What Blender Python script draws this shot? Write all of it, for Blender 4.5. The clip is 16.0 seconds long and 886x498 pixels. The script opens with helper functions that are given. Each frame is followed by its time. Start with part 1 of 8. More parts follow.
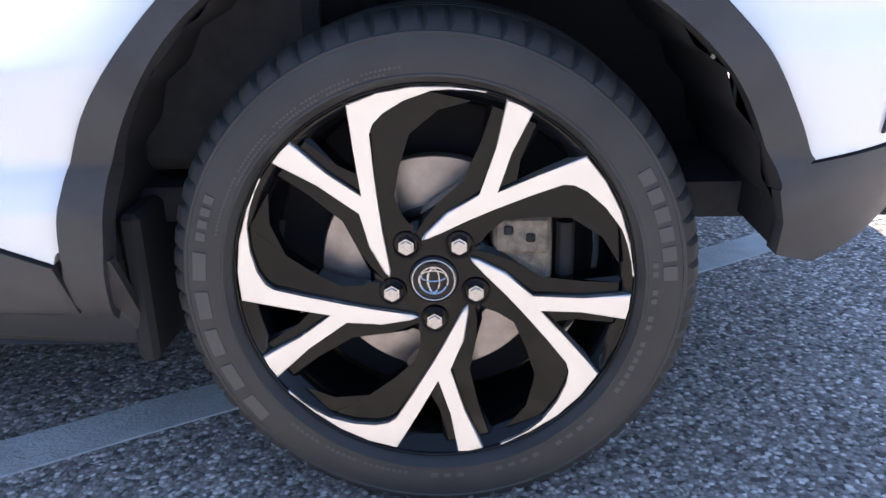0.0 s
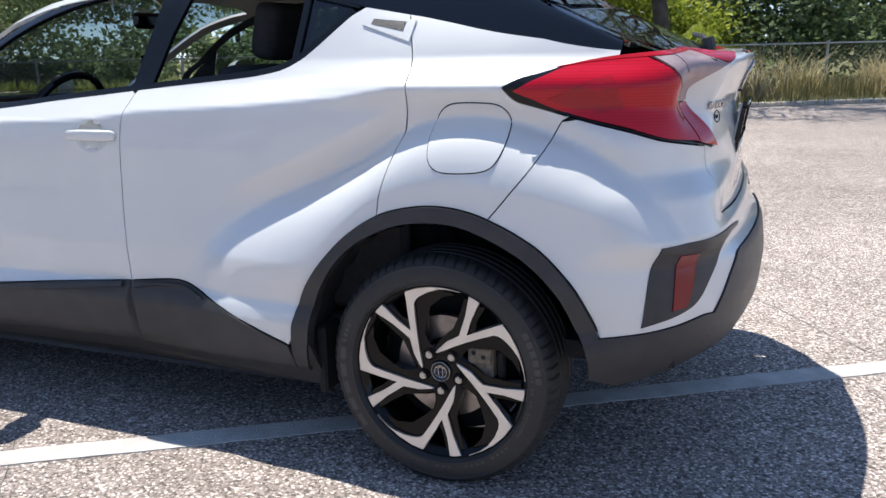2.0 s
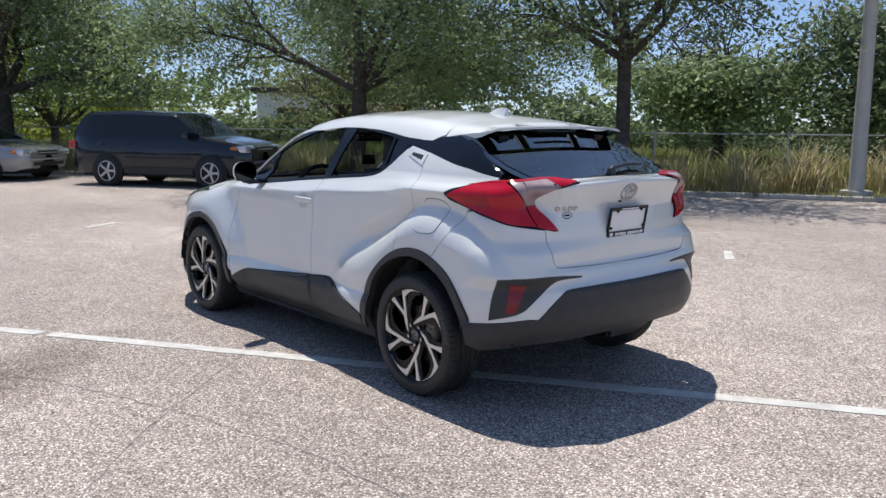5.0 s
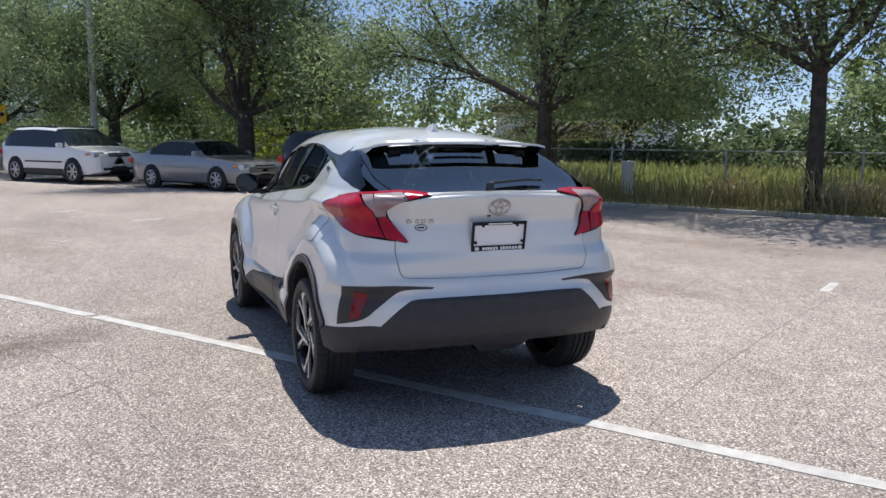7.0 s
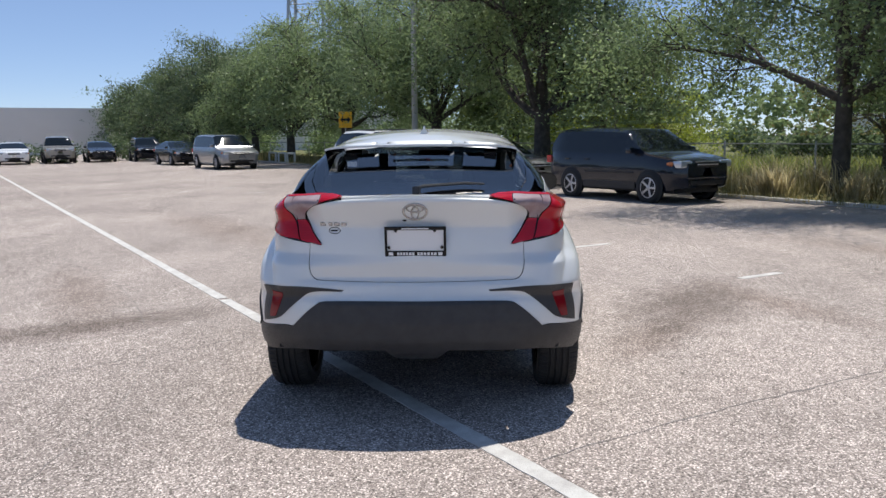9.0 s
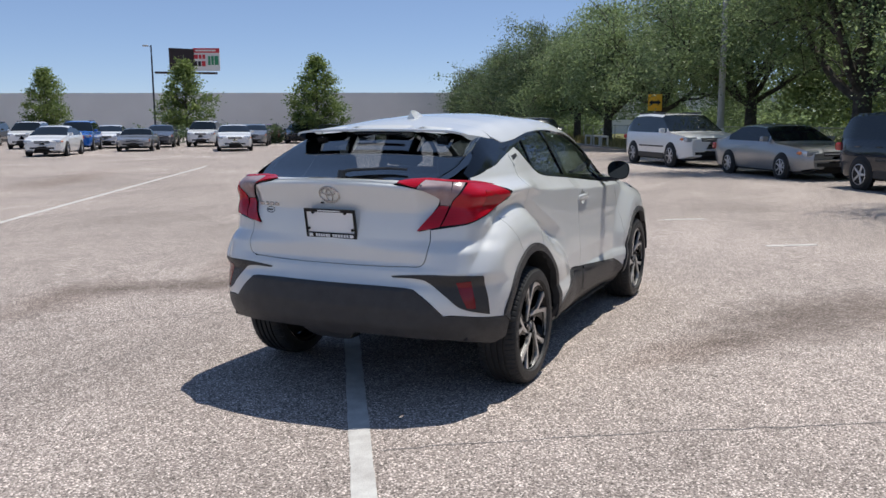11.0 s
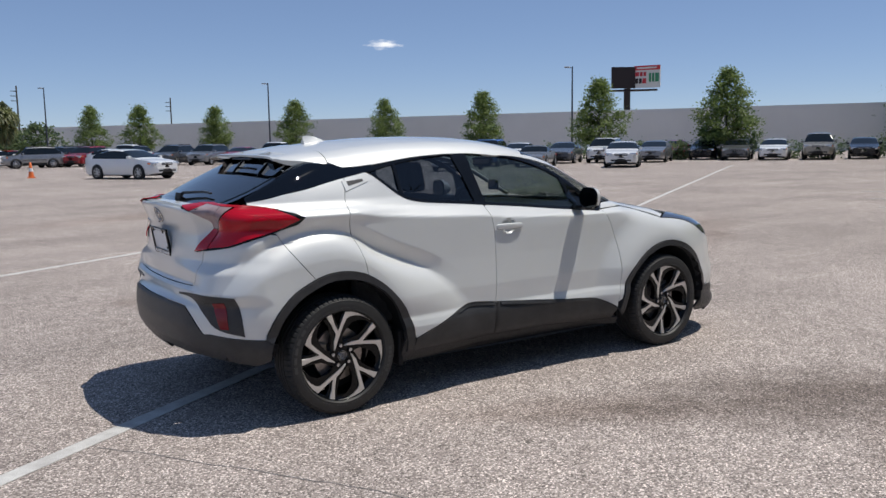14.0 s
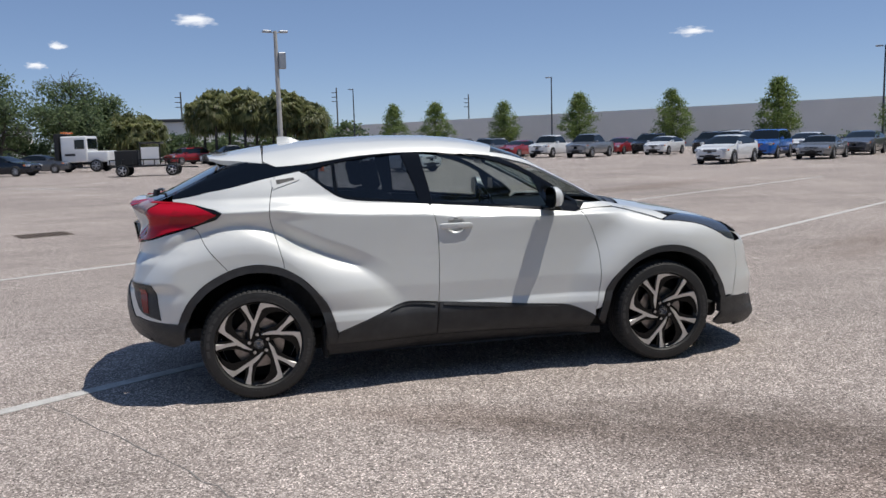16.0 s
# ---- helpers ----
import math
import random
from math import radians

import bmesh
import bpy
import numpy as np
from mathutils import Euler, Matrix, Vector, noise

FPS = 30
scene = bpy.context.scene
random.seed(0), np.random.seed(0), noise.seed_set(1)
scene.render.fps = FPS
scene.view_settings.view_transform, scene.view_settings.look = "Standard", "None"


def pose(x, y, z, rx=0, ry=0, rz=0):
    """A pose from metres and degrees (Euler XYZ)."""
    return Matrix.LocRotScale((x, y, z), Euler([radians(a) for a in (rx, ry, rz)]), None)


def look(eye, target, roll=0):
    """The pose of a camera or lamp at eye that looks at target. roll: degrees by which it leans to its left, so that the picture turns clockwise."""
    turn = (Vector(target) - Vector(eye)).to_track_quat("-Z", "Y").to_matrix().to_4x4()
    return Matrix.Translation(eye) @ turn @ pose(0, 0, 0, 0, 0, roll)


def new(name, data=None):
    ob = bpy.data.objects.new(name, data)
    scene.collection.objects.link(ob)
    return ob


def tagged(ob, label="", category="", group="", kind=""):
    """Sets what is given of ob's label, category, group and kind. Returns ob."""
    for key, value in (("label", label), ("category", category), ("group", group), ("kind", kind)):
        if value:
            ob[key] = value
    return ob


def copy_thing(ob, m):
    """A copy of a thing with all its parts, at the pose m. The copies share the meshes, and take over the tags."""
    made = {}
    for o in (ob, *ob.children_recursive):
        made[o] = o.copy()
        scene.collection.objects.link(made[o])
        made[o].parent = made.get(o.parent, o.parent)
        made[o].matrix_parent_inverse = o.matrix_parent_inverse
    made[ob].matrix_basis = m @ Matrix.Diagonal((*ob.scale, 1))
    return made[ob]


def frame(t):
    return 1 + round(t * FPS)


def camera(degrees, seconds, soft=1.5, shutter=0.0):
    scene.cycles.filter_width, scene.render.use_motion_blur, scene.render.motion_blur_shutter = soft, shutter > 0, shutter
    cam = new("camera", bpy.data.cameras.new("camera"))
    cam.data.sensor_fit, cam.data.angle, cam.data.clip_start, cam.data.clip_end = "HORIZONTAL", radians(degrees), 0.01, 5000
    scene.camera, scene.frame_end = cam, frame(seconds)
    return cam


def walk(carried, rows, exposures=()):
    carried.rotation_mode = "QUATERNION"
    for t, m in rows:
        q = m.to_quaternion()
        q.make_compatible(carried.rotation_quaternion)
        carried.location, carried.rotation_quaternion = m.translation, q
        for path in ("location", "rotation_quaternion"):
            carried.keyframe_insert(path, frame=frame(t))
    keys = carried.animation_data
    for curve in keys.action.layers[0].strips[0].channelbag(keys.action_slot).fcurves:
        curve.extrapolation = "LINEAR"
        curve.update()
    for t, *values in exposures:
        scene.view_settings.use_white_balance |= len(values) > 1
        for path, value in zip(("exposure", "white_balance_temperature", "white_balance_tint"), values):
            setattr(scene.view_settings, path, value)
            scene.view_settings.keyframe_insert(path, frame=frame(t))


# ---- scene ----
cam = camera(56.4, 16.0)
PATH = [
    (0, (-0.06, 1.848, 0.742), (0.03, -0.026, 0.048), -1.4),
    (0.5, (-0.102, 1.947, 0.799), (0.11, 0.061, 0.17), -2.1),
    (1, (-0.246, 2.277, 0.933), (0.116, 0.375, 0.433), -1.5),
    (1.5, (-0.517, 2.583, 1.104), (0.019, 0.72, 0.615), -1.4),
    (2, (-0.848, 2.879, 1.209), (-0.104, 1.081, 0.747), -1.4),
    (2.5, (-1.198, 3.196, 1.259), (-0.276, 1.467, 0.856), -0.6),
    (3, (-1.623, 3.48, 1.294), (-0.528, 1.844, 0.942), -0.1),
    (3.5, (-2.032, 3.747, 1.346), (-0.809, 2.198, 1.02), 0.3),
    (4, (-2.526, 3.866, 1.406), (-1.207, 2.397, 1.088), 0.4),
    (4.2, (-2.689, 3.841, 1.43), (-1.334, 2.406, 1.109), 0.3),
    (6.3, (-4.411, 2.695, 1.499), (-2.679, 1.727, 1.242), 0.8),
    (6.5, (-4.486, 2.496, 1.47), (-2.724, 1.585, 1.214), 0.7),
    (7, (-4.646, 1.946, 1.476), (-2.815, 1.188, 1.211), 0.4),
    (7.5, (-4.813, 1.404, 1.481), (-2.913, 0.834, 1.222), 0.0),
    (8, (-4.856, 0.834, 1.487), (-2.91, 0.46, 1.221), -0.3),
    (8.5, (-4.959, 0.269, 1.494), (-2.983, 0.116, 1.229), -0.5),
    (9, (-4.945, -0.289, 1.497), (-2.964, -0.22, 1.228), -0.6),
    (9.5, (-4.947, -0.881, 1.511), (-2.987, -0.583, 1.243), -0.6),
    (10, (-4.819, -1.407, 1.519), (-2.904, -0.895, 1.255), -0.6),
    (10.2, (-4.755, -1.624, 1.504), (-2.862, -1.037, 1.23), -0.4),
    (12.3, (-3.532, -3.713, 1.488), (-1.999, -2.461, 1.2), -1.0),
    (12.5, (-3.383, -3.912, 1.508), (-1.895, -2.605, 1.226), -1.0),
    (13, (-2.93, -4.251, 1.51), (-1.558, -2.822, 1.233), -1.1),
    (13.5, (-2.495, -4.642, 1.512), (-1.252, -3.098, 1.245), -1.0),
    (14, (-2.033, -4.941, 1.508), (-0.93, -3.292, 1.253), -0.9),
    (14.5, (-1.546, -5.244, 1.506), (-0.595, -3.503, 1.257), -1.0),
    (15, (-1.049, -5.449, 1.504), (-0.258, -3.629, 1.257), -1.1),
    (15.5, (-0.529, -5.677, 1.51), (0.094, -3.792, 1.262), -1.4),
    (16, (-0.012, -5.81, 1.497), (0.439, -3.879, 1.24), -1.7),
]
EXPOSURES = [(0, 1.95), (0.5, 1.8), (1, 1.35), (1.5, 1.0), (2, 0.75), (3, 0.55), (4, 0.45), (7, 0.35), (9, 0.3), (12.5, 0.0), (16, -0.1)]
walk(cam, [(t, look(eye, aim, roll)) for t, eye, aim, roll in PATH], EXPOSURES)

# ---- daylight ----
SUN_TO = Vector((0.34, -0.135, 1.0)).normalized()
world = bpy.data.worlds.new("sky")
scene.world = world
world.use_nodes = True
wt = world.node_tree
sky = wt.nodes.new("ShaderNodeTexSky")
sky.sky_type, sky.sun_disc = "NISHITA", False
sky.sun_elevation = math.asin(SUN_TO.z)
sky.sun_rotation = math.atan2(SUN_TO.x, SUN_TO.y)
sky.altitude, sky.air_density, sky.dust_density, sky.ozone_density = 0, 0.6, 0.0, 1.0
tint = wt.nodes.new("ShaderNodeMix")
tint.data_type, tint.blend_type = "RGBA", "MULTIPLY"
tint.inputs[0].default_value, tint.inputs[7].default_value = 1.0, (0.95, 0.94, 1.0, 1)
even = wt.nodes.new("ShaderNodeMix")
even.data_type = "RGBA"
even.inputs[0].default_value, even.inputs[7].default_value = 0.42, (1.85, 2.9, 4.65, 1)
wt.links.new(sky.outputs[0], even.inputs[6])
wt.links.new(even.outputs[2], tint.inputs[6])
wt.links.new(tint.outputs[2], wt.nodes["Background"].inputs[0])
wt.nodes["Background"].inputs[1].default_value = 0.115
sun = new("sun", bpy.data.lights.new("sun", "SUN"))
sun.data.energy, sun.data.angle, sun.data.color = 4.1, radians(0.53), (1.0, 0.955, 0.88)
sun.matrix_world = look(SUN_TO * 30, (0, 0, 0))

# ---- materials ----
def principled(name, color, rough=0.5, metal=0.0, coat=0.0, spec=0.5, trans=0.0, ior=1.45):
    m = bpy.data.materials.new(name)
    m.use_nodes = True
    b = m.node_tree.nodes["Principled BSDF"]
    b.inputs["Base Color"].default_value = (*color, 1)
    b.inputs["Roughness"].default_value = rough
    b.inputs["Metallic"].default_value = metal
    b.inputs["Coat Weight"].default_value = coat
    b.inputs["Coat Roughness"].default_value = 0.03
    b.inputs["Specular IOR Level"].default_value = spec
    b.inputs["Transmission Weight"].default_value = trans
    b.inputs["IOR"].default_value = ior
    return m


def wired(m):
    t = m.node_tree
    return t, t.nodes["Principled BSDF"], t.links.new


def noise_node(t, scale, detail=4.0, rough=0.6, coord="Object"):
    c = t.nodes.new("ShaderNodeTexCoord")
    n = t.nodes.new("ShaderNodeTexNoise")
    n.inputs["Scale"].default_value, n.inputs["Detail"].default_value, n.inputs["Roughness"].default_value = scale, detail, rough
    t.links.new(c.outputs[coord], n.inputs["Vector"])
    return n


def ramp(t, source, stops):
    r = t.nodes.new("ShaderNodeValToRGB")
    while len(r.color_ramp.elements) < len(stops):
        r.color_ramp.elements.new(0.5)
    for e, (p, c) in zip(r.color_ramp.elements, stops):
        e.position, e.color = p, (*c, 1)
    t.links.new(source, r.inputs[0])
    return r


def varied(name, c1, c2, scale, rough=0.6, bump=0.0, bump_scale=None, spec=0.5, metal=0.0, coat=0.0, fine=None):
    """Two tones mixed by noise at two scales, with fine relief."""
    m = principled(name, c1, rough, metal, coat, spec)
    t, b, link = wired(m)
    n = noise_node(t, scale)
    r = ramp(t, n.outputs["Fac"], [(0.32, c1), (0.68, c2)])
    out = r.outputs[0]
    if fine:
        f = noise_node(t, fine, 2.0)
        mix = t.nodes.new("ShaderNodeMix")
        mix.data_type, mix.blend_type = "RGBA", "OVERLAY"
        mix.inputs[0].default_value = 0.35
        link(out, mix.inputs[6])
        link(f.outputs["Fac"], mix.inputs[7])
        out = mix.outputs[2]
    link(out, b.inputs["Base Color"])
    if bump:
        k = noise_node(t, bump_scale or scale * 6)
        bp = t.nodes.new("ShaderNodeBump")
        bp.inputs["Strength"].default_value = bump
        bp.inputs["Distance"].default_value = 0.01
        link(k.outputs["Fac"], bp.inputs["Height"])
        link(bp.outputs[0], b.inputs["Normal"])
    return m


def paint(name, color, rough=0.32, flake=0.0):
    """Car paint under clear coat, with a faint unevenness of dust."""
    m = principled(name, color, rough, 0.0, 1.0)
    t, b, link = wired(m)
    n = noise_node(t, 3.0, 5.0)
    r = ramp(t, n.outputs["Fac"], [(0.3, tuple(c * 0.96 for c in color)), (0.7, color)])
    link(r.outputs[0], b.inputs["Base Color"])
    d = noise_node(t, 900.0, 1.0)
    rr = ramp(t, d.outputs["Fac"], [(0.3, (rough - 0.05,) * 3), (0.7, (rough + 0.08,) * 3)])
    link(rr.outputs[0], b.inputs["Roughness"])
    b.inputs["Metallic"].default_value = flake
    return m


def glass(name, tint, rough=0.0, gloss=0.07):
    """Thin pane: a see-through tinted film whose mirror gloss grows towards grazing views."""
    m = bpy.data.materials.new(name)
    m.use_nodes = True
    t = m.node_tree
    t.nodes.clear()
    out = t.nodes.new("ShaderNodeOutputMaterial")
    tr = t.nodes.new("ShaderNodeBsdfTransparent")
    tr.inputs[0].default_value = (*tint, 1)
    gl = t.nodes.new("ShaderNodeBsdfGlossy")
    gl.inputs["Roughness"].default_value = rough
    lw = t.nodes.new("ShaderNodeLayerWeight")
    lw.inputs["Blend"].default_value = 0.5
    pw = t.nodes.new("ShaderNodeMath")
    pw.operation = "POWER"
    pw.inputs[1].default_value = 4.5
    t.links.new(lw.outputs["Facing"], pw.inputs[0])
    ad = t.nodes.new("ShaderNodeMath")
    ad.operation = "MULTIPLY_ADD"
    ad.inputs[1].default_value, ad.inputs[2].default_value = 0.92, gloss
    t.links.new(pw.outputs[0], ad.inputs[0])
    mx = t.nodes.new("ShaderNodeMixShader")
    t.links.new(ad.outputs[0], mx.inputs[0])
    t.links.new(tr.outputs[0], mx.inputs[1])
    t.links.new(gl.outputs[0], mx.inputs[2])
    t.links.new(mx.outputs[0], out.inputs[0])
    return m


def clear_film():
    """The inner face of a pane: nothing but see-through."""
    m = bpy.data.materials.new("inner_glass_face")
    m.use_nodes = True
    t = m.node_tree
    t.nodes.clear()
    out = t.nodes.new("ShaderNodeOutputMaterial")
    tr = t.nodes.new("ShaderNodeBsdfTransparent")
    t.links.new(tr.outputs[0], out.inputs[0])
    return m


WHITE = paint("pearl_white_paint", (0.70, 0.71, 0.695), 0.38, 0.10)
INNER = principled("inner_panel_dark", (0.03, 0.03, 0.032), 0.8)
CLAD = varied("grained_black_plastic", (0.027, 0.027, 0.029), (0.041, 0.041, 0.043), 14, 0.40, 0.25, 1400, spec=0.5)
GLOSSBLACK = principled("gloss_black_trim", (0.006, 0.007, 0.009), 0.06, 0, 0.0, 0.35)
RUBBER = varied("tyre_rubber", (0.016, 0.016, 0.017), (0.028, 0.028, 0.027), 9, 0.65, 0.15, 500, spec=0.4)
SIDEWALL = varied("tyre_sidewall_rubber", (0.024, 0.024, 0.024), (0.040, 0.039, 0.038), 6, 0.52, 0.12, 500, spec=0.4)
LETTER = principled("raised_rubber_lettering", (0.055, 0.054, 0.054), 0.45)
MACHINED = principled("machined_alloy", (0.66, 0.65, 0.64), 0.34, 0.85, 0.2)
RIMBLACK = principled("rim_gloss_black", (0.003, 0.003, 0.0035), 0.10, 0, 0.0, 0.28)
STEEL = varied("worn_disc_steel", (0.34, 0.31, 0.30), (0.22, 0.20, 0.19), 25, 0.35, metal=0.85)
CAST = varied("rusty_cast_caliper", (0.24, 0.20, 0.15), (0.10, 0.085, 0.07), 60, 0.7, 0.4, 200, metal=0.3)
CHROME = principled("chrome", (0.42, 0.42, 0.43), 0.16, 1.0)
DARKGLASS = glass("privacy_glass", (0.15, 0.18, 0.205))
CLEARGLASS = glass("green_tinted_glass", (0.40, 0.47, 0.46))
BACKGLASS = glass("rear_privacy_glass", (0.32, 0.37, 0.40), 0.0, 0.21)
EDGEGLASS = glass("blackened_screen_edge", (0.012, 0.014, 0.016), 0.0, 0.24)
WEDGEGLASS = glass("black_pillar_glass", (0.010, 0.012, 0.014), 0.02, 0.07)
INGLASS = clear_film()
SEATCLOTH = varied("dark_seat_cloth", (0.018, 0.018, 0.020), (0.032, 0.032, 0.034), 40, 0.9, 0.3, 900)
LINING = principled("pale_headliner", (0.42, 0.41, 0.39), 0.9)
UNDER = principled("underbody_black", (0.012, 0.012, 0.013), 0.85)
PLATEWHITE = principled("blank_plate_card", (0.78, 0.78, 0.78), 0.5)
WHITEBAR = principled("white_print", (0.75, 0.75, 0.75), 0.5)
MIRRORGLASS = principled("mirror_glass", (0.045, 0.05, 0.052), 0.03, 1.0)
AMBER = principled("amber_lens", (0.85, 0.32, 0.03), 0.15, 0, 0.5)


def lens(name, color, deep, dense):
    """Ribbed coloured lamp lens over a reflector."""
    m = principled(name, color, 0.10, 0, 0.2, 0.4)
    t, b, link = wired(m)
    c = t.nodes.new("ShaderNodeTexCoord")
    w = t.nodes.new("ShaderNodeTexWave")
    w.bands_direction = "Z"
    w.inputs["Scale"].default_value = dense
    w.inputs["Distortion"].default_value = 0.6
    link(c.outputs["Object"], w.inputs["Vector"])
    r = ramp(t, w.outputs["Fac"], [(0.2, deep), (0.8, color)])
    link(r.outputs[0], b.inputs["Base Color"])
    return m


REDLENS = lens("red_tail_lens", (0.47, 0.002, 0.016), (0.38, 0.0015, 0.012), 40)
REDINNER = lens("bright_red_lens", (0.42, 0.006, 0.014), (0.34, 0.004, 0.010), 90)
DEEPRED = lens("deep_red_lens", (0.36, 0.006, 0.014), (0.27, 0.003, 0.010), 60)
REFLECTRED = lens("bumper_reflector_red", (0.22, 0.004, 0.012), (0.17, 0.003, 0.009), 60)
CLEARLENS = varied("clear_tail_lens", (0.40, 0.32, 0.32), (0.27, 0.18, 0.185), 9, 0.22)
HEADLENS = principled("headlamp_lens", (0.10, 0.115, 0.14), 0.05, 0.5, 1.0)

# ---- mesh tools ----
def thing(name, label, category, m=None, group=""):
    e = new(name)
    e.empty_display_size = 0.1
    if m is not None:
        e.matrix_world = m
    return tagged(e, label, category, group)


def mesh_object(name, verts, faces, mats, parent=None, label="", smooth=True, face_mats=None, normals=None):
    me = bpy.data.meshes.new(name)
    me.from_pydata([tuple(v) for v in verts], [], [tuple(f) for f in faces])
    for m in (mats if isinstance(mats, (list, tuple)) else [mats]):
        me.materials.append(m)
    if smooth:
        me.polygons.foreach_set("use_smooth", [True] * len(me.polygons))
    if face_mats is not None:
        me.polygons.foreach_set("material_index", face_mats)
    if normals is not None:
        me.normals_split_custom_set_from_vertices([tuple(n) for n in normals])
    me.update()
    ob = new(name, me)
    if parent is not None:
        ob.parent = parent
    if label:
        tagged(ob, label)
    return ob


def part(name, bm, material, parent=None, label="", smooth=False, m=None):
    """Links a bmesh as one mesh object under a thing or a part."""
    me = bpy.data.meshes.new(name)
    bmesh.ops.recalc_face_normals(bm, faces=bm.faces)
    bm.to_mesh(me)
    bm.free()
    for k in (material if isinstance(material, (list, tuple)) else [material]):
        me.materials.append(k)
    if smooth:
        me.polygons.foreach_set("use_smooth", [True] * len(me.polygons))
        me.set_sharp_from_angle(angle=radians(38))
    ob = new(name, me)
    if parent is not None:
        ob.parent = parent
    if m is not None:
        ob.matrix_local = m
    if label:
        tagged(ob, label)
    return ob


def add_box(bm, a, b, bevel=0.0, m=None, seg=1):
    a, b = Vector(a), Vector(b)
    r = bmesh.ops.create_cube(bm, size=1.0, matrix=Matrix.Translation((a + b) / 2) @ Matrix.Diagonal((*(b - a), 1)))
    vs = r["verts"]
    if bevel:
        es = list({e for v in vs for e in v.link_edges})
        out = bmesh.ops.bevel(bm, geom=es, offset=bevel, segments=seg, affect="EDGES", profile=0.6)
        vs = list({v for f in out["faces"] for v in f.verts} | {v for v in vs if v.is_valid})
    if m is not None:
        bmesh.ops.transform(bm, matrix=m, verts=vs)
    return vs


def box_bm(a, b, bevel=0.0, m=None, seg=1):
    bm = bmesh.new()
    add_box(bm, a, b, bevel, m, seg)
    return bm


def lathe(profile, segments=48, axis="y", closed=False):
    """Profile of (radius, along) turned about an axis; returns verts and faces."""
    vs, fs = [], []
    n = len(profile)
    for i in range(segments):
        a = 2 * math.pi * i / segments
        for r, h in profile:
            p = (r * math.cos(a), h, r * math.sin(a)) if axis == "y" else (r * math.cos(a), r * math.sin(a), h)
            vs.append(p)
    for i in range(segments):
        j = (i + 1) % segments
        for k in range(n - (0 if closed else 1)):
            l = (k + 1) % n
            fs.append((i * n + k, i * n + l, j * n + l, j * n + k))
    return vs, fs


def tube_bm(points, radius, sides=6, bm=None, taper=None):
    """A round tube along points."""
    bm = bm or bmesh.new()
    pts = [Vector(p) for p in points]
    rings = []
    for i, p in enumerate(pts):
        d = (pts[min(i + 1, len(pts) - 1)] - pts[max(i - 1, 0)]).normalized()
        up = Vector((0, 0, 1)) if abs(d.z) < 0.9 else Vector((1, 0, 0))
        a = d.cross(up).normalized()
        b = d.cross(a)
        r = radius if taper is None else radius * (1 + (taper - 1) * i / max(len(pts) - 1, 1))
        rings.append([bm.verts.new(p + a * r * math.cos(2 * math.pi * k / sides) + b * r * math.sin(2 * math.pi * k / sides)) for k in range(sides)])
    for r1, r2 in zip(rings, rings[1:]):
        for k in range(sides):
            bm.faces.new((r1[k], r1[(k + 1) % sides], r2[(k + 1) % sides], r2[k]))
    bm.faces.new(rings[0][::-1])
    bm.faces.new(rings[-1])
    return bm


def prism_bm(outline, depth, bm=None, bevel=0.0, plane="xy"):
    """A flat outline given thickness along its normal."""
    bm = bm or bmesh.new()
    def at(p, h):
        return {"xy": (p[0], p[1], h), "xz": (p[0], h, p[1]), "yz": (h, p[0], p[1])}[plane]
    lo = [bm.verts.new(at(p, 0)) for p in outline]
    hi = [bm.verts.new(at(p, depth)) for p in outline]
    n = len(outline)
    top = bm.faces.new(hi)
    bm.faces.new(lo[::-1])
    for i in range(n):
        bm.faces.new((lo[i], lo[(i + 1) % n], hi[(i + 1) % n], hi[i]))
    if bevel:
        bmesh.ops.bevel(bm, geom=list(top.edges), offset=bevel, segments=1, affect="EDGES")
    return bm


def smooth_path(points, sharp=(), step=0.012, closed=True):
    """A spline through points, with corners kept at the indices in sharp."""
    n = len(points)
    P = [np.array(p, float) for p in points]
    out = []
    for i in range(n if closed else n - 1):
        p0, p1, p2, p3 = P[i - 1] if (closed or i) else P[i], P[i], P[(i + 1) % n], P[(i + 2) % n] if (closed or i + 2 < n) else P[(i + 1) % n]
        m1 = (p2 - p0) / 2 if i not in sharp else (p2 - p1)
        m2 = (p3 - p1) / 2 if (i + 1) % n not in sharp else (p2 - p1)
        d = np.linalg.norm(p2 - p1)
        for v in (m1, m2):
            l = np.linalg.norm(v)
            if l > d:
                v *= d / l
        k = max(1, int(d / step))
        for j in range(k):
            t = j / k
            out.append((2 * t**3 - 3 * t**2 + 1) * p1 + (t**3 - 2 * t**2 + t) * m1 + (-2 * t**3 + 3 * t**2) * p2 + (t**3 - t**2) * m2)
    if not closed:
        out.append(P[-1])
    return np.array(out)


def inside_polygon(px, py, poly):
    x, y = poly[:, 0], poly[:, 1]
    x2, y2 = np.roll(x, -1), np.roll(y, -1)
    c = np.zeros(px.shape, bool)
    for a, b, a2, b2 in zip(x, y, x2, y2):
        if b != b2:
            hit = ((b > py) != (b2 > py)) & (px < (a2 - a) * (py - b) / (b2 - b) + a)
            c ^= hit
    return c


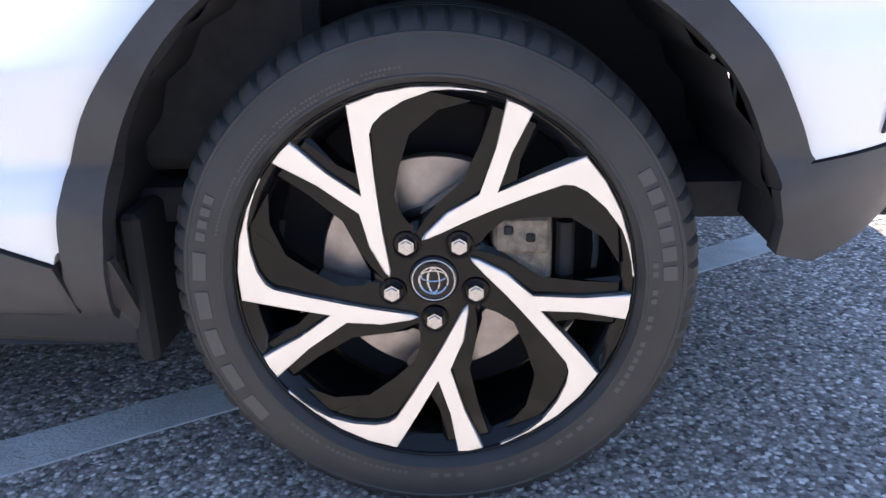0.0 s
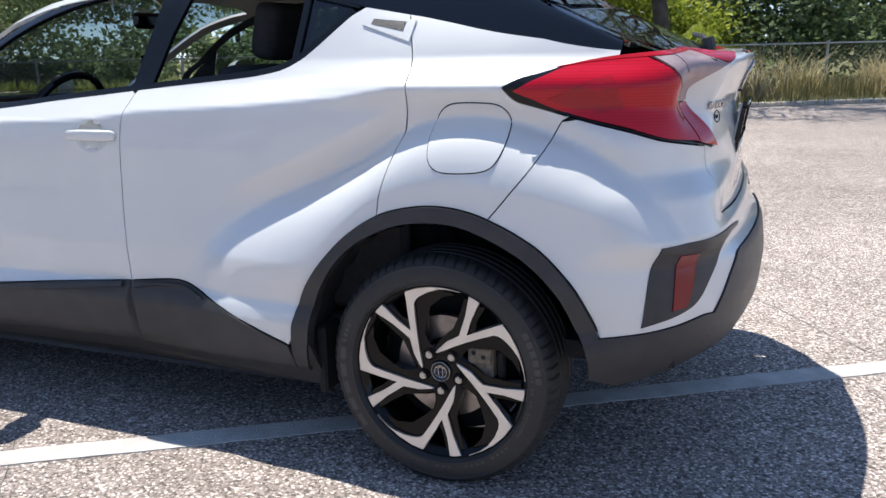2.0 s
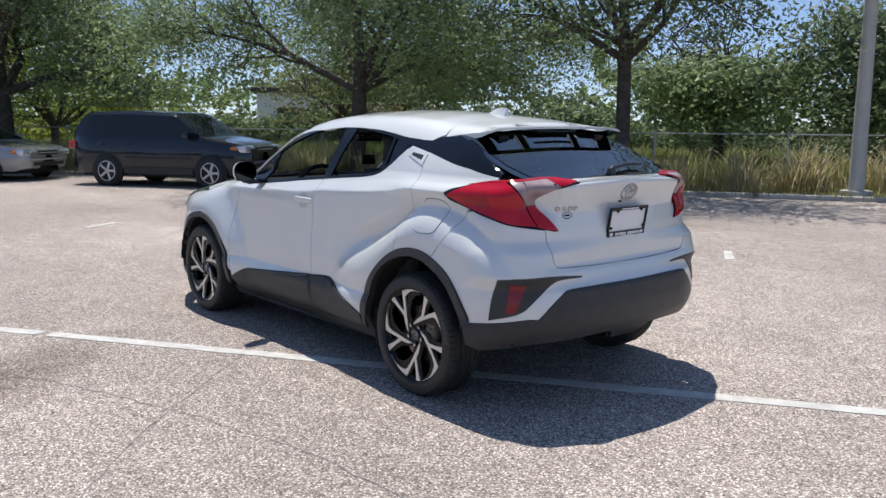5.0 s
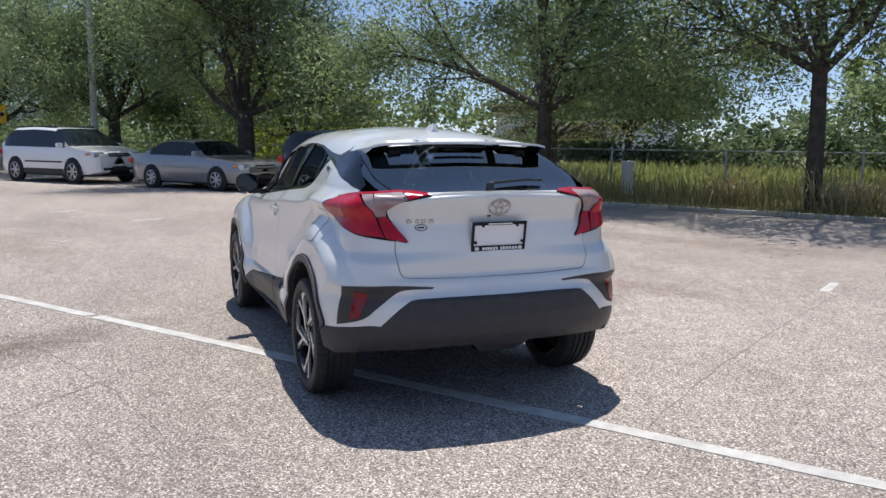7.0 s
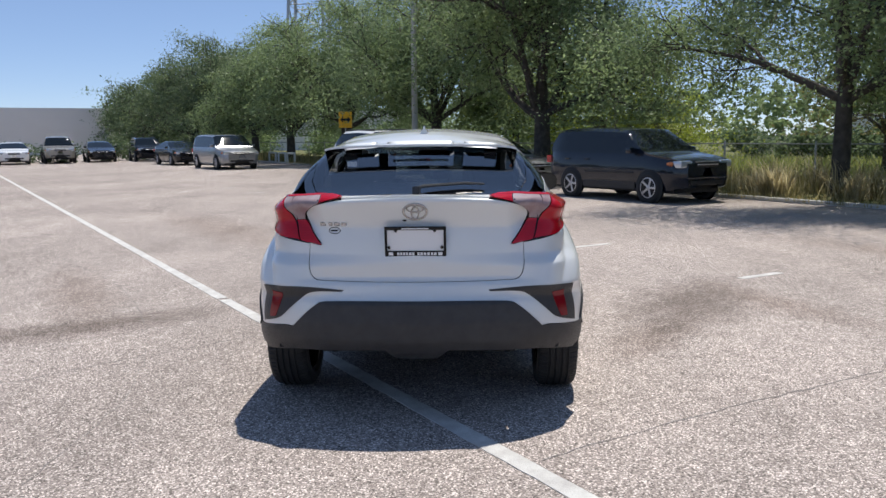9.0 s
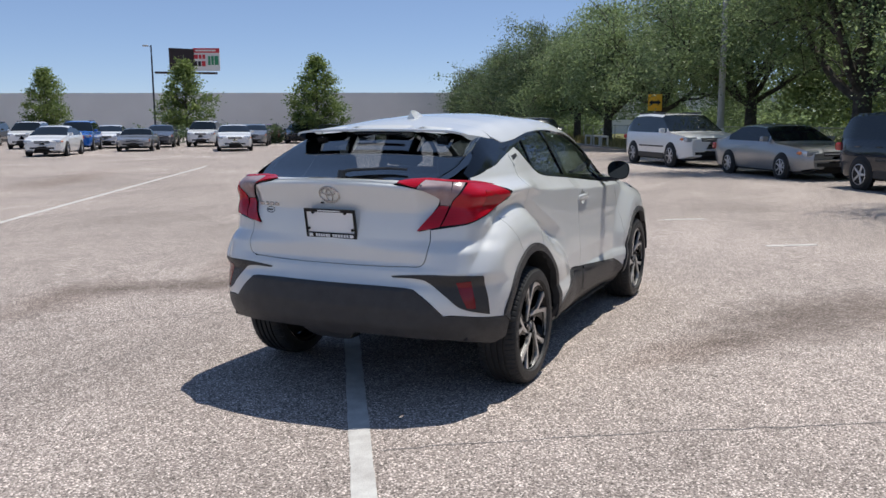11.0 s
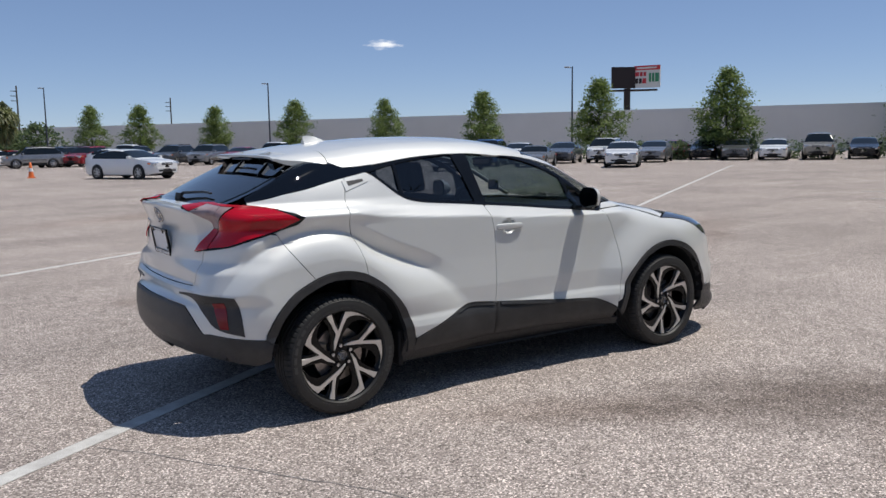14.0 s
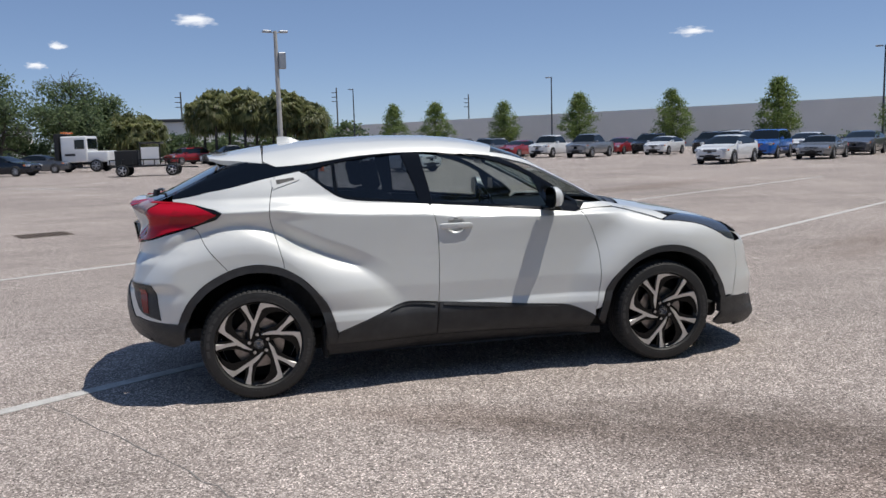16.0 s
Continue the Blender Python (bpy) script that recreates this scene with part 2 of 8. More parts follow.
def filled(poly, step):
    """Triangles over a polygon with an even grid of points inside."""
    from mathutils.geometry import delaunay_2d_cdt
    lo, hi = poly.min(0), poly.max(0)
    gx, gy = np.meshgrid(np.arange(lo[0] + step / 2, hi[0], step), np.arange(lo[1] + step / 2, hi[1], step))
    gx = gx + (np.arange(gx.shape[0]) % 2)[:, None] * step / 2
    gx, gy = gx.ravel(), gy.ravel()
    ok = inside_polygon(gx, gy, poly)
    gx, gy = gx[ok], gy[ok]
    if len(gx):
        seg = np.roll(poly, -1, 0) - poly
        L2 = (seg**2).sum(1) + 1e-12
        d = np.full(len(gx), 9.0)
        for p, s, l2 in zip(poly, seg, L2):
            t = np.clip(((gx - p[0]) * s[0] + (gy - p[1]) * s[1]) / l2, 0, 1)
            d = np.minimum(d, np.hypot(gx - p[0] - t * s[0], gy - p[1] - t * s[1]))
        gx, gy = gx[d > step * 0.4], gy[d > step * 0.4]
    pts = [Vector(p) for p in poly] + [Vector((a, b)) for a, b in zip(gx, gy)]
    n = len(poly)
    r = delaunay_2d_cdt(pts, [], [list(range(n))], 1, 1e-6)
    v = np.array([tuple(p) for p in r[0]])
    f = [tuple(t) for t in r[2]]
    area = [(v[t[1]][0] - v[t[0]][0]) * (v[t[2]][1] - v[t[0]][1]) - (v[t[1]][1] - v[t[0]][1]) * (v[t[2]][0] - v[t[0]][0]) for t in f]
    f = [t if s > 0 else t[::-1] for t, s in zip(f, area)]
    return v, f


def table(xs, ys, sigma):
    """A function through the values, rounded by a Gaussian of that width."""
    g = np.arange(xs[0] - 4 * sigma, xs[-1] + 4 * sigma, 0.004)
    v = np.interp(g, xs, ys)
    k = np.exp(-0.5 * (np.arange(-int(3 * sigma / 0.004) - 1, int(3 * sigma / 0.004) + 2) * 0.004 / sigma) ** 2)
    k /= k.sum()
    h = len(k) // 2
    v = np.convolve(np.pad(v, h, "edge"), k, "valid")
    return lambda q: np.interp(q, g, v)


def step01(a, b, x):
    t = np.clip((x - a) / (b - a), 0, 1)
    return t * t * (3 - 2 * t)


def smax(a, b, k):
    h = np.maximum(k - np.abs(a - b), 0) / k
    return np.maximum(a, b) + h * h * k / 4

# ---- the lot: pavement, markings, verge ----
def pavement_material():
    """Sun-bleached coarse asphalt: pale stones in grey binder, stains and patches."""
    m = principled("bleached_asphalt", (0.3, 0.29, 0.27), 0.93, spec=0.25)
    t, b, link = wired(m)
    c = t.nodes.new("ShaderNodeTexCoord")
    def mixed(kind, fac, a, bb):
        x = t.nodes.new("ShaderNodeMix")
        x.data_type, x.blend_type = "RGBA", kind
        if isinstance(fac, float):
            x.inputs[0].default_value = fac
        else:
            link(fac, x.inputs[0])
        for s, v in ((6, a), (7, bb)):
            if isinstance(v, tuple):
                x.inputs[s].default_value = (*v, 1)
            else:
                link(v, x.inputs[s])
        return x.outputs[2]
    def noise_of(scale, detail=3.0, stretch=None, rough=0.6):
        n = t.nodes.new("ShaderNodeTexNoise")
        n.inputs["Scale"].default_value, n.inputs["Detail"].default_value, n.inputs["Roughness"].default_value = scale, detail, rough
        v = c.outputs["Object"]
        if stretch:
            mp = t.nodes.new("ShaderNodeMapping")
            mp.inputs["Rotation"].default_value[2] = stretch[0]
            mp.inputs["Scale"].default_value = stretch[1]
            link(v, mp.inputs["Vector"])
            v = mp.outputs[0]
        link(v, n.inputs["Vector"])
        return n.outputs["Fac"]
    vor = t.nodes.new("ShaderNodeTexVoronoi")
    vor.inputs["Scale"].default_value = 125
    link(c.outputs["Object"], vor.inputs["Vector"])
    stone = t.nodes.new("ShaderNodeSeparateColor")
    link(vor.outputs["Color"], stone.inputs[0])
    stones = ramp(t, stone.outputs[0], [(0.0, (0.12, 0.112, 0.106)), (0.30, (0.33, 0.308, 0.291)), (0.76, (0.48, 0.449, 0.424)), (0.88, (0.77, 0.735, 0.705)), (1.0, (0.98, 0.95, 0.92))])
    joint = ramp(t, vor.outputs["Distance"], [(0.25, (1, 1, 1)), (0.85, (0.45, 0.45, 0.45))])
    col = mixed("MULTIPLY", 0.75, stones.outputs[0], joint.outputs[0])
    broad = ramp(t, noise_of(0.22, 5.0), [(0.35, (0.865, 0.79, 0.75)), (0.68, (1.185, 1.085, 1.035))])
    col = mixed("MULTIPLY", 1.0, col, broad.outputs[0])
    drift = ramp(t, noise_of(0.9, 6.0, (0.45, (0.22, 1.2, 1.0))), [(0.36, (0.72, 0.72, 0.72)), (0.58, (1.05, 1.05, 1.05))])
    col = mixed("MULTIPLY", 0.42, col, drift.outputs[0])
    fine = ramp(t, noise_of(6.0, 4.0), [(0.3, (0.86, 0.86, 0.86)), (0.7, (1.08, 1.08, 1.08))])
    col = mixed("MULTIPLY", 1.0, col, fine.outputs[0])
    # oil and tyre stains: centre, half lengths, turn
    ragged = noise_of(3.4, 9.0, None, 0.78)
    for cx, cy, a, bb, turn, deep in ((2.4, -2.25, 1.7, 0.62, -0.45, 0.5), (1.1, -1.62, 0.9, 0.28, -0.5, 0.7), (1.5, 2.85, 1.7, 0.42, -0.95, 0.5), (2.4, -3.0, 1.3, 0.4, 0.35, 0.72), (0.5, 3.6, 1.2, 0.5, 0.2, 0.62),
                                     (3.0, 3.6, 2.2, 0.4, 0.5, 0.75), (5.0, -6.0, 3.0, 0.7, 0.5, 0.75), (-3.5, 2.0, 1.2, 0.5, 0.9, 0.8), (9.0, 4.0, 4.0, 0.8, 0.55, 0.8), (3.0, 14.0, 5.0, 1.2, 0.4, 0.8), (12.0, 17.0, 6.0, 1.0, 0.6, 0.8)):
        mp = t.nodes.new("ShaderNodeMapping")
        mp.vector_type = "TEXTURE"
        mp.inputs["Location"].default_value = (cx, cy, 0)
        mp.inputs["Rotation"].default_value = (0, 0, turn)
        mp.inputs["Scale"].default_value = (a, bb, 1)
        link(c.outputs["Object"], mp.inputs["Vector"])
        ln = t.nodes.new("ShaderNodeVectorMath")
        ln.operation = "LENGTH"
        link(mp.outputs[0], ln.inputs[0])
        ad = t.nodes.new("ShaderNodeMath")
        ad.operation = "MULTIPLY_ADD"
        streak = t.nodes.new("ShaderNodeTexNoise")
        streak.inputs["Scale"].default_value, streak.inputs["Detail"].default_value, streak.inputs["Roughness"].default_value = 2.6, 9.0, 0.72
        link(mp.outputs[0], streak.inputs["Vector"])
        both = t.nodes.new("ShaderNodeMath")
        both.operation = "ADD"
        link(ragged, both.inputs[0])
        link(streak.outputs["Fac"], both.inputs[1])
        link(both.outputs[0], ad.inputs[0])
        ad.inputs[1].default_value = 1.25
        link(ln.outputs["Value"], ad.inputs[2])
        r = ramp(t, ad.outputs[0], [(0.0, (deep * 1.05, deep, deep * 0.97)), (1.0, (1, 1, 1))])
        r.color_ramp.elements[0].position, r.color_ramp.elements[1].position = 0.0, 1.0
        mr = t.nodes.new("ShaderNodeMapRange")
        mr.inputs["From Min"].default_value, mr.inputs["From Max"].default_value = 1.45, 2.3
        link(ad.outputs[0], mr.inputs["Value"])
        link(mr.outputs[0], r.inputs[0])
        col = mixed("MULTIPLY", 1.0, col, r.outputs[0])
    link(col, b.inputs["Base Color"])
    bp = t.nodes.new("ShaderNodeBump")
    bp.inputs["Strength"].default_value, bp.inputs["Distance"].default_value = 0.5, 0.004
    bp.invert = True
    link(vor.outputs["Distance"], bp.inputs["Height"])
    link(bp.outputs[0], b.inputs["Normal"])
    return m


ASPHALT = pavement_material()
LINEPAINT = varied("worn_white_road_paint", (0.62, 0.61, 0.58), (0.44, 0.42, 0.40), 7, 0.85, 0.6, 120, fine=260)
SEAL = varied("dark_crack_filler", (0.18, 0.17, 0.16), (0.27, 0.255, 0.24), 8, 0.9)
GRASSBED = varied("verge_soil_and_turf", (0.10, 0.12, 0.03), (0.17, 0.15, 0.07), 1.2, 0.95, 0.8, 30, fine=60)
CONCRETE = varied("weathered_concrete", (0.42, 0.40, 0.37), (0.50, 0.48, 0.45), 1.5, 0.85, 0.2, 60)
TURN = radians(33.1)
ROW = Vector((math.cos(TURN), math.sin(TURN), 0))
ACROSS = Vector((math.sin(TURN), -math.cos(TURN), 0))
EDGE0, EDGE_TURN = Vector((9.0, -9.6, 0)), radians(30)
ALONG = Vector((math.cos(EDGE_TURN), math.sin(EDGE_TURN), 0))
OUTWARD = Vector((math.sin(EDGE_TURN), -math.cos(EDGE_TURN), 0))


def verge(along, out, z=0.0):
    """A place by metres along the lot's edge and out over the verge."""
    return EDGE0 + ALONG * along + OUTWARD * out + Vector((0, 0, z))


g = mesh_object("ground", [(-900, -900, 0), (900, -900, 0), (900, 900, 0), (-900, 900, 0)], [(0, 1, 2, 3)], ASPHALT)
tagged(g, "sun-bleached asphalt of a wide parking lot", "ground", kind="structure")


def stripe(name, a, b, width, mat, label, z=0.004, ragged=0.0, category="road marking"):
    """A painted strip on the pavement, with slightly uneven edges and depth."""
    a, b = Vector(a), Vector(b)
    d = (b - a).normalized()
    n = Vector((-d.y, d.x, 0))
    k = max(2, int((b - a).length / 0.12) if ragged else 2)
    rnd = random.Random(int(a.x * 100 + a.y * 37))
    V, F = [], []
    for i in range(k + 1):
        p = a + (b - a) * i / k
        for s in (1, -1):
            q = p + n * s * (width / 2 + rnd.uniform(-ragged, ragged))
            V += [(q.x, q.y, z), (q.x, q.y, 0.0005)]
    for i in range(k):
        j = i * 4
        F += [(j, j + 2, j + 6, j + 4), (j + 1, j, j + 4, j + 5), (j + 2, j + 3, j + 7, j + 6)]
    F += [(0, 1, 3, 2), (4 * k, 4 * k + 2, 4 * k + 3, 4 * k + 1)]
    ob = mesh_object(name, V, F, mat, smooth=False)
    return tagged(ob, label, category, kind="structure")


o = Vector((-1.06, -0.36, 0))
stripe("bay_line", o - ROW * 1.9, o + ROW * 4.38, 0.105, LINEPAINT, "worn white bay line under the parked car", ragged=0.004)
stripe("bay_line", o + ROW * 4.46, o + ROW * 46, 0.105, LINEPAINT, "worn white bay line crossing the lot", ragged=0.004)
stripe("bay_line", o - ROW * 9, o - ROW * 1.905, 0.105, LINEPAINT, "worn white bay line crossing the lot", ragged=0.004)
for a, b in (((-7.5, 2.25, 0), (18.5, 17.95, 0)), ((-10.7, 34.5, 0), (-6.5, 29.9, 0)), ((-10.2, 34.9, 0), (-6.0, 30.3, 0))):
    stripe("bay_line", a, b, 0.10, LINEPAINT, "worn white bay line crossing the lot", ragged=0.004)
for k, (x, y) in enumerate(((1.52, -4.88), (3.83, -3.36), (6.34, -1.93), (8.58, -0.28), (10.95, 1.20), (13.2, 2.65), (15.6, 4.2), (18.0, 5.75), (20.4, 7.3))):
    q = Vector((x, y, 0))
    stripe("bay_mark", q - ACROSS * 0.32, q + ACROSS * 0.32, 0.095, LINEPAINT, "short worn white bay mark", ragged=0.003)


def crack(points, width):
    V, F = [], []
    rnd = random.Random(len(points))
    path = smooth_path([p for p in points], (), 0.10, closed=False)
    path = path + np.array([[rnd.gauss(0, 0.008), rnd.gauss(0, 0.008)] for _ in path])
    for i, p in enumerate(path):
        d = path[min(i + 1, len(path) - 1)] - path[max(i - 1, 0)]
        d = d / np.linalg.norm(d)
        w = width * rnd.uniform(0.4, 1.2)
        V += [(p[0] - d[1] * w, p[1] + d[0] * w, 0.002), (p[0] + d[1] * w, p[1] - d[0] * w, 0.002), (p[0], p[1], 0.0035)]
    for i in range(len(path) - 1):
        j = i * 3
        F += [(j, j + 2, j + 5, j + 3), (j + 2, j + 1, j + 4, j + 5)]
    return tagged(mesh_object("pavement_crack", V, F, SEAL, smooth=False), "thin dark crack in the pavement", "crack", kind="structure")


crack([(-1.25, -0.60), (-0.6, -1.55), (0.23, -2.91), (1.0, -4.3), (1.9, -6.2)], 0.0035)
crack([(-1.55, 1.7), (-0.3, 1.75), (1.4, 2.3), (3.4, 3.4), (6.5, 5.9)], 0.0025)
crack([(-0.9, 3.2), (0.2, 2.4), (1.2, 1.35), (1.9, 0.6)], 0.003)
crack([(5.0, 9.0), (9.0, 8.2), (15.0, 9.4)], 0.008)
# storm drain grate
drain = thing("storm_drain", "rusty iron storm drain grate set in the pavement", "drain", Matrix.Translation((-3.75, 10.75, 0.0)) @ pose(0, 0, 0, 0, 0, 25))
IRON = varied("rusty_iron", (0.07, 0.055, 0.045), (0.12, 0.085, 0.06), 12, 0.8, 0.3, 80)
part("drain_frame", box_bm((-0.45, -0.40, 0.0), (0.45, 0.40, 0.006), 0.002), IRON, drain)
for i in range(9):
    part("grate_bar", box_bm((-0.40 + i * 0.09, -0.34, 0.005), (-0.36 + i * 0.09, 0.34, 0.014), 0.003), IRON, drain)

# verge: turf bed behind a low kerb
V, F = [], []
for a in np.linspace(-260, 300, 120):
    for out, z in ((0.16, 0.05), (2.0, 0.07), (9.0, 0.02), (400, 0.05)):
        p = verge(a, out, z)
        V.append(tuple(p))
for i in range(119):
    for j in range(3):
        q = i * 4 + j
        F.append((q, q + 1, q + 5, q + 4))
F = [f[::-1] for f in F]
v = mesh_object("verge", V, F, GRASSBED)
tagged(v, "rough turf verge beyond the lot edge", "grass bed", kind="structure")
kerb_parent = tagged(new("kerb"), "low weathered concrete kerb along the verge", "kerb", kind="structure")
kerb_bm = box_bm((-1.495, -0.075, 0.0), (1.495, 0.075, 0.09), 0.015)
kerb_first = part("kerb_stone", kerb_bm, CONCRETE, kerb_parent)
for i in range(-16, 40):
    m = Matrix.Translation(verge(i * 3.0, 0.08)) @ Matrix.Rotation(EDGE_TURN, 4, "Z")
    ob = kerb_first if i == -16 else new("kerb_stone", kerb_first.data)
    ob.parent = kerb_parent
    ob.matrix_local = m

# ---- the white crossover: its outer skin as one smooth form ----
door_width = table([0.10, 0.20, 0.27, 0.31, 0.36, 0.44, 0.475, 0.50, 0.56, 0.62, 0.70, 0.80, 0.90, 0.98, 1.04, 1.072, 1.086, 1.14, 1.20, 1.30, 1.40, 1.46, 1.60],
                   [0.70, 0.74, 0.80, 0.838, 0.850, 0.856, 0.845, 0.832, 0.831, 0.831, 0.823, 0.814, 0.808, 0.804, 0.801, 0.799, 0.785, 0.738, 0.703, 0.660, 0.612, 0.582, 0.52], 0.0045)
top_line = table([-0.90, -0.75, -0.64, -0.50, -0.30, -0.12, -0.02, 0.10, 0.30, 0.60, 0.90, 1.20, 1.40, 1.60, 1.80, 2.00, 2.20, 2.36, 2.44, 2.65, 2.90, 3.10, 3.30, 3.45, 3.60],
                 [1.20, 1.198, 1.196, 1.250, 1.348, 1.436, 1.478, 1.505, 1.530, 1.550, 1.556, 1.548, 1.530, 1.492, 1.425, 1.315, 1.195, 1.095, 1.080, 1.048, 1.000, 0.958, 0.900, 0.82, 0.62], 0.028)
tail_line = table([0.20, 0.30, 0.34, 0.38, 0.45, 0.55, 0.655, 0.672, 0.70, 0.745, 0.762, 0.85, 0.95, 1.04, 1.10, 1.16, 1.19, 1.30],
                  [-0.58, -0.67, -0.71, -0.760, -0.798, -0.808, -0.796, -0.772, -0.756, -0.742, -0.716, -0.722, -0.712, -0.698, -0.718, -0.745, -0.756, -0.756], 0.009)
tail_soft = table([0.20, 0.30, 0.38, 0.45, 0.55, 0.66, 0.75, 0.85, 0.95, 1.04, 1.12, 1.19, 1.30], [-0.58, -0.67, -0.756, -0.796, -0.803, -0.784, -0.752, -0.726, -0.712, -0.706, -0.715, -0.738, -0.75], 0.05)
nose_line = table([0.10, 0.20, 0.26, 0.30, 0.50, 0.56, 0.73, 0.86, 1.00], [3.42, 3.575, 3.575, 3.54, 3.56, 3.53, 3.50, 3.45, 3.35], 0.012)


# the rear haunch about the hub, by angle: where its flank starts, its foot in the valley, and the door beyond
HAUNCH = [-20, 0, 13, 30, 50, 66, 81, 98, 109, 118, 130, 140, 160]
flank_r = table(HAUNCH, [0.50, 0.49, 0.485, 0.485, 0.495, 0.515, 0.538, 0.546, 0.556, 0.575, 0.63, 0.67, 0.69], 6)
valley_r = table(HAUNCH, [0.98, 0.95, 0.90, 0.770, 0.655, 0.625, 0.680, 0.710, 0.718, 0.725, 0.745, 0.75, 0.75], 6)
beyond_r = table(HAUNCH, [1.15, 1.12, 1.06, 0.890, 0.745, 0.715, 0.750, 0.770, 0.778, 0.785, 0.80, 0.81, 0.81], 6)


def half_width(x, z):
    crease = np.interp(x, [0.16, 0.32, 0.68, 1.06, 1.24, 1.9, 2.2], [0.045, 0.022, -0.003, -0.02, -0.042, -0.075, -0.09])
    w = door_width(z - crease * step01(0.94, 1.03, z) * step01(1.20, 1.12, z))
    d = np.hypot(x, z - 0.335)
    ang = np.degrees(np.arctan2(z - 0.335, x))
    c, v, b = flank_r(ang), valley_r(ang), beyond_r(ang)
    t1 = np.clip((d - c) / (v - c), 0, 1.5)
    t2 = np.clip((d - v) / (b - v), -1.0, 1)
    groove = (0.046 - 0.026 * step01(62, 85, ang)) * step01(22, 48, ang) * step01(145, 112, ang)
    flare = 0.070 - 0.020 * step01(0.62, 0.42, z)
    flank = flare - (flare + groove) * (0.15 * t1 + 0.85 * t1**2.4)
    wall = -groove * (1 - np.where(t2 < 0, 0.45 * t2, 0.45 * t2 + 0.55 * t2 * t2 * (3 - 2 * t2)))
    w = w + smax(flank, wall, 0.014)
    front = np.clip((np.hypot((x - 2.64) * np.where(x > 2.64, 0.8, 1.0), z - 0.335) - 0.46) / 0.24, 0, 1)
    w = w + (0.058 - 0.018 * step01(0.62, 0.42, z)) * (1 - front * front * (3 - 2 * front))
    upper = step01(1.05, 1.15, z)
    w = w + 0.030 * upper * step01(0.55, 0.05, x) * step01(1.42, 1.2, z)
    w = w - upper * 0.05 * step01(1.3, 2.3, x) - 0.02 * step01(1.25, 1.42, z) * step01(0.25, -0.45, x)
    w = w - 0.040 * step01(-0.12, -0.50, x) * step01(0.95, 1.09, z)
    return w - 0.16 * np.clip(-0.30 - x, 0, 1) ** 2 - 0.10 * np.clip(x - 2.9, 0, 1) ** 2


def skin(x, y, z):
    """Negative inside the body, positive outside."""
    y = np.abs(y)
    side = y - half_width(x, z)
    y2 = y * y
    soft = step01(0.45, 0.68, y)
    scoop = 0.055 * step01(0.47, 0.585, y) * step01(0.74, 0.61, y) * step01(0.955, 1.08, z) * (1 - 0.75 * step01(1.10, 1.19, z))
    shelf = 0.10 * step01(0.90, 0.83, z) * step01(0.66, 0.74, z)
    rear = tail_line(z) * (1 - soft) + tail_soft(z) * soft + scoop + (0.15 - shelf) * y2 + 0.36 * y2**3 - x
    front = x - (nose_line(z) - 0.12 * y2 - 1.0 * y2**3)
    camber = 0.10 + 0.09 * step01(-0.25, 0.2, x) * step01(2.4, 1.9, x)
    top = z - (top_line(x) - camber * y2)
    f = smax(side, rear, 0.11)
    f = smax(f, front, 0.14)
    kt = 0.03 + 0.09 * step01(-0.6, 0.3, x)
    return smax(f, top, kt)


def meet(ox, oy, oz, dx, dy, dz, far):
    """Where rays from inside leave the skin."""
    lo, hi = np.zeros_like(ox), np.full_like(ox, far)
    for _ in range(26):
        mid = (lo + hi) / 2
        out = skin(ox + dx * mid, oy + dy * mid, oz + dz * mid) > 0
        hi, lo = np.where(out, mid, hi), np.where(out, lo, mid)
    return np.stack([ox + dx * lo, oy + dy * lo, oz + dz * lo], 1)


AX, AY, ARC = -0.25, 0.50, 0.62


def wrap_chart(q):
    """(u, z): u is x along the side, then runs round the rear corner and across the tail."""
    u, z = q[:, 0], q[:, 1]
    side, tail = u >= AX, u < AX - ARC
    phi = np.clip((AX - u) / ARC, 0, 1) * math.pi / 2
    ox, oy = np.where(side, u, AX), np.where(side, 0.0, np.where(tail, AY - (AX - ARC - u), AY))
    dx, dy = np.where(side, 0.0, -np.sin(phi)), np.where(side, 1.0, np.cos(phi))
    return meet(ox, oy, z.copy(), dx, dy, np.zeros_like(u), 1.3)


def top_chart(q):
    x, y = q[:, 0], q[:, 1]
    return meet(x.copy(), y.copy(), np.full_like(x, 0.75), np.zeros_like(x), np.zeros_like(x), np.ones_like(x), 1.2)


def u_side(x, z):
    if x >= AX:
        return x
    p = meet(np.array([x]), np.array([0.0]), np.array([z]), np.array([0.0]), np.array([1.0]), np.array([0.0]), 1.3)[0]
    return AX - ARC * math.atan2(-(x - AX), p[1] - AY) / (math.pi / 2) if p[1] >= AY else AX - ARC - (AY - p[1])


def u_rear(y, z):
    if y <= AY:
        return AX - ARC - (AY - y)
    p = meet(np.array([AX]), np.array([y]), np.array([z]), np.array([-1.0]), np.array([0.0]), np.array([0.0]), 1.3)[0]
    return AX - ARC * math.atan2(-(p[0] - AX), y - AY) / (math.pi / 2)


def outline(*pts):
    """Outline points as (kind, a, z): s is along the side, r across the tail; capitals are sharp corners."""
    q = [((u_side if k in "sS" else u_rear)(a, z), z) for k, a, z in pts]
    return q, [i for i, p in enumerate(pts) if p[0].isupper()]


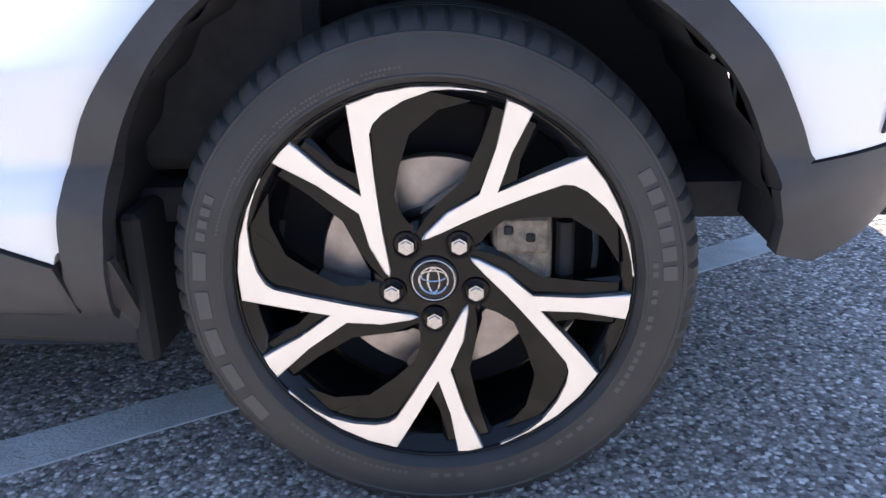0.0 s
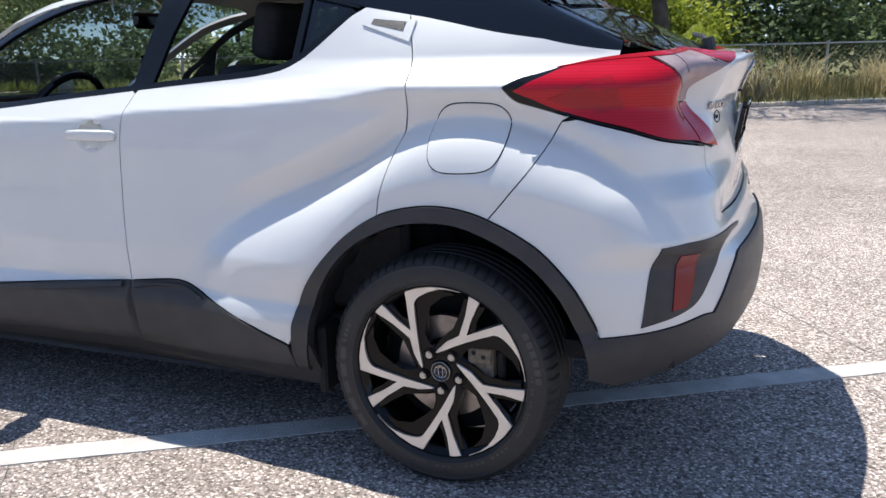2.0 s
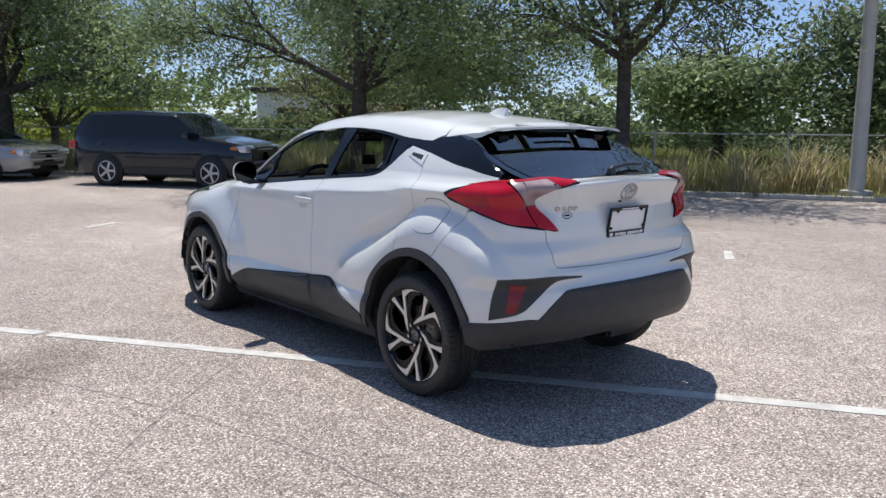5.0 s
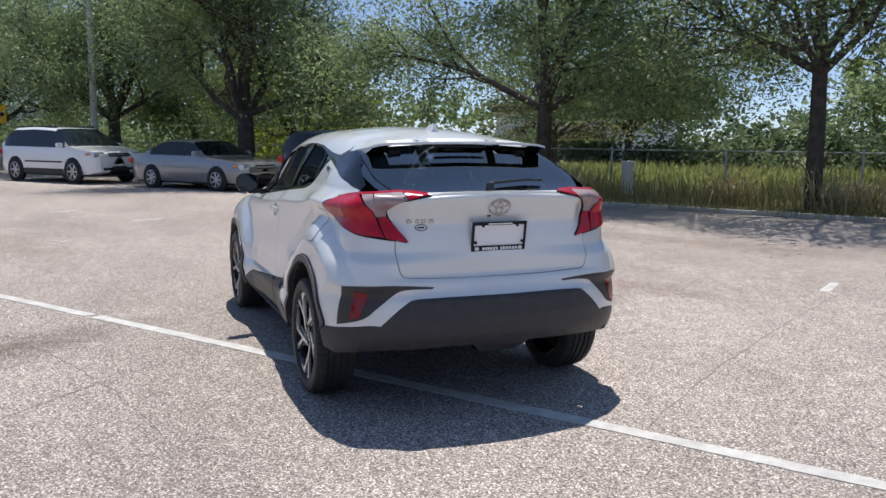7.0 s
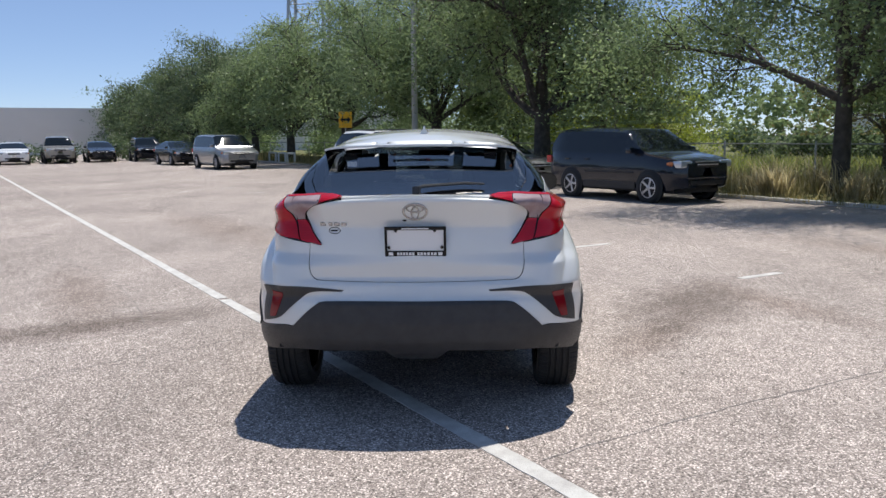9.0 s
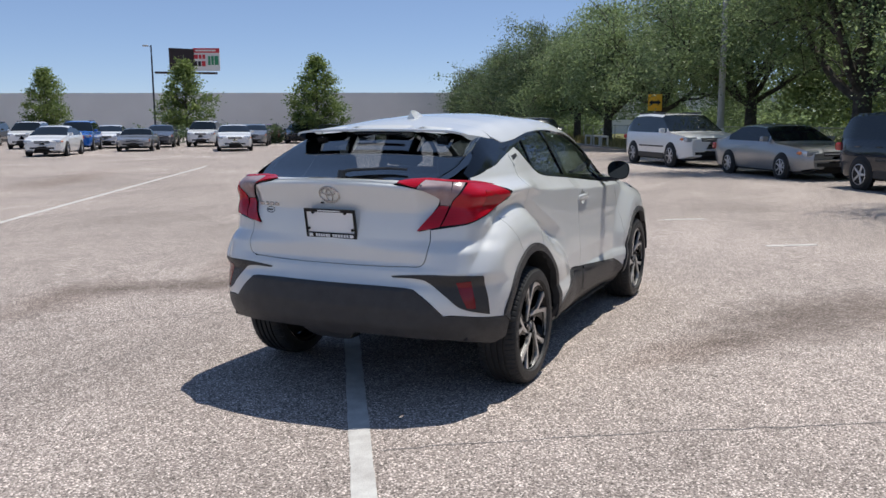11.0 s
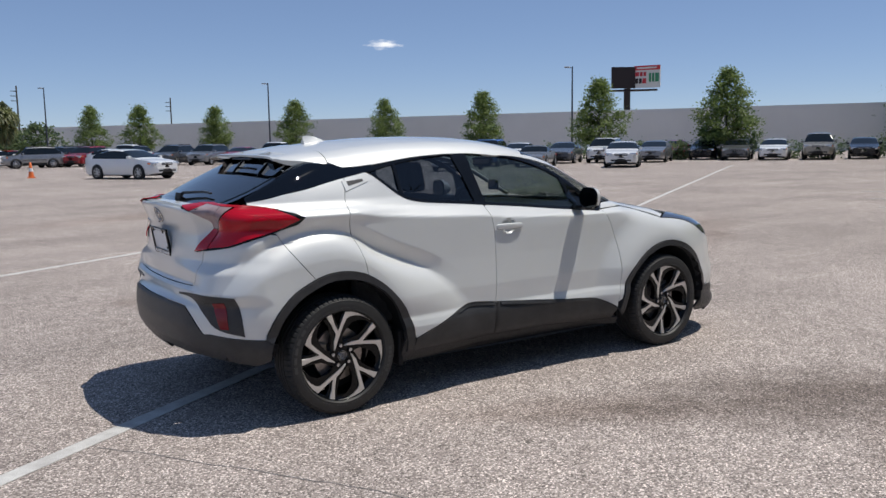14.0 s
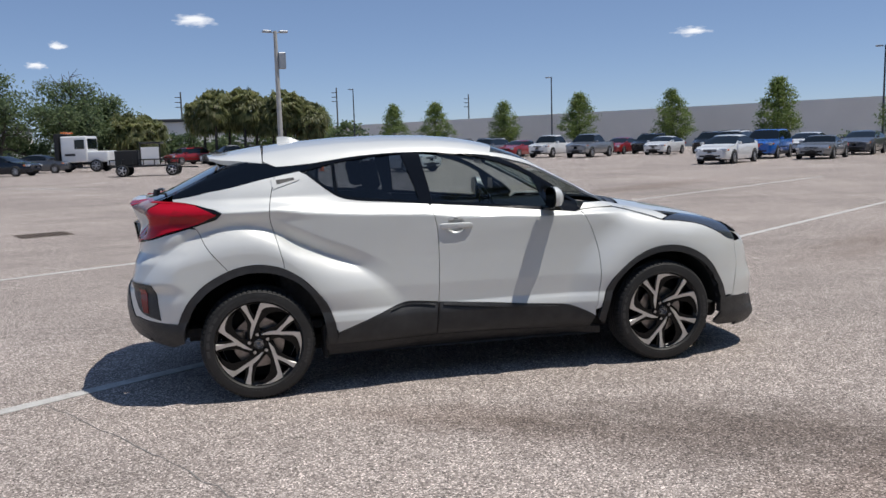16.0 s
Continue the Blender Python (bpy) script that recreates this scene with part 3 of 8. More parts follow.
def shrunk(poly, gap):
    area = np.sum(poly[:, 0] * np.roll(poly[:, 1], -1) - np.roll(poly[:, 0], -1) * poly[:, 1])
    if area < 0:
        poly = poly[::-1]
    t = np.roll(poly, -1, 0) - np.roll(poly, 1, 0)
    t /= np.linalg.norm(t, axis=1)[:, None] + 1e-9
    return poly + np.stack([-t[:, 1], t[:, 0]], 1) * gap


def skin_normals(p):
    e = 0.003
    g = np.stack([skin(*(p + d).T) - skin(*(p - d).T) for d in np.eye(3) * e], 1)
    return g / (np.linalg.norm(g, axis=1)[:, None] + 1e-9)


def panel(name, poly, chart, mat, parent, label="", sides=(1,), both=False, gap=0.002, lift=0.0, thick=0.014, step=0.024, inner=None):
    """A skin panel with true edges: the outline filled, laid on the skin, and given thickness inwards."""
    poly = np.asarray(poly, float)
    if both:
        # the left half's outline and its mirror image about the middle line
        mid = AX - ARC - AY
        poly = poly[poly[:, 0] > mid + 0.003]
        poly = np.concatenate([poly, ([2 * mid, 0] + poly * [-1, 1])[::-1]])
    poly = shrunk(poly, gap)
    q, f = filled(poly, step)
    if both:
        flip = q[:, 0] < mid
        p = chart(np.where(flip[:, None], [2 * mid, 0] + q * [-1, 1], q))
        p[flip, 1] *= -1
    else:
        p = chart(q)
    n = skin_normals(p)
    made = []
    edges = {}
    for t in f:
        for a, b in zip(t, t[1:] + t[:1]):
            edges[(a, b)] = edges.get((b, a), 0) + 1
            if (b, a) in edges:
                edges.pop((a, b)), edges.pop((b, a))
    rim = list(edges)
    for s in ((1,) if both else sides):
        V, F, M, N = [], [], [], []
        for sg in (s,):
            k = np.array([1, sg, 1])
            po, pi, nn = (p + n * lift) * k, (p + n * (lift - thick)) * k, n * k
            # the charts run clockwise seen from outside on the left, so the winding is checked by the normal
            t = f[len(f) // 2]
            good = np.dot(np.cross(po[t[1]] - po[t[0]], po[t[2]] - po[t[0]]), nn[t[0]]) > 0
            b0 = len(V)
            V += list(po) + list(pi)
            N += list(nn) + list(-nn)
            m = len(po)
            for t in f:
                F.append(tuple(b0 + i for i in (t if good else t[::-1])))
                M.append(0)
            for t in f:
                F.append(tuple(b0 + m + i for i in (t[::-1] if good else t)))
                M.append(1)
            for a, b in rim:
                c0 = len(V)
                V += [po[a], po[b], pi[b], pi[a]]
                fn = np.cross(po[b] - po[a], pi[a] - po[a])
                fn = fn / (np.linalg.norm(fn) + 1e-9) * (-1 if good else 1)
                N += [fn] * 4
                F.append((c0 + 3, c0 + 2, c0 + 1, c0) if good else (c0, c0 + 1, c0 + 2, c0 + 3))
                M.append(0)
        made.append(mesh_object(name, V, F, [mat, inner or INNER], parent, label, True, M, N))
    return made


def strip_poly(points, widths, step=0.02):
    """A ribbon outline about a line of (u, z) points."""
    c = smooth_path(points, (), step, closed=False)
    t = np.gradient(c, axis=0)
    t /= np.linalg.norm(t, axis=1)[:, None]
    nrm = np.stack([-t[:, 1], t[:, 0]], 1)
    w = np.interp(np.linspace(0, 1, len(c)), np.linspace(0, 1, len(widths)), widths)[:, None] / 2
    return np.concatenate([c + nrm * w, (c - nrm * w)[::-1]])


car = thing("crossover_car", "pearl white compact crossover car with black wheel-arch cladding", "car")
LR = (1, -1)

# curves shared by neighbouring panels
REAR_ARCH = [(0.462, 0.385), (0.452, 0.449), (0.403, 0.567), (0.291, 0.698), (0.17, 0.778), (0.053, 0.808), (-0.05, 0.808), (-0.15, 0.783), (-0.284, 0.716), (-0.368, 0.633), (-0.417, 0.548), (-0.441, 0.493)]
REAR_ARCH_IN = [(0.412, 0.30), (0.404, 0.38), (0.366, 0.533), (0.269, 0.668), (0.141, 0.742), (0.022, 0.764), (-0.092, 0.753), (-0.239, 0.688), (-0.335, 0.603), (-0.385, 0.51), (-0.402, 0.46)]
FRONT_ARCH = [(2.165, 0.33), (2.24, 0.535), (2.36, 0.658), (2.50, 0.742), (2.64, 0.776), (2.78, 0.765), (2.90, 0.717), (3.00, 0.635), (3.085, 0.50), (3.118, 0.40), (3.13, 0.31)]
FRONT_ARCH_IN = [(2.215, 0.28), (2.225, 0.36), (2.29, 0.54), (2.40, 0.65), (2.52, 0.71), (2.64, 0.735), (2.77, 0.722), (2.88, 0.675), (2.97, 0.60), (3.04, 0.48), (3.07, 0.36), (3.072, 0.29)]
DOOR_SPLIT = [(1.094, 1.105), (1.124, 0.979), (1.130, 0.80), (1.122, 0.62), (1.114, 0.50)]
QSEAM = [(0.150, 1.318), (0.116, 1.19), (0.105, 1.08), (0.135, 0.953), (0.168, 0.82), (0.172, 0.778)]
FENDER_SEAM = [(2.095, 1.03), (2.150, 0.93), (2.190, 0.80), (2.196, 0.68), (2.187, 0.56), (2.163, 0.44), (2.150, 0.385)]
BELT = [(0.325, 1.338), (0.38, 1.292), (0.438, 1.243), (0.50, 1.197), (0.56, 1.170), (0.66, 1.153), (0.871, 1.135), (1.087, 1.116), (1.418, 1.086), (1.607, 1.066), (1.877, 1.041), (2.07, 1.022)]
WINTOP = [(0.325, 1.350), (0.539, 1.398), (0.751, 1.427), (0.931, 1.440), (1.113, 1.440), (1.26, 1.433), (1.448, 1.406), (1.638, 1.348), (1.792, 1.273), (1.949, 1.172), (2.12, 1.050)]


def run(curve, step=0.012):
    return [tuple(p) for p in smooth_path(curve, (), step, closed=False)]


def between(curve, x0, x1):
    """The piece of a curve between two x, in the direction x0 to x1."""
    c = np.array(sorted(run(curve)))
    xs = np.concatenate([[min(x0, x1)], c[(c[:, 0] > min(x0, x1) + 0.004) & (c[:, 0] < max(x0, x1) - 0.004), 0], [max(x0, x1)]])
    pts = [(x, float(np.interp(x, c[:, 0], c[:, 1]))) for x in xs]
    return pts if x1 > x0 else pts[::-1]


def lower(curve, d):
    return [(x, z - d) for x, z in curve]


CLAD_REAR = [(1.114, 0.503), (0.95, 0.520), (0.89, 0.516), (0.809, 0.492), (0.65, 0.435), (0.475, 0.372)]
CLAD_FRONT = [(2.150, 0.345), (2.069, 0.388), (1.99, 0.420), (1.92, 0.434), (1.70, 0.452), (1.378, 0.482), (1.114, 0.503)]

# doors
rear_door_poly = run(DOOR_SPLIT)[::-1] + between(BELT, 1.094, 0.345)[1:] + [(0.30, 1.345), (0.150, 1.318)] + run(QSEAM)[1:] + \
    [p for p in run(REAR_ARCH)[::-1] if 0.172 < p[0] and p[1] > 0.385] + [(0.47, 0.385)] + run(CLAD_REAR)[::-1][:-1]
panel("rear_door", rear_door_poly, wrap_chart, WHITE, car, "white rear door panel", LR, step=0.011)
front_door_poly = run(DOOR_SPLIT) + run(CLAD_FRONT)[::-1][1:] + run(FENDER_SEAM)[::-1] + between(BELT, 2.06, 1.094)[:-1]
front_doors = panel("front_door", front_door_poly, wrap_chart, WHITE, car, "white front door panel", LR, step=0.012)
# cladding on the doors
panel("rear_door_cladding", run(CLAD_REAR) + [(0.462, 0.30), (0.75, 0.298), (1.097, 0.302)], wrap_chart, CLAD, car, "grained black lower door cladding", LR, lift=0.006)
panel("front_door_cladding", run(CLAD_FRONT) + [(1.097, 0.302), (1.564, 0.295), (2.125, 0.272)], wrap_chart, CLAD, car, "grained black lower door cladding", LR, lift=0.006)
panel("sill", [(0.40, 0.215), (2.22, 0.205), (2.20, 0.262), (2.125, 0.268), (1.564, 0.291), (1.10, 0.298), (0.75, 0.294), (0.49, 0.296), (0.465, 0.38), (0.40, 0.38)], wrap_chart, CLAD, car, "black plastic sill", LR, lift=0.002)
panel("side_moulding", strip_poly([(1.14, 0.487), (1.5, 0.455), (1.90, 0.420)], [0.018, 0.022, 0.014]), wrap_chart, CLAD, car, "", LR, lift=0.016, thick=0.012)
panel("side_moulding", strip_poly([(0.80, 0.475), (0.92, 0.502), (1.09, 0.488)], [0.006, 0.014, 0.018]), wrap_chart, CLAD, car, "", LR, lift=0.016, thick=0.012)
# wheel-arch trims
panel("rear_arch_trim", run(REAR_ARCH) + run(REAR_ARCH_IN)[::-1], wrap_chart, CLAD, car, "grained black rear wheel-arch trim", LR, lift=0.012, thick=0.04, step=0.02)
panel("front_arch_trim", run(FRONT_ARCH) + run(FRONT_ARCH_IN)[::-1], wrap_chart, CLAD, car, "grained black front wheel-arch trim", LR, lift=0.012, thick=0.04, step=0.02)

# rear quarter, fuel flap, bumper corner
BUMP_SEAM = [(-0.150, 0.783), (-0.235, 0.885), (-0.345, 1.030)]
GLASS_EDGE = [("s", 0.03, 1.294), ("s", -0.126, 1.260), ("s", -0.292, 1.230), ("s", -0.45, 1.2055)]
LAMP_LOW = [("S", -0.168, 1.118), ("s", -0.21, 1.080), ("s", -0.33, 1.045), ("s", -0.476, 1.008), ("s", -0.57, 0.978), ("R", 0.49, 0.940)]
LAMP_TOP = [("S", -0.168, 1.118), ("s", -0.22, 1.142), ("s", -0.33, 1.172), ("s", -0.45, 1.192), ("S", -0.53, 1.198)]


def chain(pts, step=0.012):
    q, sharp = outline(*pts)
    return [tuple(p) for p in smooth_path(q, sharp, step, closed=False)]


quarter_poly = run(QSEAM) + [p for p in run(REAR_ARCH) if -0.148 < p[0] < 0.170] + run(BUMP_SEAM) + \
    [p for p in chain(LAMP_LOW)[::-1] if p[0] > u_side(-0.340, 1.042)] + chain(LAMP_TOP[:4])[1:] + chain(GLASS_EDGE)[::-1] + [(0.10, 1.309)]
panel("rear_quarter", quarter_poly, wrap_chart, WHITE, car, "white rear quarter panel", LR, step=0.010)
FLAP = [(0.028, 0.998), (0.012, 1.050), (-0.03, 1.074), (-0.145, 1.072), (-0.178, 1.045), (-0.183, 0.984), (-0.160, 0.925), (-0.116, 0.906), (-0.015, 0.904), (0.020, 0.930)]
flap_loop = smooth_path(FLAP, (), 0.01)
panel("fuel_flap_gap", np.concatenate([flap_loop * 1.0, ]), wrap_chart, UNDER, car, "dark seam round the fuel flap", (1,), gap=-0.0045, lift=0.0003, thick=0.003, step=0.009)
panel("fuel_flap", flap_loop, wrap_chart, WHITE, car, "rounded white fuel filler flap", (1,), gap=-0.0015, lift=0.0028, thick=0.005, step=0.009)

VENT = [("S", -0.545, 0.515), ("s", -0.556, 0.62), ("S", -0.588, 0.722), ("r", 0.62, 0.730), ("r", 0.50, 0.724), ("R", 0.375, 0.713), ("r", 0.385, 0.705), ("r", 0.50, 0.706), ("r", 0.565, 0.695), ("r", 0.66, 0.620), ("r", 0.735, 0.555)]
HATCH_SIDE = [("R", 0.0, 0.752), ("r", 0.25, 0.754), ("r", 0.46, 0.760), ("r", 0.525, 0.766), ("r", 0.553, 0.800), ("r", 0.562, 0.89), ("r", 0.560, 0.952)]
BLACK_EDGE = [("R", 0.0, 0.660), ("r", 0.30, 0.660), ("r", 0.470, 0.656), ("R", 0.505, 0.650), ("r", 0.57, 0.600), ("R", 0.655, 0.516), ("r", 0.70, 0.520), ("s", -0.56, 0.500), ("S", -0.437, 0.488)]
MID = AX - ARC - AY
corner = chain(BLACK_EDGE)
vent_q, vent_sharp = outline(*VENT)
vent_loop = smooth_path(vent_q, vent_sharp, 0.01)
upper_skin = [p for p in run(REAR_ARCH)[::-1] if -0.44 < p[0] < -0.150] + run(BUMP_SEAM) + [p for p in chain(LAMP_LOW) if p[0] < u_side(-0.35, 1.04)]
# the bumper is laid in an upper corner piece and a lower sweep, parted along the vent
hatch_edge = chain(HATCH_SIDE)
lamp_foot = [p for p in chain(LAMP_LOW) if u_rear(0.560, 0.955) < p[0] < u_side(-0.352, 1.04)]
bumper_poly = corner + [p for p in run(REAR_ARCH)[::-1] if -0.436 < p[0] < -0.152] + run(BUMP_SEAM) + lamp_foot + hatch_edge[::-1]
panel("rear_bumper", bumper_poly, wrap_chart, WHITE, car, "white rear bumper skin", both=True, step=0.013)
panel("bumper_vent", vent_loop, wrap_chart, CLAD, car, "black bumper corner vent", LR, gap=0, lift=0.004, thick=0.006, step=0.016)
REFL = [("R", 0.650, 0.690), ("R", 0.720, 0.697), ("r", 0.732, 0.62), ("R", 0.743, 0.553), ("R", 0.702, 0.556), ("r", 0.672, 0.622)]
rq, rs = outline(*REFL)
rq = [(u + 0.055, z) for u, z in rq]
panel("reflector", smooth_path(rq, rs, 0.012), wrap_chart, REFLECTRED, car, "red bumper reflector", LR, gap=0, lift=0.0065, thick=0.006, step=0.016)
# grained lower bumper with its skid lip
LOWER = chain(BLACK_EDGE) + [(-0.402, 0.46), (-0.412, 0.42), (-0.416, 0.375)] + chain([("S", -0.48, 0.350), ("s", -0.60, 0.372), ("R", 0.66, 0.385), ("r", 0.55, 0.392), ("r", 0.30, 0.400), ("R", 0.165, 0.400), ("r", 0.13, 0.368), ("R", 0.10, 0.345), ("R", 0.0, 0.343)])
panel("lower_bumper", LOWER, wrap_chart, CLAD, car, "grained black lower rear bumper", both=True, gap=0.001, lift=0.005, thick=0.02, step=0.02)

# tail lamps
LAMP_IN = [("R", 0.378, 1.182), ("r", 0.47, 1.166), ("r", 0.545, 1.142), ("r", 0.585, 1.105), ("r", 0.572, 1.06), ("R", 0.49, 0.940)]
LAMP_UP = [("S", -0.53, 1.198), ("r", 0.58, 1.196), ("r", 0.48, 1.200), ("R", 0.378, 1.186)]
lamp_poly = chain(LAMP_LOW)[:-1] + chain(LAMP_IN)[::-1] + chain(LAMP_UP)[::-1][1:] + chain(LAMP_TOP)[::-1][1:-1]
lamps = panel("tail_lamp", lamp_poly, wrap_chart, GLOSSBLACK, car, "wraparound red and clear tail lamp", LR, gap=0.002, lift=0.004, thick=0.02, step=0.02)
def q_of(*pts, step=0.012):
    q, sh = outline(*pts)
    return smooth_path(q, sh, step)
RED_OUT = q_of(("S", -0.200, 1.112), ("s", -0.33, 1.158), ("S", -0.512, 1.179), ("r", 0.676, 1.112), ("R", 0.646, 1.060), ("r", 0.630, 1.01), ("R", 0.612, 0.966), ("s", -0.57, 0.984), ("s", -0.476, 1.015), ("s", -0.32, 1.056))
RED_TAIL = q_of(("R", 0.636, 1.066), ("r", 0.621, 1.01), ("R", 0.605, 0.963), ("R", 0.494, 0.943), ("r", 0.5715, 1.052), ("R", 0.586, 1.070))
CLEAR_A = q_of(("S", -0.520, 1.183), ("R", 0.646, 1.187), ("r", 0.643, 1.12), ("R", 0.640, 1.066), ("r", 0.668, 1.112))
CLEAR_B = q_of(("R", 0.638, 1.188), ("r", 0.58, 1.193), ("R", 0.507, 1.193), ("R", 0.500, 1.162), ("r", 0.548, 1.143), ("r", 0.588, 1.107), ("R", 0.588, 1.074), ("R", 0.634, 1.070))
RED_TIP = q_of(("R", 0.383, 1.1835), ("r", 0.44, 1.194), ("R", 0.503, 1.194), ("R", 0.496, 1.163), ("r", 0.45, 1.172))
RED_LIP = q_of(("S", -0.30, 1.156), ("s", -0.45, 1.183), ("R", 0.60, 1.190), ("r", 0.50, 1.1955), ("R", 0.385, 1.183), ("r", 0.50, 1.187), ("R", 0.60, 1.182), ("s", -0.45, 1.174), )
INNER_RED = q_of(("S", -0.285, 1.092), ("s", -0.36, 1.118), ("S", -0.44, 1.135), ("S", -0.475, 1.06), ("s", -0.42, 1.052), ("s", -0.34, 1.068))
for lamp, sg in zip(lamps, LR):
    panel("red_lens", RED_OUT, wrap_chart, REDLENS, lamp, "red lens", (sg,), gap=0, lift=0.014, thick=0.006, step=0.016)
    panel("red_lens", RED_TAIL, wrap_chart, REDLENS, lamp, "red lens", (sg,), gap=0, lift=0.014, thick=0.006, step=0.016)
    panel("red_lens", RED_TIP, wrap_chart, REDLENS, lamp, "red lens", (sg,), gap=0, lift=0.014, thick=0.006, step=0.016)
    panel("clear_lens", CLEAR_A, wrap_chart, CLEARLENS, lamp, "clear lens", (sg,), gap=0, lift=0.014, thick=0.006, step=0.016)
    panel("clear_lens", CLEAR_B, wrap_chart, CLEARLENS, lamp, "clear lens", (sg,), gap=0, lift=0.014, thick=0.006, step=0.016)
    panel("light_guide", RED_LIP, wrap_chart, REDINNER, lamp, "bright red light guide", (sg,), gap=0, lift=0.0155, thick=0.004, step=0.012)
    panel("inner_lens", INNER_RED, wrap_chart, DEEPRED, lamp, "deep red inner lens", (sg,), gap=0, lift=0.0155, thick=0.004, step=0.016)

# hatch: lower panel, ducktail lip
hatch_poly = hatch_edge + chain([("R", 0.56, 0.955), ("R", 0.49, 0.937)])[:-1] + chain(LAMP_IN)[::-1][1:] + chain([("R", 0.372, 1.184), ("r", 0.20, 1.190), ("R", 0.0, 1.190)])
panel("hatch", hatch_poly, wrap_chart, WHITE, car, "white hatch panel", both=True, step=0.02)

# roof, glass, bonnet
def roof_half(x):
    return float(np.interp(x, [-0.3, 0.0, 0.09, 0.12, 0.15, 0.25, 0.4, 0.55, 0.7, 0.9, 1.1, 1.3, 1.6, 1.9, 2.2, 2.4], [0.550, 0.570, 0.586, 0.602, 0.620, 0.620, 0.613, 0.600, 0.588, 0.580, 0.578, 0.590, 0.580, 0.570, 0.590, 0.61]))


def top_poly(x0, x1, half, x0c=None, x1c=None, n=40):
    """Half a panel over the car's middle line from x0 to x1, with bowed ends."""
    xs = np.linspace(x0, x1, n)
    edge = [(x, half(x)) for x in xs]
    ends0 = [(x0 + ((x0c if x0c is not None else x0) - x0) * (1 - (y / edge[0][1]) ** 2), y) for y in np.linspace(0, edge[0][1], 22)][:-1]
    ends1 = [(x1 + ((x1c if x1c is not None else x1) - x1) * (1 - (y / edge[-1][1]) ** 2), y) for y in np.linspace(edge[-1][1], 0, 22)][1:]
    return np.array(ends0 + edge + ends1)


def mirrored_panel(name, poly, mat, label, lift=0.0, thick=0.014, step=0.03, gap=0.002, inner=None, chart=None):
    poly = np.array(poly)
    full = np.concatenate([poly, (poly * [1, -1])[::-1]])
    keep = [0]
    for i in range(1, len(full)):
        if np.hypot(*(full[i] - full[keep[-1]])) > 1e-4:
            keep.append(i)
    if np.hypot(*(full[keep[-1]] - full[0])) < 1e-4:
        keep.pop()
    return panel(name, full[keep], chart or top_chart, mat, car, label, (1,), False, gap, lift, thick, step, inner)


windscreen_top = 1.60
mirrored_panel("roof", top_poly(0.085, windscreen_top - 0.06, roof_half, 0.10, windscreen_top + 0.06), WHITE, "white roof panel", inner=LINING)
for sg in LR:
    # roof rails of the A pillars down to the scuttle
    xs = np.linspace(windscreen_top - 0.06, 2.33, 26)
    pil = [(x, roof_half(x) + 0.004) for x in xs] + [(x, roof_half(x) - float(np.interp(x, [1.5, 1.7, 2.4], [0.025, 0.04, 0.05]))) for x in xs[::-1]]
    panel("a_pillar", pil, top_chart, WHITE, car, "white windscreen pillar", (sg,), step=0.02, inner=LINING)
mirrored_panel("windscreen", top_poly(windscreen_top - 0.055, 2.33, lambda x: roof_half(x) - float(np.interp(x, [1.5, 1.7, 2.4], [0.028, 0.043, 0.053])), windscreen_top + 0.065, 2.50), CLEARGLASS, "green-tinted windscreen", -0.004, 0.005, inner=INGLASS)
mirrored_panel("scuttle", top_poly(2.335, 2.40, lambda x: 0.64, 2.505, 2.56, 8), CLAD, "black scuttle panel", -0.006)
hood_half = lambda x: float(np.interp(x, [2.3, 2.45, 2.65, 2.8, 3.0, 3.3], [0.66, 0.675, 0.70, 0.66, 0.62, 0.52]))
mirrored_panel("bonnet", top_poly(2.405, 3.20, hood_half, 2.565, 3.36), WHITE, "white bonnet")

# front wings, headlamps, front bumper
LAMP_F = [(2.665, 0.938), (2.72, 0.958), (2.82, 0.966), (2.95, 0.950), (3.08, 0.920), (3.17, 0.875), (3.235, 0.800), (3.245, 0.770), (3.17, 0.790), (3.08, 0.840), (2.95, 0.895), (2.80, 0.925)]
wing = run(FENDER_SEAM) + [p for p in run(FRONT_ARCH) if p[1] > 0.395] + [(3.20, 0.40), (3.25, 0.60), (3.24, 0.766)] + \
    [tuple(p) for p in smooth_path(LAMP_F[7:] + LAMP_F[:1], (), 0.012, closed=False)] + [(2.58, 0.965), (2.45, 1.010), (2.35, 1.035), (2.22, 1.040)]
panel("front_wing", wing, wrap_chart, WHITE, car, "white front wing", LR, step=0.022)
panel("wing_top", [(2.10, 1.035), (2.35, 1.04), (2.45, 1.015), (2.60, 0.970), (2.665, 0.945), (2.72, 0.962), (2.66, 0.995), (2.45, 1.045), (2.30, 1.075), (2.14, 1.075)], wrap_chart, WHITE, car, "", LR, step=0.02)
panel("headlamp", smooth_path(LAMP_F, (0, 7), 0.012), wrap_chart, HEADLENS, car, "dark headlamp", LR, gap=0.002, lift=0.004, step=0.02, inner=GLOSSBLACK)


def nose_chart(q):
    y, z = q[:, 0], q[:, 1]
    return meet(np.full_like(y, 2.9), y.copy(), z.copy(), np.ones_like(y), np.zeros_like(y), np.zeros_like(y), 1.3)


def nose_panel(name, pts, mat, label, lift=0.0):
    p = smooth_path(pts, range(len(pts)), 0.03)
    panel(name, p, nose_chart, mat, car, label, (1,), gap=0.001, lift=lift, step=0.03)


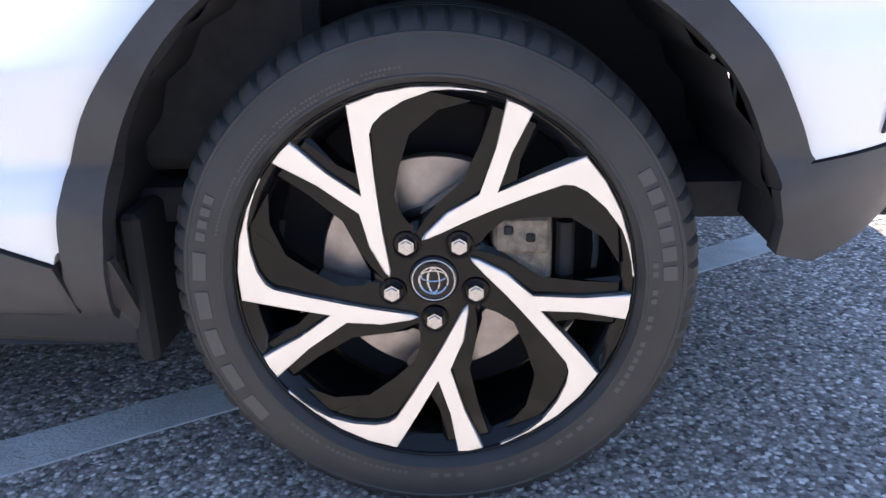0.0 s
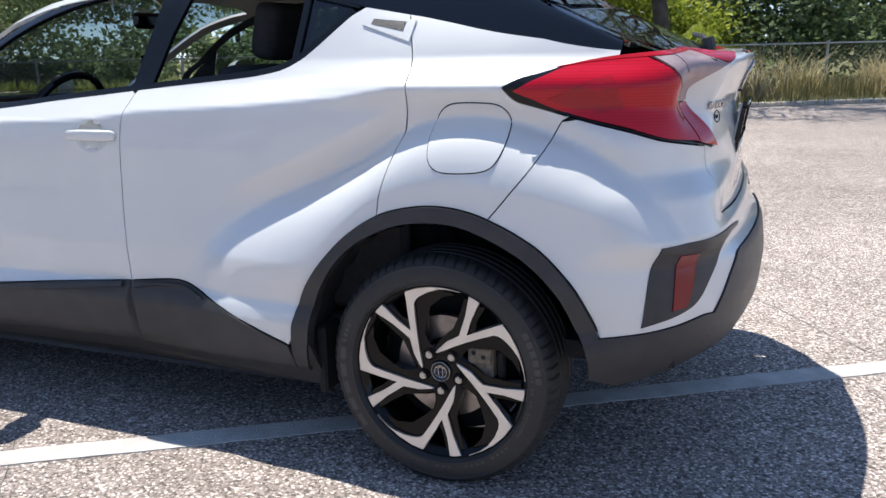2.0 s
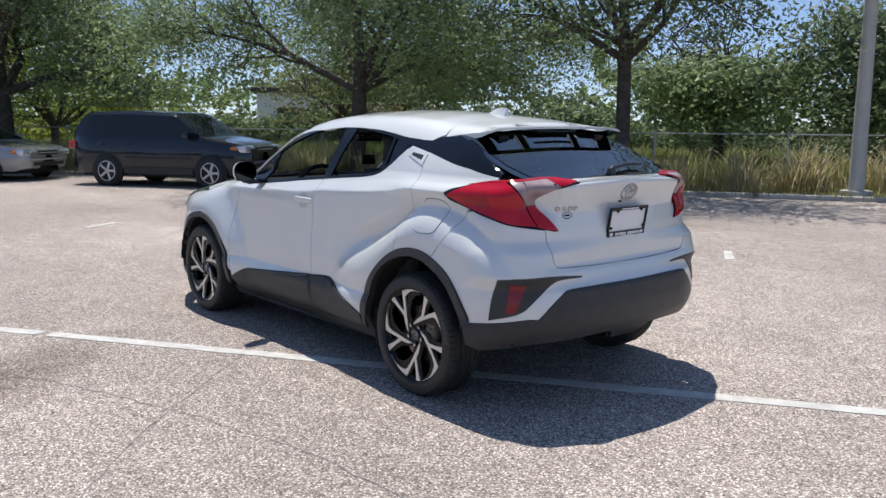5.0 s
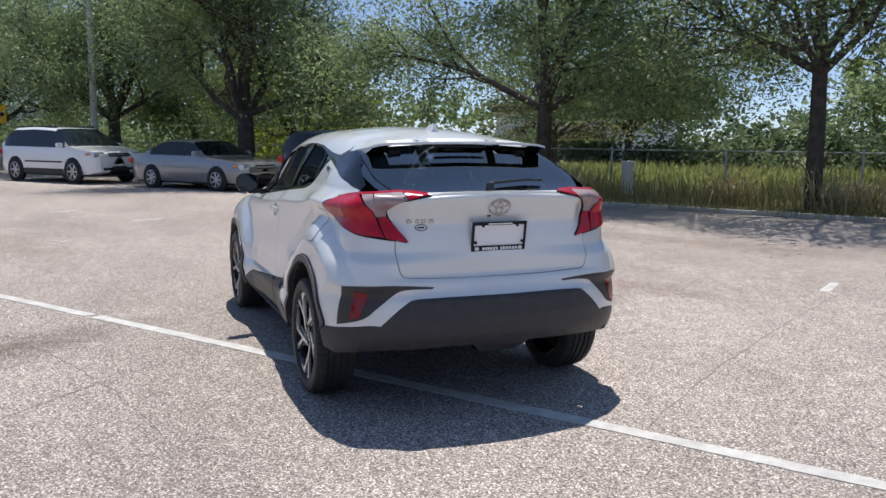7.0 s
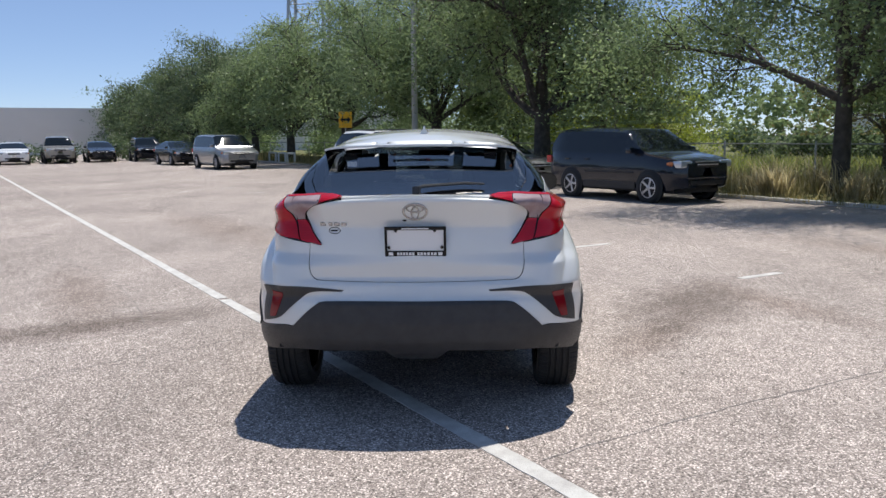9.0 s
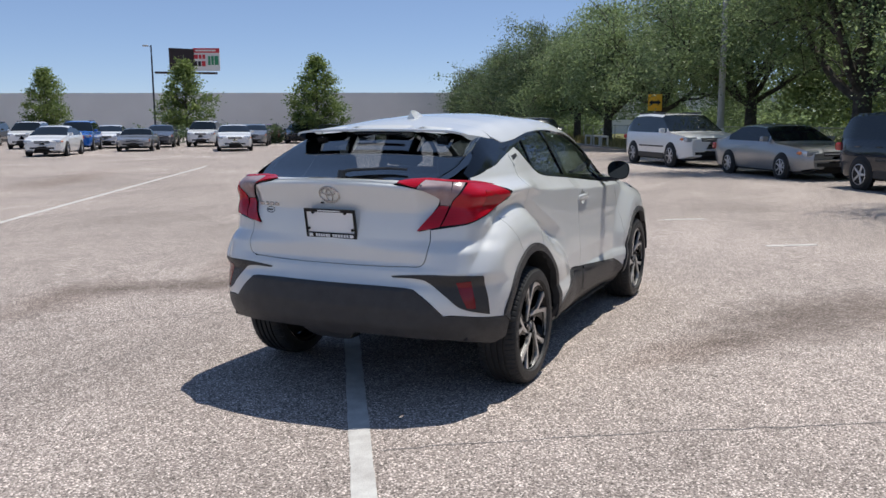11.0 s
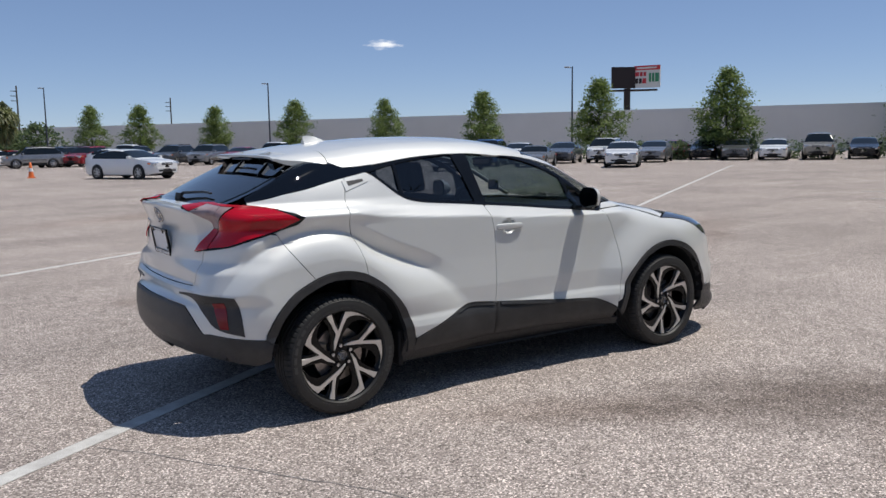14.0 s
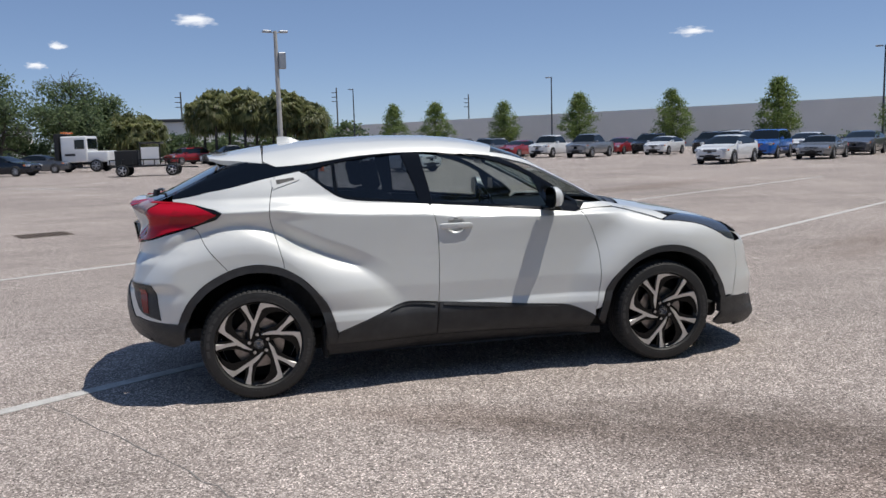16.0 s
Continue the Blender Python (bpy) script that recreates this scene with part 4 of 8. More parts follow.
nose_panel("front_bumper", [(-0.70, 0.36), (0.70, 0.36), (0.72, 0.55), (0.70, 0.74), (0.5, 0.80), (-0.5, 0.80), (-0.70, 0.74), (-0.72, 0.55)], WHITE, "white front bumper")
nose_panel("front_upper_grille", [(-0.55, 0.805), (0.55, 0.805), (0.45, 0.865), (-0.45, 0.865)], GLOSSBLACK, "gloss black upper grille")
nose_panel("front_grille", [(-0.55, 0.40), (0.55, 0.40), (0.48, 0.60), (-0.48, 0.60)], CLAD, "black lower grille", 0.006)
nose_panel("front_skirt", [(-0.74, 0.17), (0.74, 0.17), (0.74, 0.355), (-0.74, 0.355)], CLAD, "grained black front skirt", 0.006)
panel("front_bumper_corner", [(3.19, 0.375), (3.205, 0.405), (3.25, 0.60), (3.24, 0.76), (3.36, 0.76), (3.40, 0.60), (3.42, 0.375)], wrap_chart, WHITE, car, "", LR, gap=0.001, step=0.02)
panel("front_skirt_corner", [(3.05, 0.22), (3.10, 0.30), (3.13, 0.385), (3.20, 0.392), (3.42, 0.365), (3.46, 0.22), (3.38, 0.17), (3.10, 0.19)], wrap_chart, CLAD, car, "", LR, gap=0.001, lift=0.008, step=0.02)

# side windows and their black surrounds
def band(curve_a, curve_b):
    return [tuple(p) for p in curve_a] + [tuple(p) for p in curve_b[::-1]]


top_run, belt_run = run(WINTOP), run(BELT)
wt_at = lambda x: float(np.interp(x, [p[0] for p in top_run], [p[1] for p in top_run]))
bl_at = lambda x: float(np.interp(x, *zip(*sorted(belt_run))))
roofline = [(x, z + 0.022) for x, z in top_run]
panel("window_top_trim", band([(x, z - 0.006) for x, z in top_run[:-4]], [(x, z + 0.024) for x, z in top_run[:-4]]), wrap_chart, GLOSSBLACK, car, "gloss black window surround", LR, gap=0, lift=-0.004, step=0.02)
panel("belt_moulding", band([(x, z) for x, z in belt_run[2:]], [(x + 0.006, z + 0.016) for x, z in belt_run[2:]]), wrap_chart, GLOSSBLACK, car, "gloss black belt moulding", LR, gap=0, lift=0.001, step=0.02)
panel("b_pillar", [(0.945, wt_at(0.945)), (0.99, wt_at(0.99)), (1.065, wt_at(1.065)), (1.118, bl_at(1.118) + 0.012), (1.035, bl_at(1.035) + 0.012), (0.99, 1.29)], wrap_chart, GLOSSBLACK, car, "gloss black door pillar", LR, gap=0, lift=-0.002, step=0.03)
panel("quarter_divider", [(0.498, wt_at(0.498)), (0.520, wt_at(0.520)), (0.528, bl_at(0.528) + 0.012), (0.506, bl_at(0.506) + 0.012)], wrap_chart, GLOSSBLACK, car, "", LR, gap=0, lift=-0.003, step=0.02)
panel("mirror_triangle", [(1.80, wt_at(1.80)), (2.07, wt_at(2.07)), (2.10, 1.04), (2.04, 1.026), (1.90, 1.045), (1.86, 1.13)], wrap_chart, GLOSSBLACK, car, "gloss black mirror patch", LR, gap=0, lift=-0.002, step=0.03)
panel("pillar_wedge", [(0.36, 1.362), (0.30, 1.345), (0.150, 1.318), (0.10, 1.309)] + chain(GLASS_EDGE) + [(u_side(-0.45, 1.230), 1.230), (u_side(-0.30, 1.300), 1.300), (-0.16, 1.368), (-0.03, 1.405), (0.10, 1.398), (0.20, 1.390), (0.36, 1.398)], wrap_chart, WEDGEGLASS, car, "gloss black rear pillar wedge", LR, gap=-0.001, lift=-0.003, step=0.02)


def pane(x0, x1, slant0, slant1, mat, label, sides):
    """Window glass between two x at the belt, leaning by the slants at the top."""
    lo = [(x, bl_at(x) + 0.008) for x in np.linspace(x0, x1, 14)]
    hi = [(x, wt_at(x) - 0.004) for x in np.linspace(x1 + slant1, x0 + slant0, 14)]
    panel("window_glass", lo + hi, wrap_chart, mat, car, label, sides, gap=0, lift=-0.012, thick=0.004, step=0.04, inner=INGLASS)


pane(0.335, 0.506, 0.03, -0.006, DARKGLASS, "tinted fixed quarter window", LR)
pane(0.515, 1.045, 0.0, -0.10, DARKGLASS, "closed dark rear door window", (-1,))
pane(1.105, 1.93, -0.045, -0.08, CLEARGLASS, "closed front door window", (-1,))

# rear screen and roof spoiler
glass_half = lambda x: float(np.interp(x, [-0.66, -0.55, -0.40, -0.2, 0.0, 0.1], [0.44, 0.535, 0.590, 0.595, 0.560, 0.55]))
mirrored_panel("rear_window", top_poly(-0.60, 0.06, glass_half, -0.655, 0.06), BACKGLASS, "dark tinted rear window", -0.002, 0.005, inner=INGLASS)
ducktail = top_poly(-0.690, -0.605, lambda x: float(np.interp(x, [-0.75, -0.68, -0.60], [0.36, 0.41, 0.43])), -0.722, -0.66, 14)



def lip_chart(q):
    x, y = q[:, 0], q[:, 1]
    return meet(x.copy(), y.copy(), np.full_like(x, 1.14), np.zeros_like(x), np.zeros_like(x), np.ones_like(x), 0.4)


mirrored_panel("ducktail_lip", ducktail, WHITE, "white ducktail lip", 0.004, 0.02, 0.02, chart=lip_chart)
gx = np.linspace(-0.30, 0.03, 24)
for sg in LR:
    edge = [(x, glass_half(x) + 0.002) for x in np.linspace(-0.57, 0.0, 28)] + [(x, float(np.interp(x, [-0.57, -0.48, -0.3, -0.1, 0.0], [0.575, 0.615, 0.655, 0.640, 0.62]))) for x in np.linspace(0.0, -0.57, 28)]
    panel("screen_side_trim", edge, top_chart, EDGEGLASS, car, "blackened glass edge", (sg,), gap=0, lift=-0.0055, step=0.02)


def spoiler_sheet():
    """The roof spoiler: a tapering wing that goes on from the roof line."""
    nx, ny = 14, 41
    V, F = [], []
    for layer in (0, 1):
        for i in range(nx):
            for j in range(ny):
                v = j / (ny - 1) * 2 - 1
                s = i / (nx - 1)
                tip = -0.262 + 0.030 * abs(v) ** 2.5
                x = 0.082 + (tip - 0.082) * s
                h = roof_half(x) - 0.012 * s
                y = v * h
                base = 1.5095 - 0.048 * s - 0.012 * s * s + 0.007 * float(step01(0.80, 0.93, s))
                z = base - (0.19 - 0.155 * s) * y * y - (0.048 - 0.036 * s) * abs(v) ** 16
                if layer:
                    z -= 0.030 * (1 - s) + 0.012 + 0.030 * s * (1 - s)
                if layer and i == 8 and (5 <= j <= 10 or 14 <= j <= 26 or 30 <= j <= 35):
                    x -= 0.034
                V.append((x, y, z))
    n = nx * ny
    black = []
    # three slots go right through the wing, parted by two struts
    slot = lambda i, j: 0 <= i < nx - 1 and 8 <= i <= 11 and (4 <= j <= 10 or 13 <= j <= 26 or 29 <= j <= 35)
    for layer in (0, 1):
        for i in range(nx - 1):
            for j in range(ny - 1):
                a = layer * n + i * ny + j
                f = (a, a + ny, a + ny + 1, a + 1)
                if not slot(i, j):
                    F.append(f if layer else f[::-1])
                    black.append(layer)
                elif not layer:
                    for other, e in (((i - 1, j), (a, a + 1)), ((i + 1, j), (a + ny + 1, a + ny)), ((i, j - 1), (a + ny, a)), ((i, j + 1), (a + 1, a + ny + 1))):
                        if not slot(*other):
                            F.append((e[0], e[1], e[1] + n, e[0] + n))
                            black.append(0)
    for i in range(nx - 1):
        for j in (0, ny - 1):
            a = i * ny + j
            f = (a, a + ny, a + ny + n, a + n)
            F.append(f[::-1] if j else f)
    for j in range(ny - 1):
        for i in (0, nx - 1):
            a = i * ny + j
            f = (a, a + 1, a + 1 + n, a + n)
            F.append(f if i else f[::-1])
    return V, F, black + [0] * (len(F) - len(black))


V, F, dark = spoiler_sheet()
ob = mesh_object("roof_spoiler", V, F, [WHITE, GLOSSBLACK], car, "white slotted roof spoiler with a gloss black underside", face_mats=dark)
ob.data.set_sharp_from_angle(angle=radians(40))
for y0 in (-0.40, 0.40):
    part("spoiler_fin", prism_bm([(-0.17, 1.36), (0.03, 1.40), (0.03, 1.44), (-0.19, 1.405)], 0.07, None, 0, "xz"), GLOSSBLACK, car, "black spoiler side fin", False, Matrix.Translation((0, y0 - 0.035, 0)))
part("brake_light", box_bm((-0.215, -0.16, 1.424), (-0.20, 0.16, 1.434), 0.003), GLOSSBLACK, car, "dark high brake lamp under the spoiler")

# antenna fin
bm = bmesh.new()
for i, (x, w, z) in enumerate([(0.20, 0.012, 0.056), (0.235, 0.016, 0.058), (0.28, 0.026, 0.050), (0.33, 0.032, 0.030), (0.385, 0.020, 0.004)]):
    b0 = 1.508 + 0.04 * (x - 0.2)
    ring = [bm.verts.new(v) for v in ((x - 0.002, -0.034 if i < 4 else -0.01, b0), (x, -w * 0.5, b0 + z * 0.7), (x, -0.004, b0 + z), (x, 0.004, b0 + z), (x, w * 0.5, b0 + z * 0.7), (x - 0.002, 0.034 if i < 4 else 0.01, b0))]
    if i:
        for k in range(5):
            bm.faces.new((last[k], last[k + 1], ring[k + 1], ring[k]))
    else:
        bm.faces.new(ring)
    last = ring
bm.faces.new(last[::-1])
part("antenna_fin", bm, WHITE, car, "white shark-fin antenna", True)

# door handles
for sg in LR:
    y0 = float(wrap_chart(np.array([[1.25, 0.975]]))[0][1])
    bm = bmesh.new()
    vs, fs = [], []
    for i, (x, h, d) in enumerate([(1.142, 0.010, 0.010), (1.150, 0.017, 0.016), (1.20, 0.019, 0.021), (1.27, 0.019, 0.022), (1.335, 0.017, 0.018), (1.352, 0.010, 0.012)]):
        ring = [bm.verts.new((x, sg * (y0 + d * a), 0.974 + h * b)) for a, b in ((0.25, -1), (0.8, -0.8), (1.0, 0.0), (0.85, 0.75), (0.3, 1))]
        if i:
            for k in range(5):
                bm.faces.new((last[k], last[(k + 1) % 5], ring[(k + 1) % 5], ring[k]))
        else:
            bm.faces.new(ring)
        last = ring
    bm.faces.new(last[::-1])
    handle = part("door_handle", bm, WHITE, car, "white pull handle on the front door", True)
    # the door is opened behind the handle and a hollow cup set into the hole
    cx, cz, ra, rb = 1.245, 0.974, 0.064, 0.053
    door = front_doors[LR.index(sg)]
    bm = bmesh.new()
    bm.from_mesh(door.data)
    bmesh.ops.delete(bm, geom=[f for f in bm.faces if max(((v.co.x - cx) / ra) ** 2 + ((v.co.z - cz) / rb) ** 2 for v in f.verts) < 1.0], context="FACES")
    bm.to_mesh(door.data)
    bm.free()
    rings, V, F = [(1.03, 0.0012), (0.97, 0.0), (0.90, -0.006), (0.75, -0.015), (0.5, -0.022), (0.2, -0.025), (0.02, -0.025)], [], []
    for k, d in rings:
        q = np.array([(cx + k * ra * math.cos(a), cz + k * rb * math.sin(a)) for a in np.linspace(0, 2 * math.pi, 40, endpoint=False)])
        V += [(x, sg * (y + d), z) for x, y, z in wrap_chart(q)]
    for i in range(len(rings) - 1):
        for j in range(40):
            f = (i * 40 + j, i * 40 + (j + 1) % 40, i * 40 + 40 + (j + 1) % 40, i * 40 + 40 + j)
            F.append(f if sg < 0 else f[::-1])
    mesh_object("handle_cup", V, F, WHITE, handle, "hollow white finger cup")
    # rear handle set in the pillar
    c = panel("rear_door_handle", [(0.285, 1.322), (0.300, 1.290), (0.135, 1.238), (0.125, 1.300)], wrap_chart, WHITE, car, "white rear handle plate in the pillar", (sg,), gap=0.002, lift=0.005, thick=0.006, step=0.02)
    panel("handle_recess", [(0.262, 1.306), (0.268, 1.292), (0.160, 1.268), (0.155, 1.294)], wrap_chart, CLAD, c[0], "recessed grip", (sg,), gap=0, lift=0.0062, thick=0.002, step=0.02)

# door mirrors
for sg in LR:
    mir = new("door_mirror")
    mir.parent = car
    tagged(mir, "white door mirror with a black foot")
    bm = bmesh.new()
    last = None
    for i, (x, wy, wz, cz) in enumerate([(1.838, 0.074, 0.060, 1.128), (1.843, 0.081, 0.068, 1.130), (1.872, 0.080, 0.067, 1.130), (1.898, 0.068, 0.055, 1.128), (1.918, 0.046, 0.037, 1.126), (1.928, 0.018, 0.014, 1.125)]):
        cy = 0.905 - (0.0 if i < 3 else 0.012 * (i - 2))
        ring = [bm.verts.new((x, sg * (cy + wy * math.copysign(abs(math.cos(a)) ** 0.8, math.cos(a))), cz + wz * math.copysign(abs(math.sin(a)) ** 0.8, math.sin(a)))) for a in np.linspace(0, 2 * math.pi, 20, endpoint=False)]
        if last:
            for k in range(20):
                bm.faces.new((last[k], last[(k + 1) % 20], ring[(k + 1) % 20], ring[k]))
        else:
            bm.faces.new(ring)
        last = ring
    bm.faces.new(last[::-1])
    part("mirror_shell", bm, WHITE, mir, "white mirror shell", True)
    loop = [(sg * 0.905 + 0.0770 * math.copysign(abs(math.cos(a)) ** 0.8, math.cos(a)), 1.129 + 0.0635 * math.copysign(abs(math.sin(a)) ** 0.8, math.sin(a))) for a in np.linspace(0, 2 * math.pi, 28, endpoint=False)]
    part("mirror_glass", prism_bm(loop, 0.005, None, 0, "yz"), MIRRORGLASS, mir, "dark mirror glass", False, Matrix.Translation((1.8335, 0, 0)))
    rim = [(sg * 0.905 + 0.0830 * math.copysign(abs(math.cos(a)) ** 0.8, math.cos(a)), 1.1295 + 0.0700 * math.copysign(abs(math.sin(a)) ** 0.8, math.sin(a))) for a in np.linspace(0, 2 * math.pi, 28, endpoint=False)]
    part("mirror_bezel", prism_bm(rim, 0.010, None, 0, "yz"), GLOSSBLACK, mir, "black mirror bezel", False, Matrix.Translation((1.8352, 0, 0)))
    part("mirror_band", box_bm((1.841, sg * 0.905 - 0.060, 1.064), (1.885, sg * 0.905 + 0.060, 1.084), 0.01), GLOSSBLACK, mir, "black lower band")
    part("mirror_foot", box_bm((1.83, min(sg * 0.74, sg * 0.90), 1.045), (1.92, max(sg * 0.74, sg * 0.90), 1.075), 0.01), GLOSSBLACK, mir, "black mirror foot")

# rear wiper, plate, badges
part("wiper_arm", tube_bm([(-0.60, 0.0, 1.222), (-0.585, -0.03, 1.240), (-0.535, -0.25, 1.252), (-0.53, -0.36, 1.247)], 0.011, 6, None, 0.6), CLAD, car, "black rear wiper")
part("wiper_pivot", tube_bm([(-0.61, 0.0, 1.20), (-0.60, 0.0, 1.236)], 0.022, 10), CLAD, car)
plate = thing("plate_frame", "black dealer plate frame round a blank white plate", "plate frame")
lean = Matrix.Translation((-0.722, 0, 0.964)) @ pose(0, 0, 0, 0, -9, 0)
for a, b in (((-0.008, -0.159, -0.079), (0.006, 0.159, -0.050)), ((-0.008, -0.159, 0.062), (0.006, 0.159, 0.079)), ((-0.008, -0.159, -0.05), (0.006, -0.146, 0.062)), ((-0.008, 0.146, -0.05), (0.006, 0.159, 0.062))):
    part("frame_bar", box_bm(a, b, 0.002, lean), GLOSSBLACK, plate)
part("plate_card", box_bm((0.0, -0.147, -0.052), (0.012, 0.147, 0.064), 0, lean), PLATEWHITE, plate, "blank white plate")
for k, (y, w) in enumerate(((0.075, 0.012), (0.060, 0.009), (0.045, 0.011), (0.030, 0.011), (0.013, 0.013), (-0.003, 0.011), (-0.030, 0.011), (-0.046, 0.013), (-0.064, 0.013), (-0.082, 0.013), (-0.100, 0.011), (-0.117, 0.013))):
    part("print_bar", box_bm((-0.0095, y - w / 2 + 0.015, -0.072), (-0.006, y + w / 2 + 0.015, -0.057), 0, lean), WHITEBAR, plate)
for y in (-0.128, 0.128):
    part("print_bar", box_bm((-0.0095, y - 0.012, -0.074), (-0.006, y + 0.012, -0.055), 0.003, lean), WHITEBAR, plate)
part("print_bar", box_bm((-0.0095, -0.07, 0.067), (-0.006, 0.07, 0.073), 0, lean), WHITEBAR, plate)
for y in (-0.10, 0.10, -0.137, 0.137):
    zc = 0.060 if abs(y) < 0.12 else -0.03
    part("screw", tube_bm([lean @ Vector((-0.004, y, zc)), lean @ Vector((-0.011, y, zc))], 0.008, 10), GLOSSBLACK, plate)


def rear_point(y, z, out=0.0):
    p = wrap_chart(np.array([[u_rear(abs(y), z), z]]))[0]
    return Vector((p[0] - out, y, z))


def oval_ring(cy, cz, ry, rz, r, out, seg=40):
    pts = [rear_point(cy + ry * math.cos(a), cz + rz * math.sin(a), out) for a in np.linspace(0, 2 * math.pi, seg, endpoint=False)]
    bm = bmesh.new()
    rings = []
    for i, p in enumerate(pts):
        c = Vector((p.x, cy, cz))
        d = (p - c).normalized()
        rings.append([bm.verts.new(p + d * r * math.cos(k * math.pi / 3) + Vector((-1, 0, 0)) * r * 0.6 * math.sin(k * math.pi / 3)) for k in range(6)])
    for i in range(seg):
        a, b = rings[i], rings[(i + 1) % seg]
        for k in range(6):
            bm.faces.new((a[k], a[(k + 1) % 6], b[(k + 1) % 6], b[k]))
    return bm


badge = new("tail_emblem")
badge.parent = car
tagged(badge, "oval chrome emblem")
part("emblem_ring", oval_ring(0, 1.118, 0.060, 0.041, 0.0055, 0.004), CHROME, badge, "", True)
part("emblem_ring", oval_ring(0, 1.134, 0.042, 0.018, 0.0045, 0.004), CHROME, badge, "", True)
part("emblem_ring", oval_ring(0, 1.112, 0.018, 0.032, 0.0045, 0.004), CHROME, badge, "", True)
for k, (y, w) in enumerate(((0.487, 0.030), (0.447, 0.020), (0.412, 0.028), (0.374, 0.028))):
    p = rear_point(y, 1.052, 0.003)
    part("badge_bar", box_bm((p.x - 0.004, y - w / 2, 1.042), (p.x + 0.006, y + w / 2, 1.062), 0.003), CHROME, car, "chrome badge bar")
part("dealer_sticker", oval_ring(0.425, 1.018, 0.030, 0.016, 0.0022, 0.001, 28), GLOSSBLACK, car, "small oval dealer sticker")
p = rear_point(0.425, 1.018, 0.001)
part("sticker_bar", box_bm((p.x - 0.0015, 0.405, 1.014), (p.x + 0.001, 0.445, 1.022), 0), GLOSSBLACK, car)
p = rear_point(0.06, 1.075, 0.0)
part("hatch_button", box_bm((p.x - 0.008, 0.045, 1.068), (p.x + 0.01, 0.065, 1.076), 0.002), GLOSSBLACK, car, "small black hatch camera")
# bumper foot: valance, and a black block that paints the recess's shade
part("bumper_valance", box_bm((-0.60, -0.60, 0.37), (-0.50, 0.60, 0.43), 0.02, None, 2), UNDER, car, "black bumper valance")
part("recess_shade_block", box_bm((-0.70, -0.10, 0.335), (-0.60, 0.10, 0.372), 0.012, None, 2), GLOSSBLACK, car, "black block standing for the shaded recess in the bumper")

# underbody, wheel wells and cabin
part("underbody", box_bm((0.30, -0.62, 0.21), (3.2, 0.62, 0.34), 0.03), UNDER, car, "dark underbody")
part("rear_underbody", box_bm((-0.60, -0.55, 0.345), (0.30, 0.55, 0.42), 0.03), UNDER, car, "dark rear underbody")
part("rear_axle", tube_bm([(0.0, -0.72, 0.33), (0.0, 0.72, 0.33)], 0.05, 8), UNDER, car)
for x in (0.0, 2.64):
    for sg in LR:
        prof = []
        vs, fs = [], []
        seg, dep = 28, [0.880, 0.80, 0.62, 0.50]
        for i in range(seg + 1):
            a = math.radians(2 + 172 * i / seg)
            for j, d in enumerate(dep):
                r = 0.415 + (0.012 if i % 2 else 0)
                vs.append((x + r * math.cos(a), sg * d, 0.345 + r * 1.0 * math.sin(a)))
        for i in range(seg):
            for j in range(len(dep) - 1):
                q = i * len(dep) + j
                fs.append((q, q + 1, q + 1 + len(dep), q + len(dep)))
        mesh_object("wheel_well", vs, fs, UNDER, car, "black wheel-well liner")
        part("inner_wheel_well", box_bm((x - 0.42, min(sg * 0.47, sg * 0.50), 0.30), (x + 0.42, max(sg * 0.47, sg * 0.50), 0.80)), UNDER, car)
# mud flaps ahead of and behind the rear wheels
for sg in LR:
    part("mud_flap", box_bm((0.385, min(sg * 0.64, sg * 0.845), 0.205), (0.415, max(sg * 0.64, sg * 0.845), 0.42), 0.008, pose(0.0, 0, 0, 0, 0, 0)), UNDER, car, "ribbed black splash flap")
    part("mud_flap", box_bm((-0.440, min(sg * 0.64, sg * 0.835), 0.40), (-0.415, max(sg * 0.64, sg * 0.835), 0.60), 0.008), UNDER, car)
    part("mud_flap", box_bm((2.985, min(sg * 0.60, sg * 0.79), 0.17), (3.01, max(sg * 0.60, sg * 0.79), 0.40), 0.008), UNDER, car)
part("cabin_floor", box_bm((-0.62, -0.75, 0.38), (2.3, 0.75, 0.43)), SEATCLOTH, car, "dark cabin floor")
part("firewall", box_bm((2.25, -0.70, 0.40), (2.32, 0.70, 0.98)), SEATCLOTH, car)
part("dashboard", box_bm((1.85, -0.68, 0.72), (2.38, 0.68, 1.045), 0.07, None, 3), SEATCLOTH, car, "dark dashboard")
for sg in LR:
    part("door_lining", box_bm((0.15, min(sg * 0.69, sg * 0.745), 0.45), (2.2, max(sg * 0.69, sg * 0.745), 1.02), 0.02), SEATCLOTH, car, "dark door lining")
part("load_cover", box_bm((-0.63, -0.60, 1.0), (0.25, 0.60, 1.015), 0.005), SEATCLOTH, car, "dark load cover")


def seat(x, y, w, name, label):
    s = new(name)
    s.parent = car
    tagged(s, label)
    part("seat_base", box_bm((x - 0.24, y - w / 2, 0.46), (x + 0.28, y + w / 2, 0.66), 0.06, None, 3), SEATCLOTH, s)
    part("seat_back", box_bm((-0.07, y - w / 2, 0.0), (0.07, y + w / 2, 0.58), 0.06, Matrix.Translation((x - 0.22, 0, 0.62)) @ pose(0, 0, 0, 0, -16, 0), 3), SEATCLOTH, s, "", True)
    return s


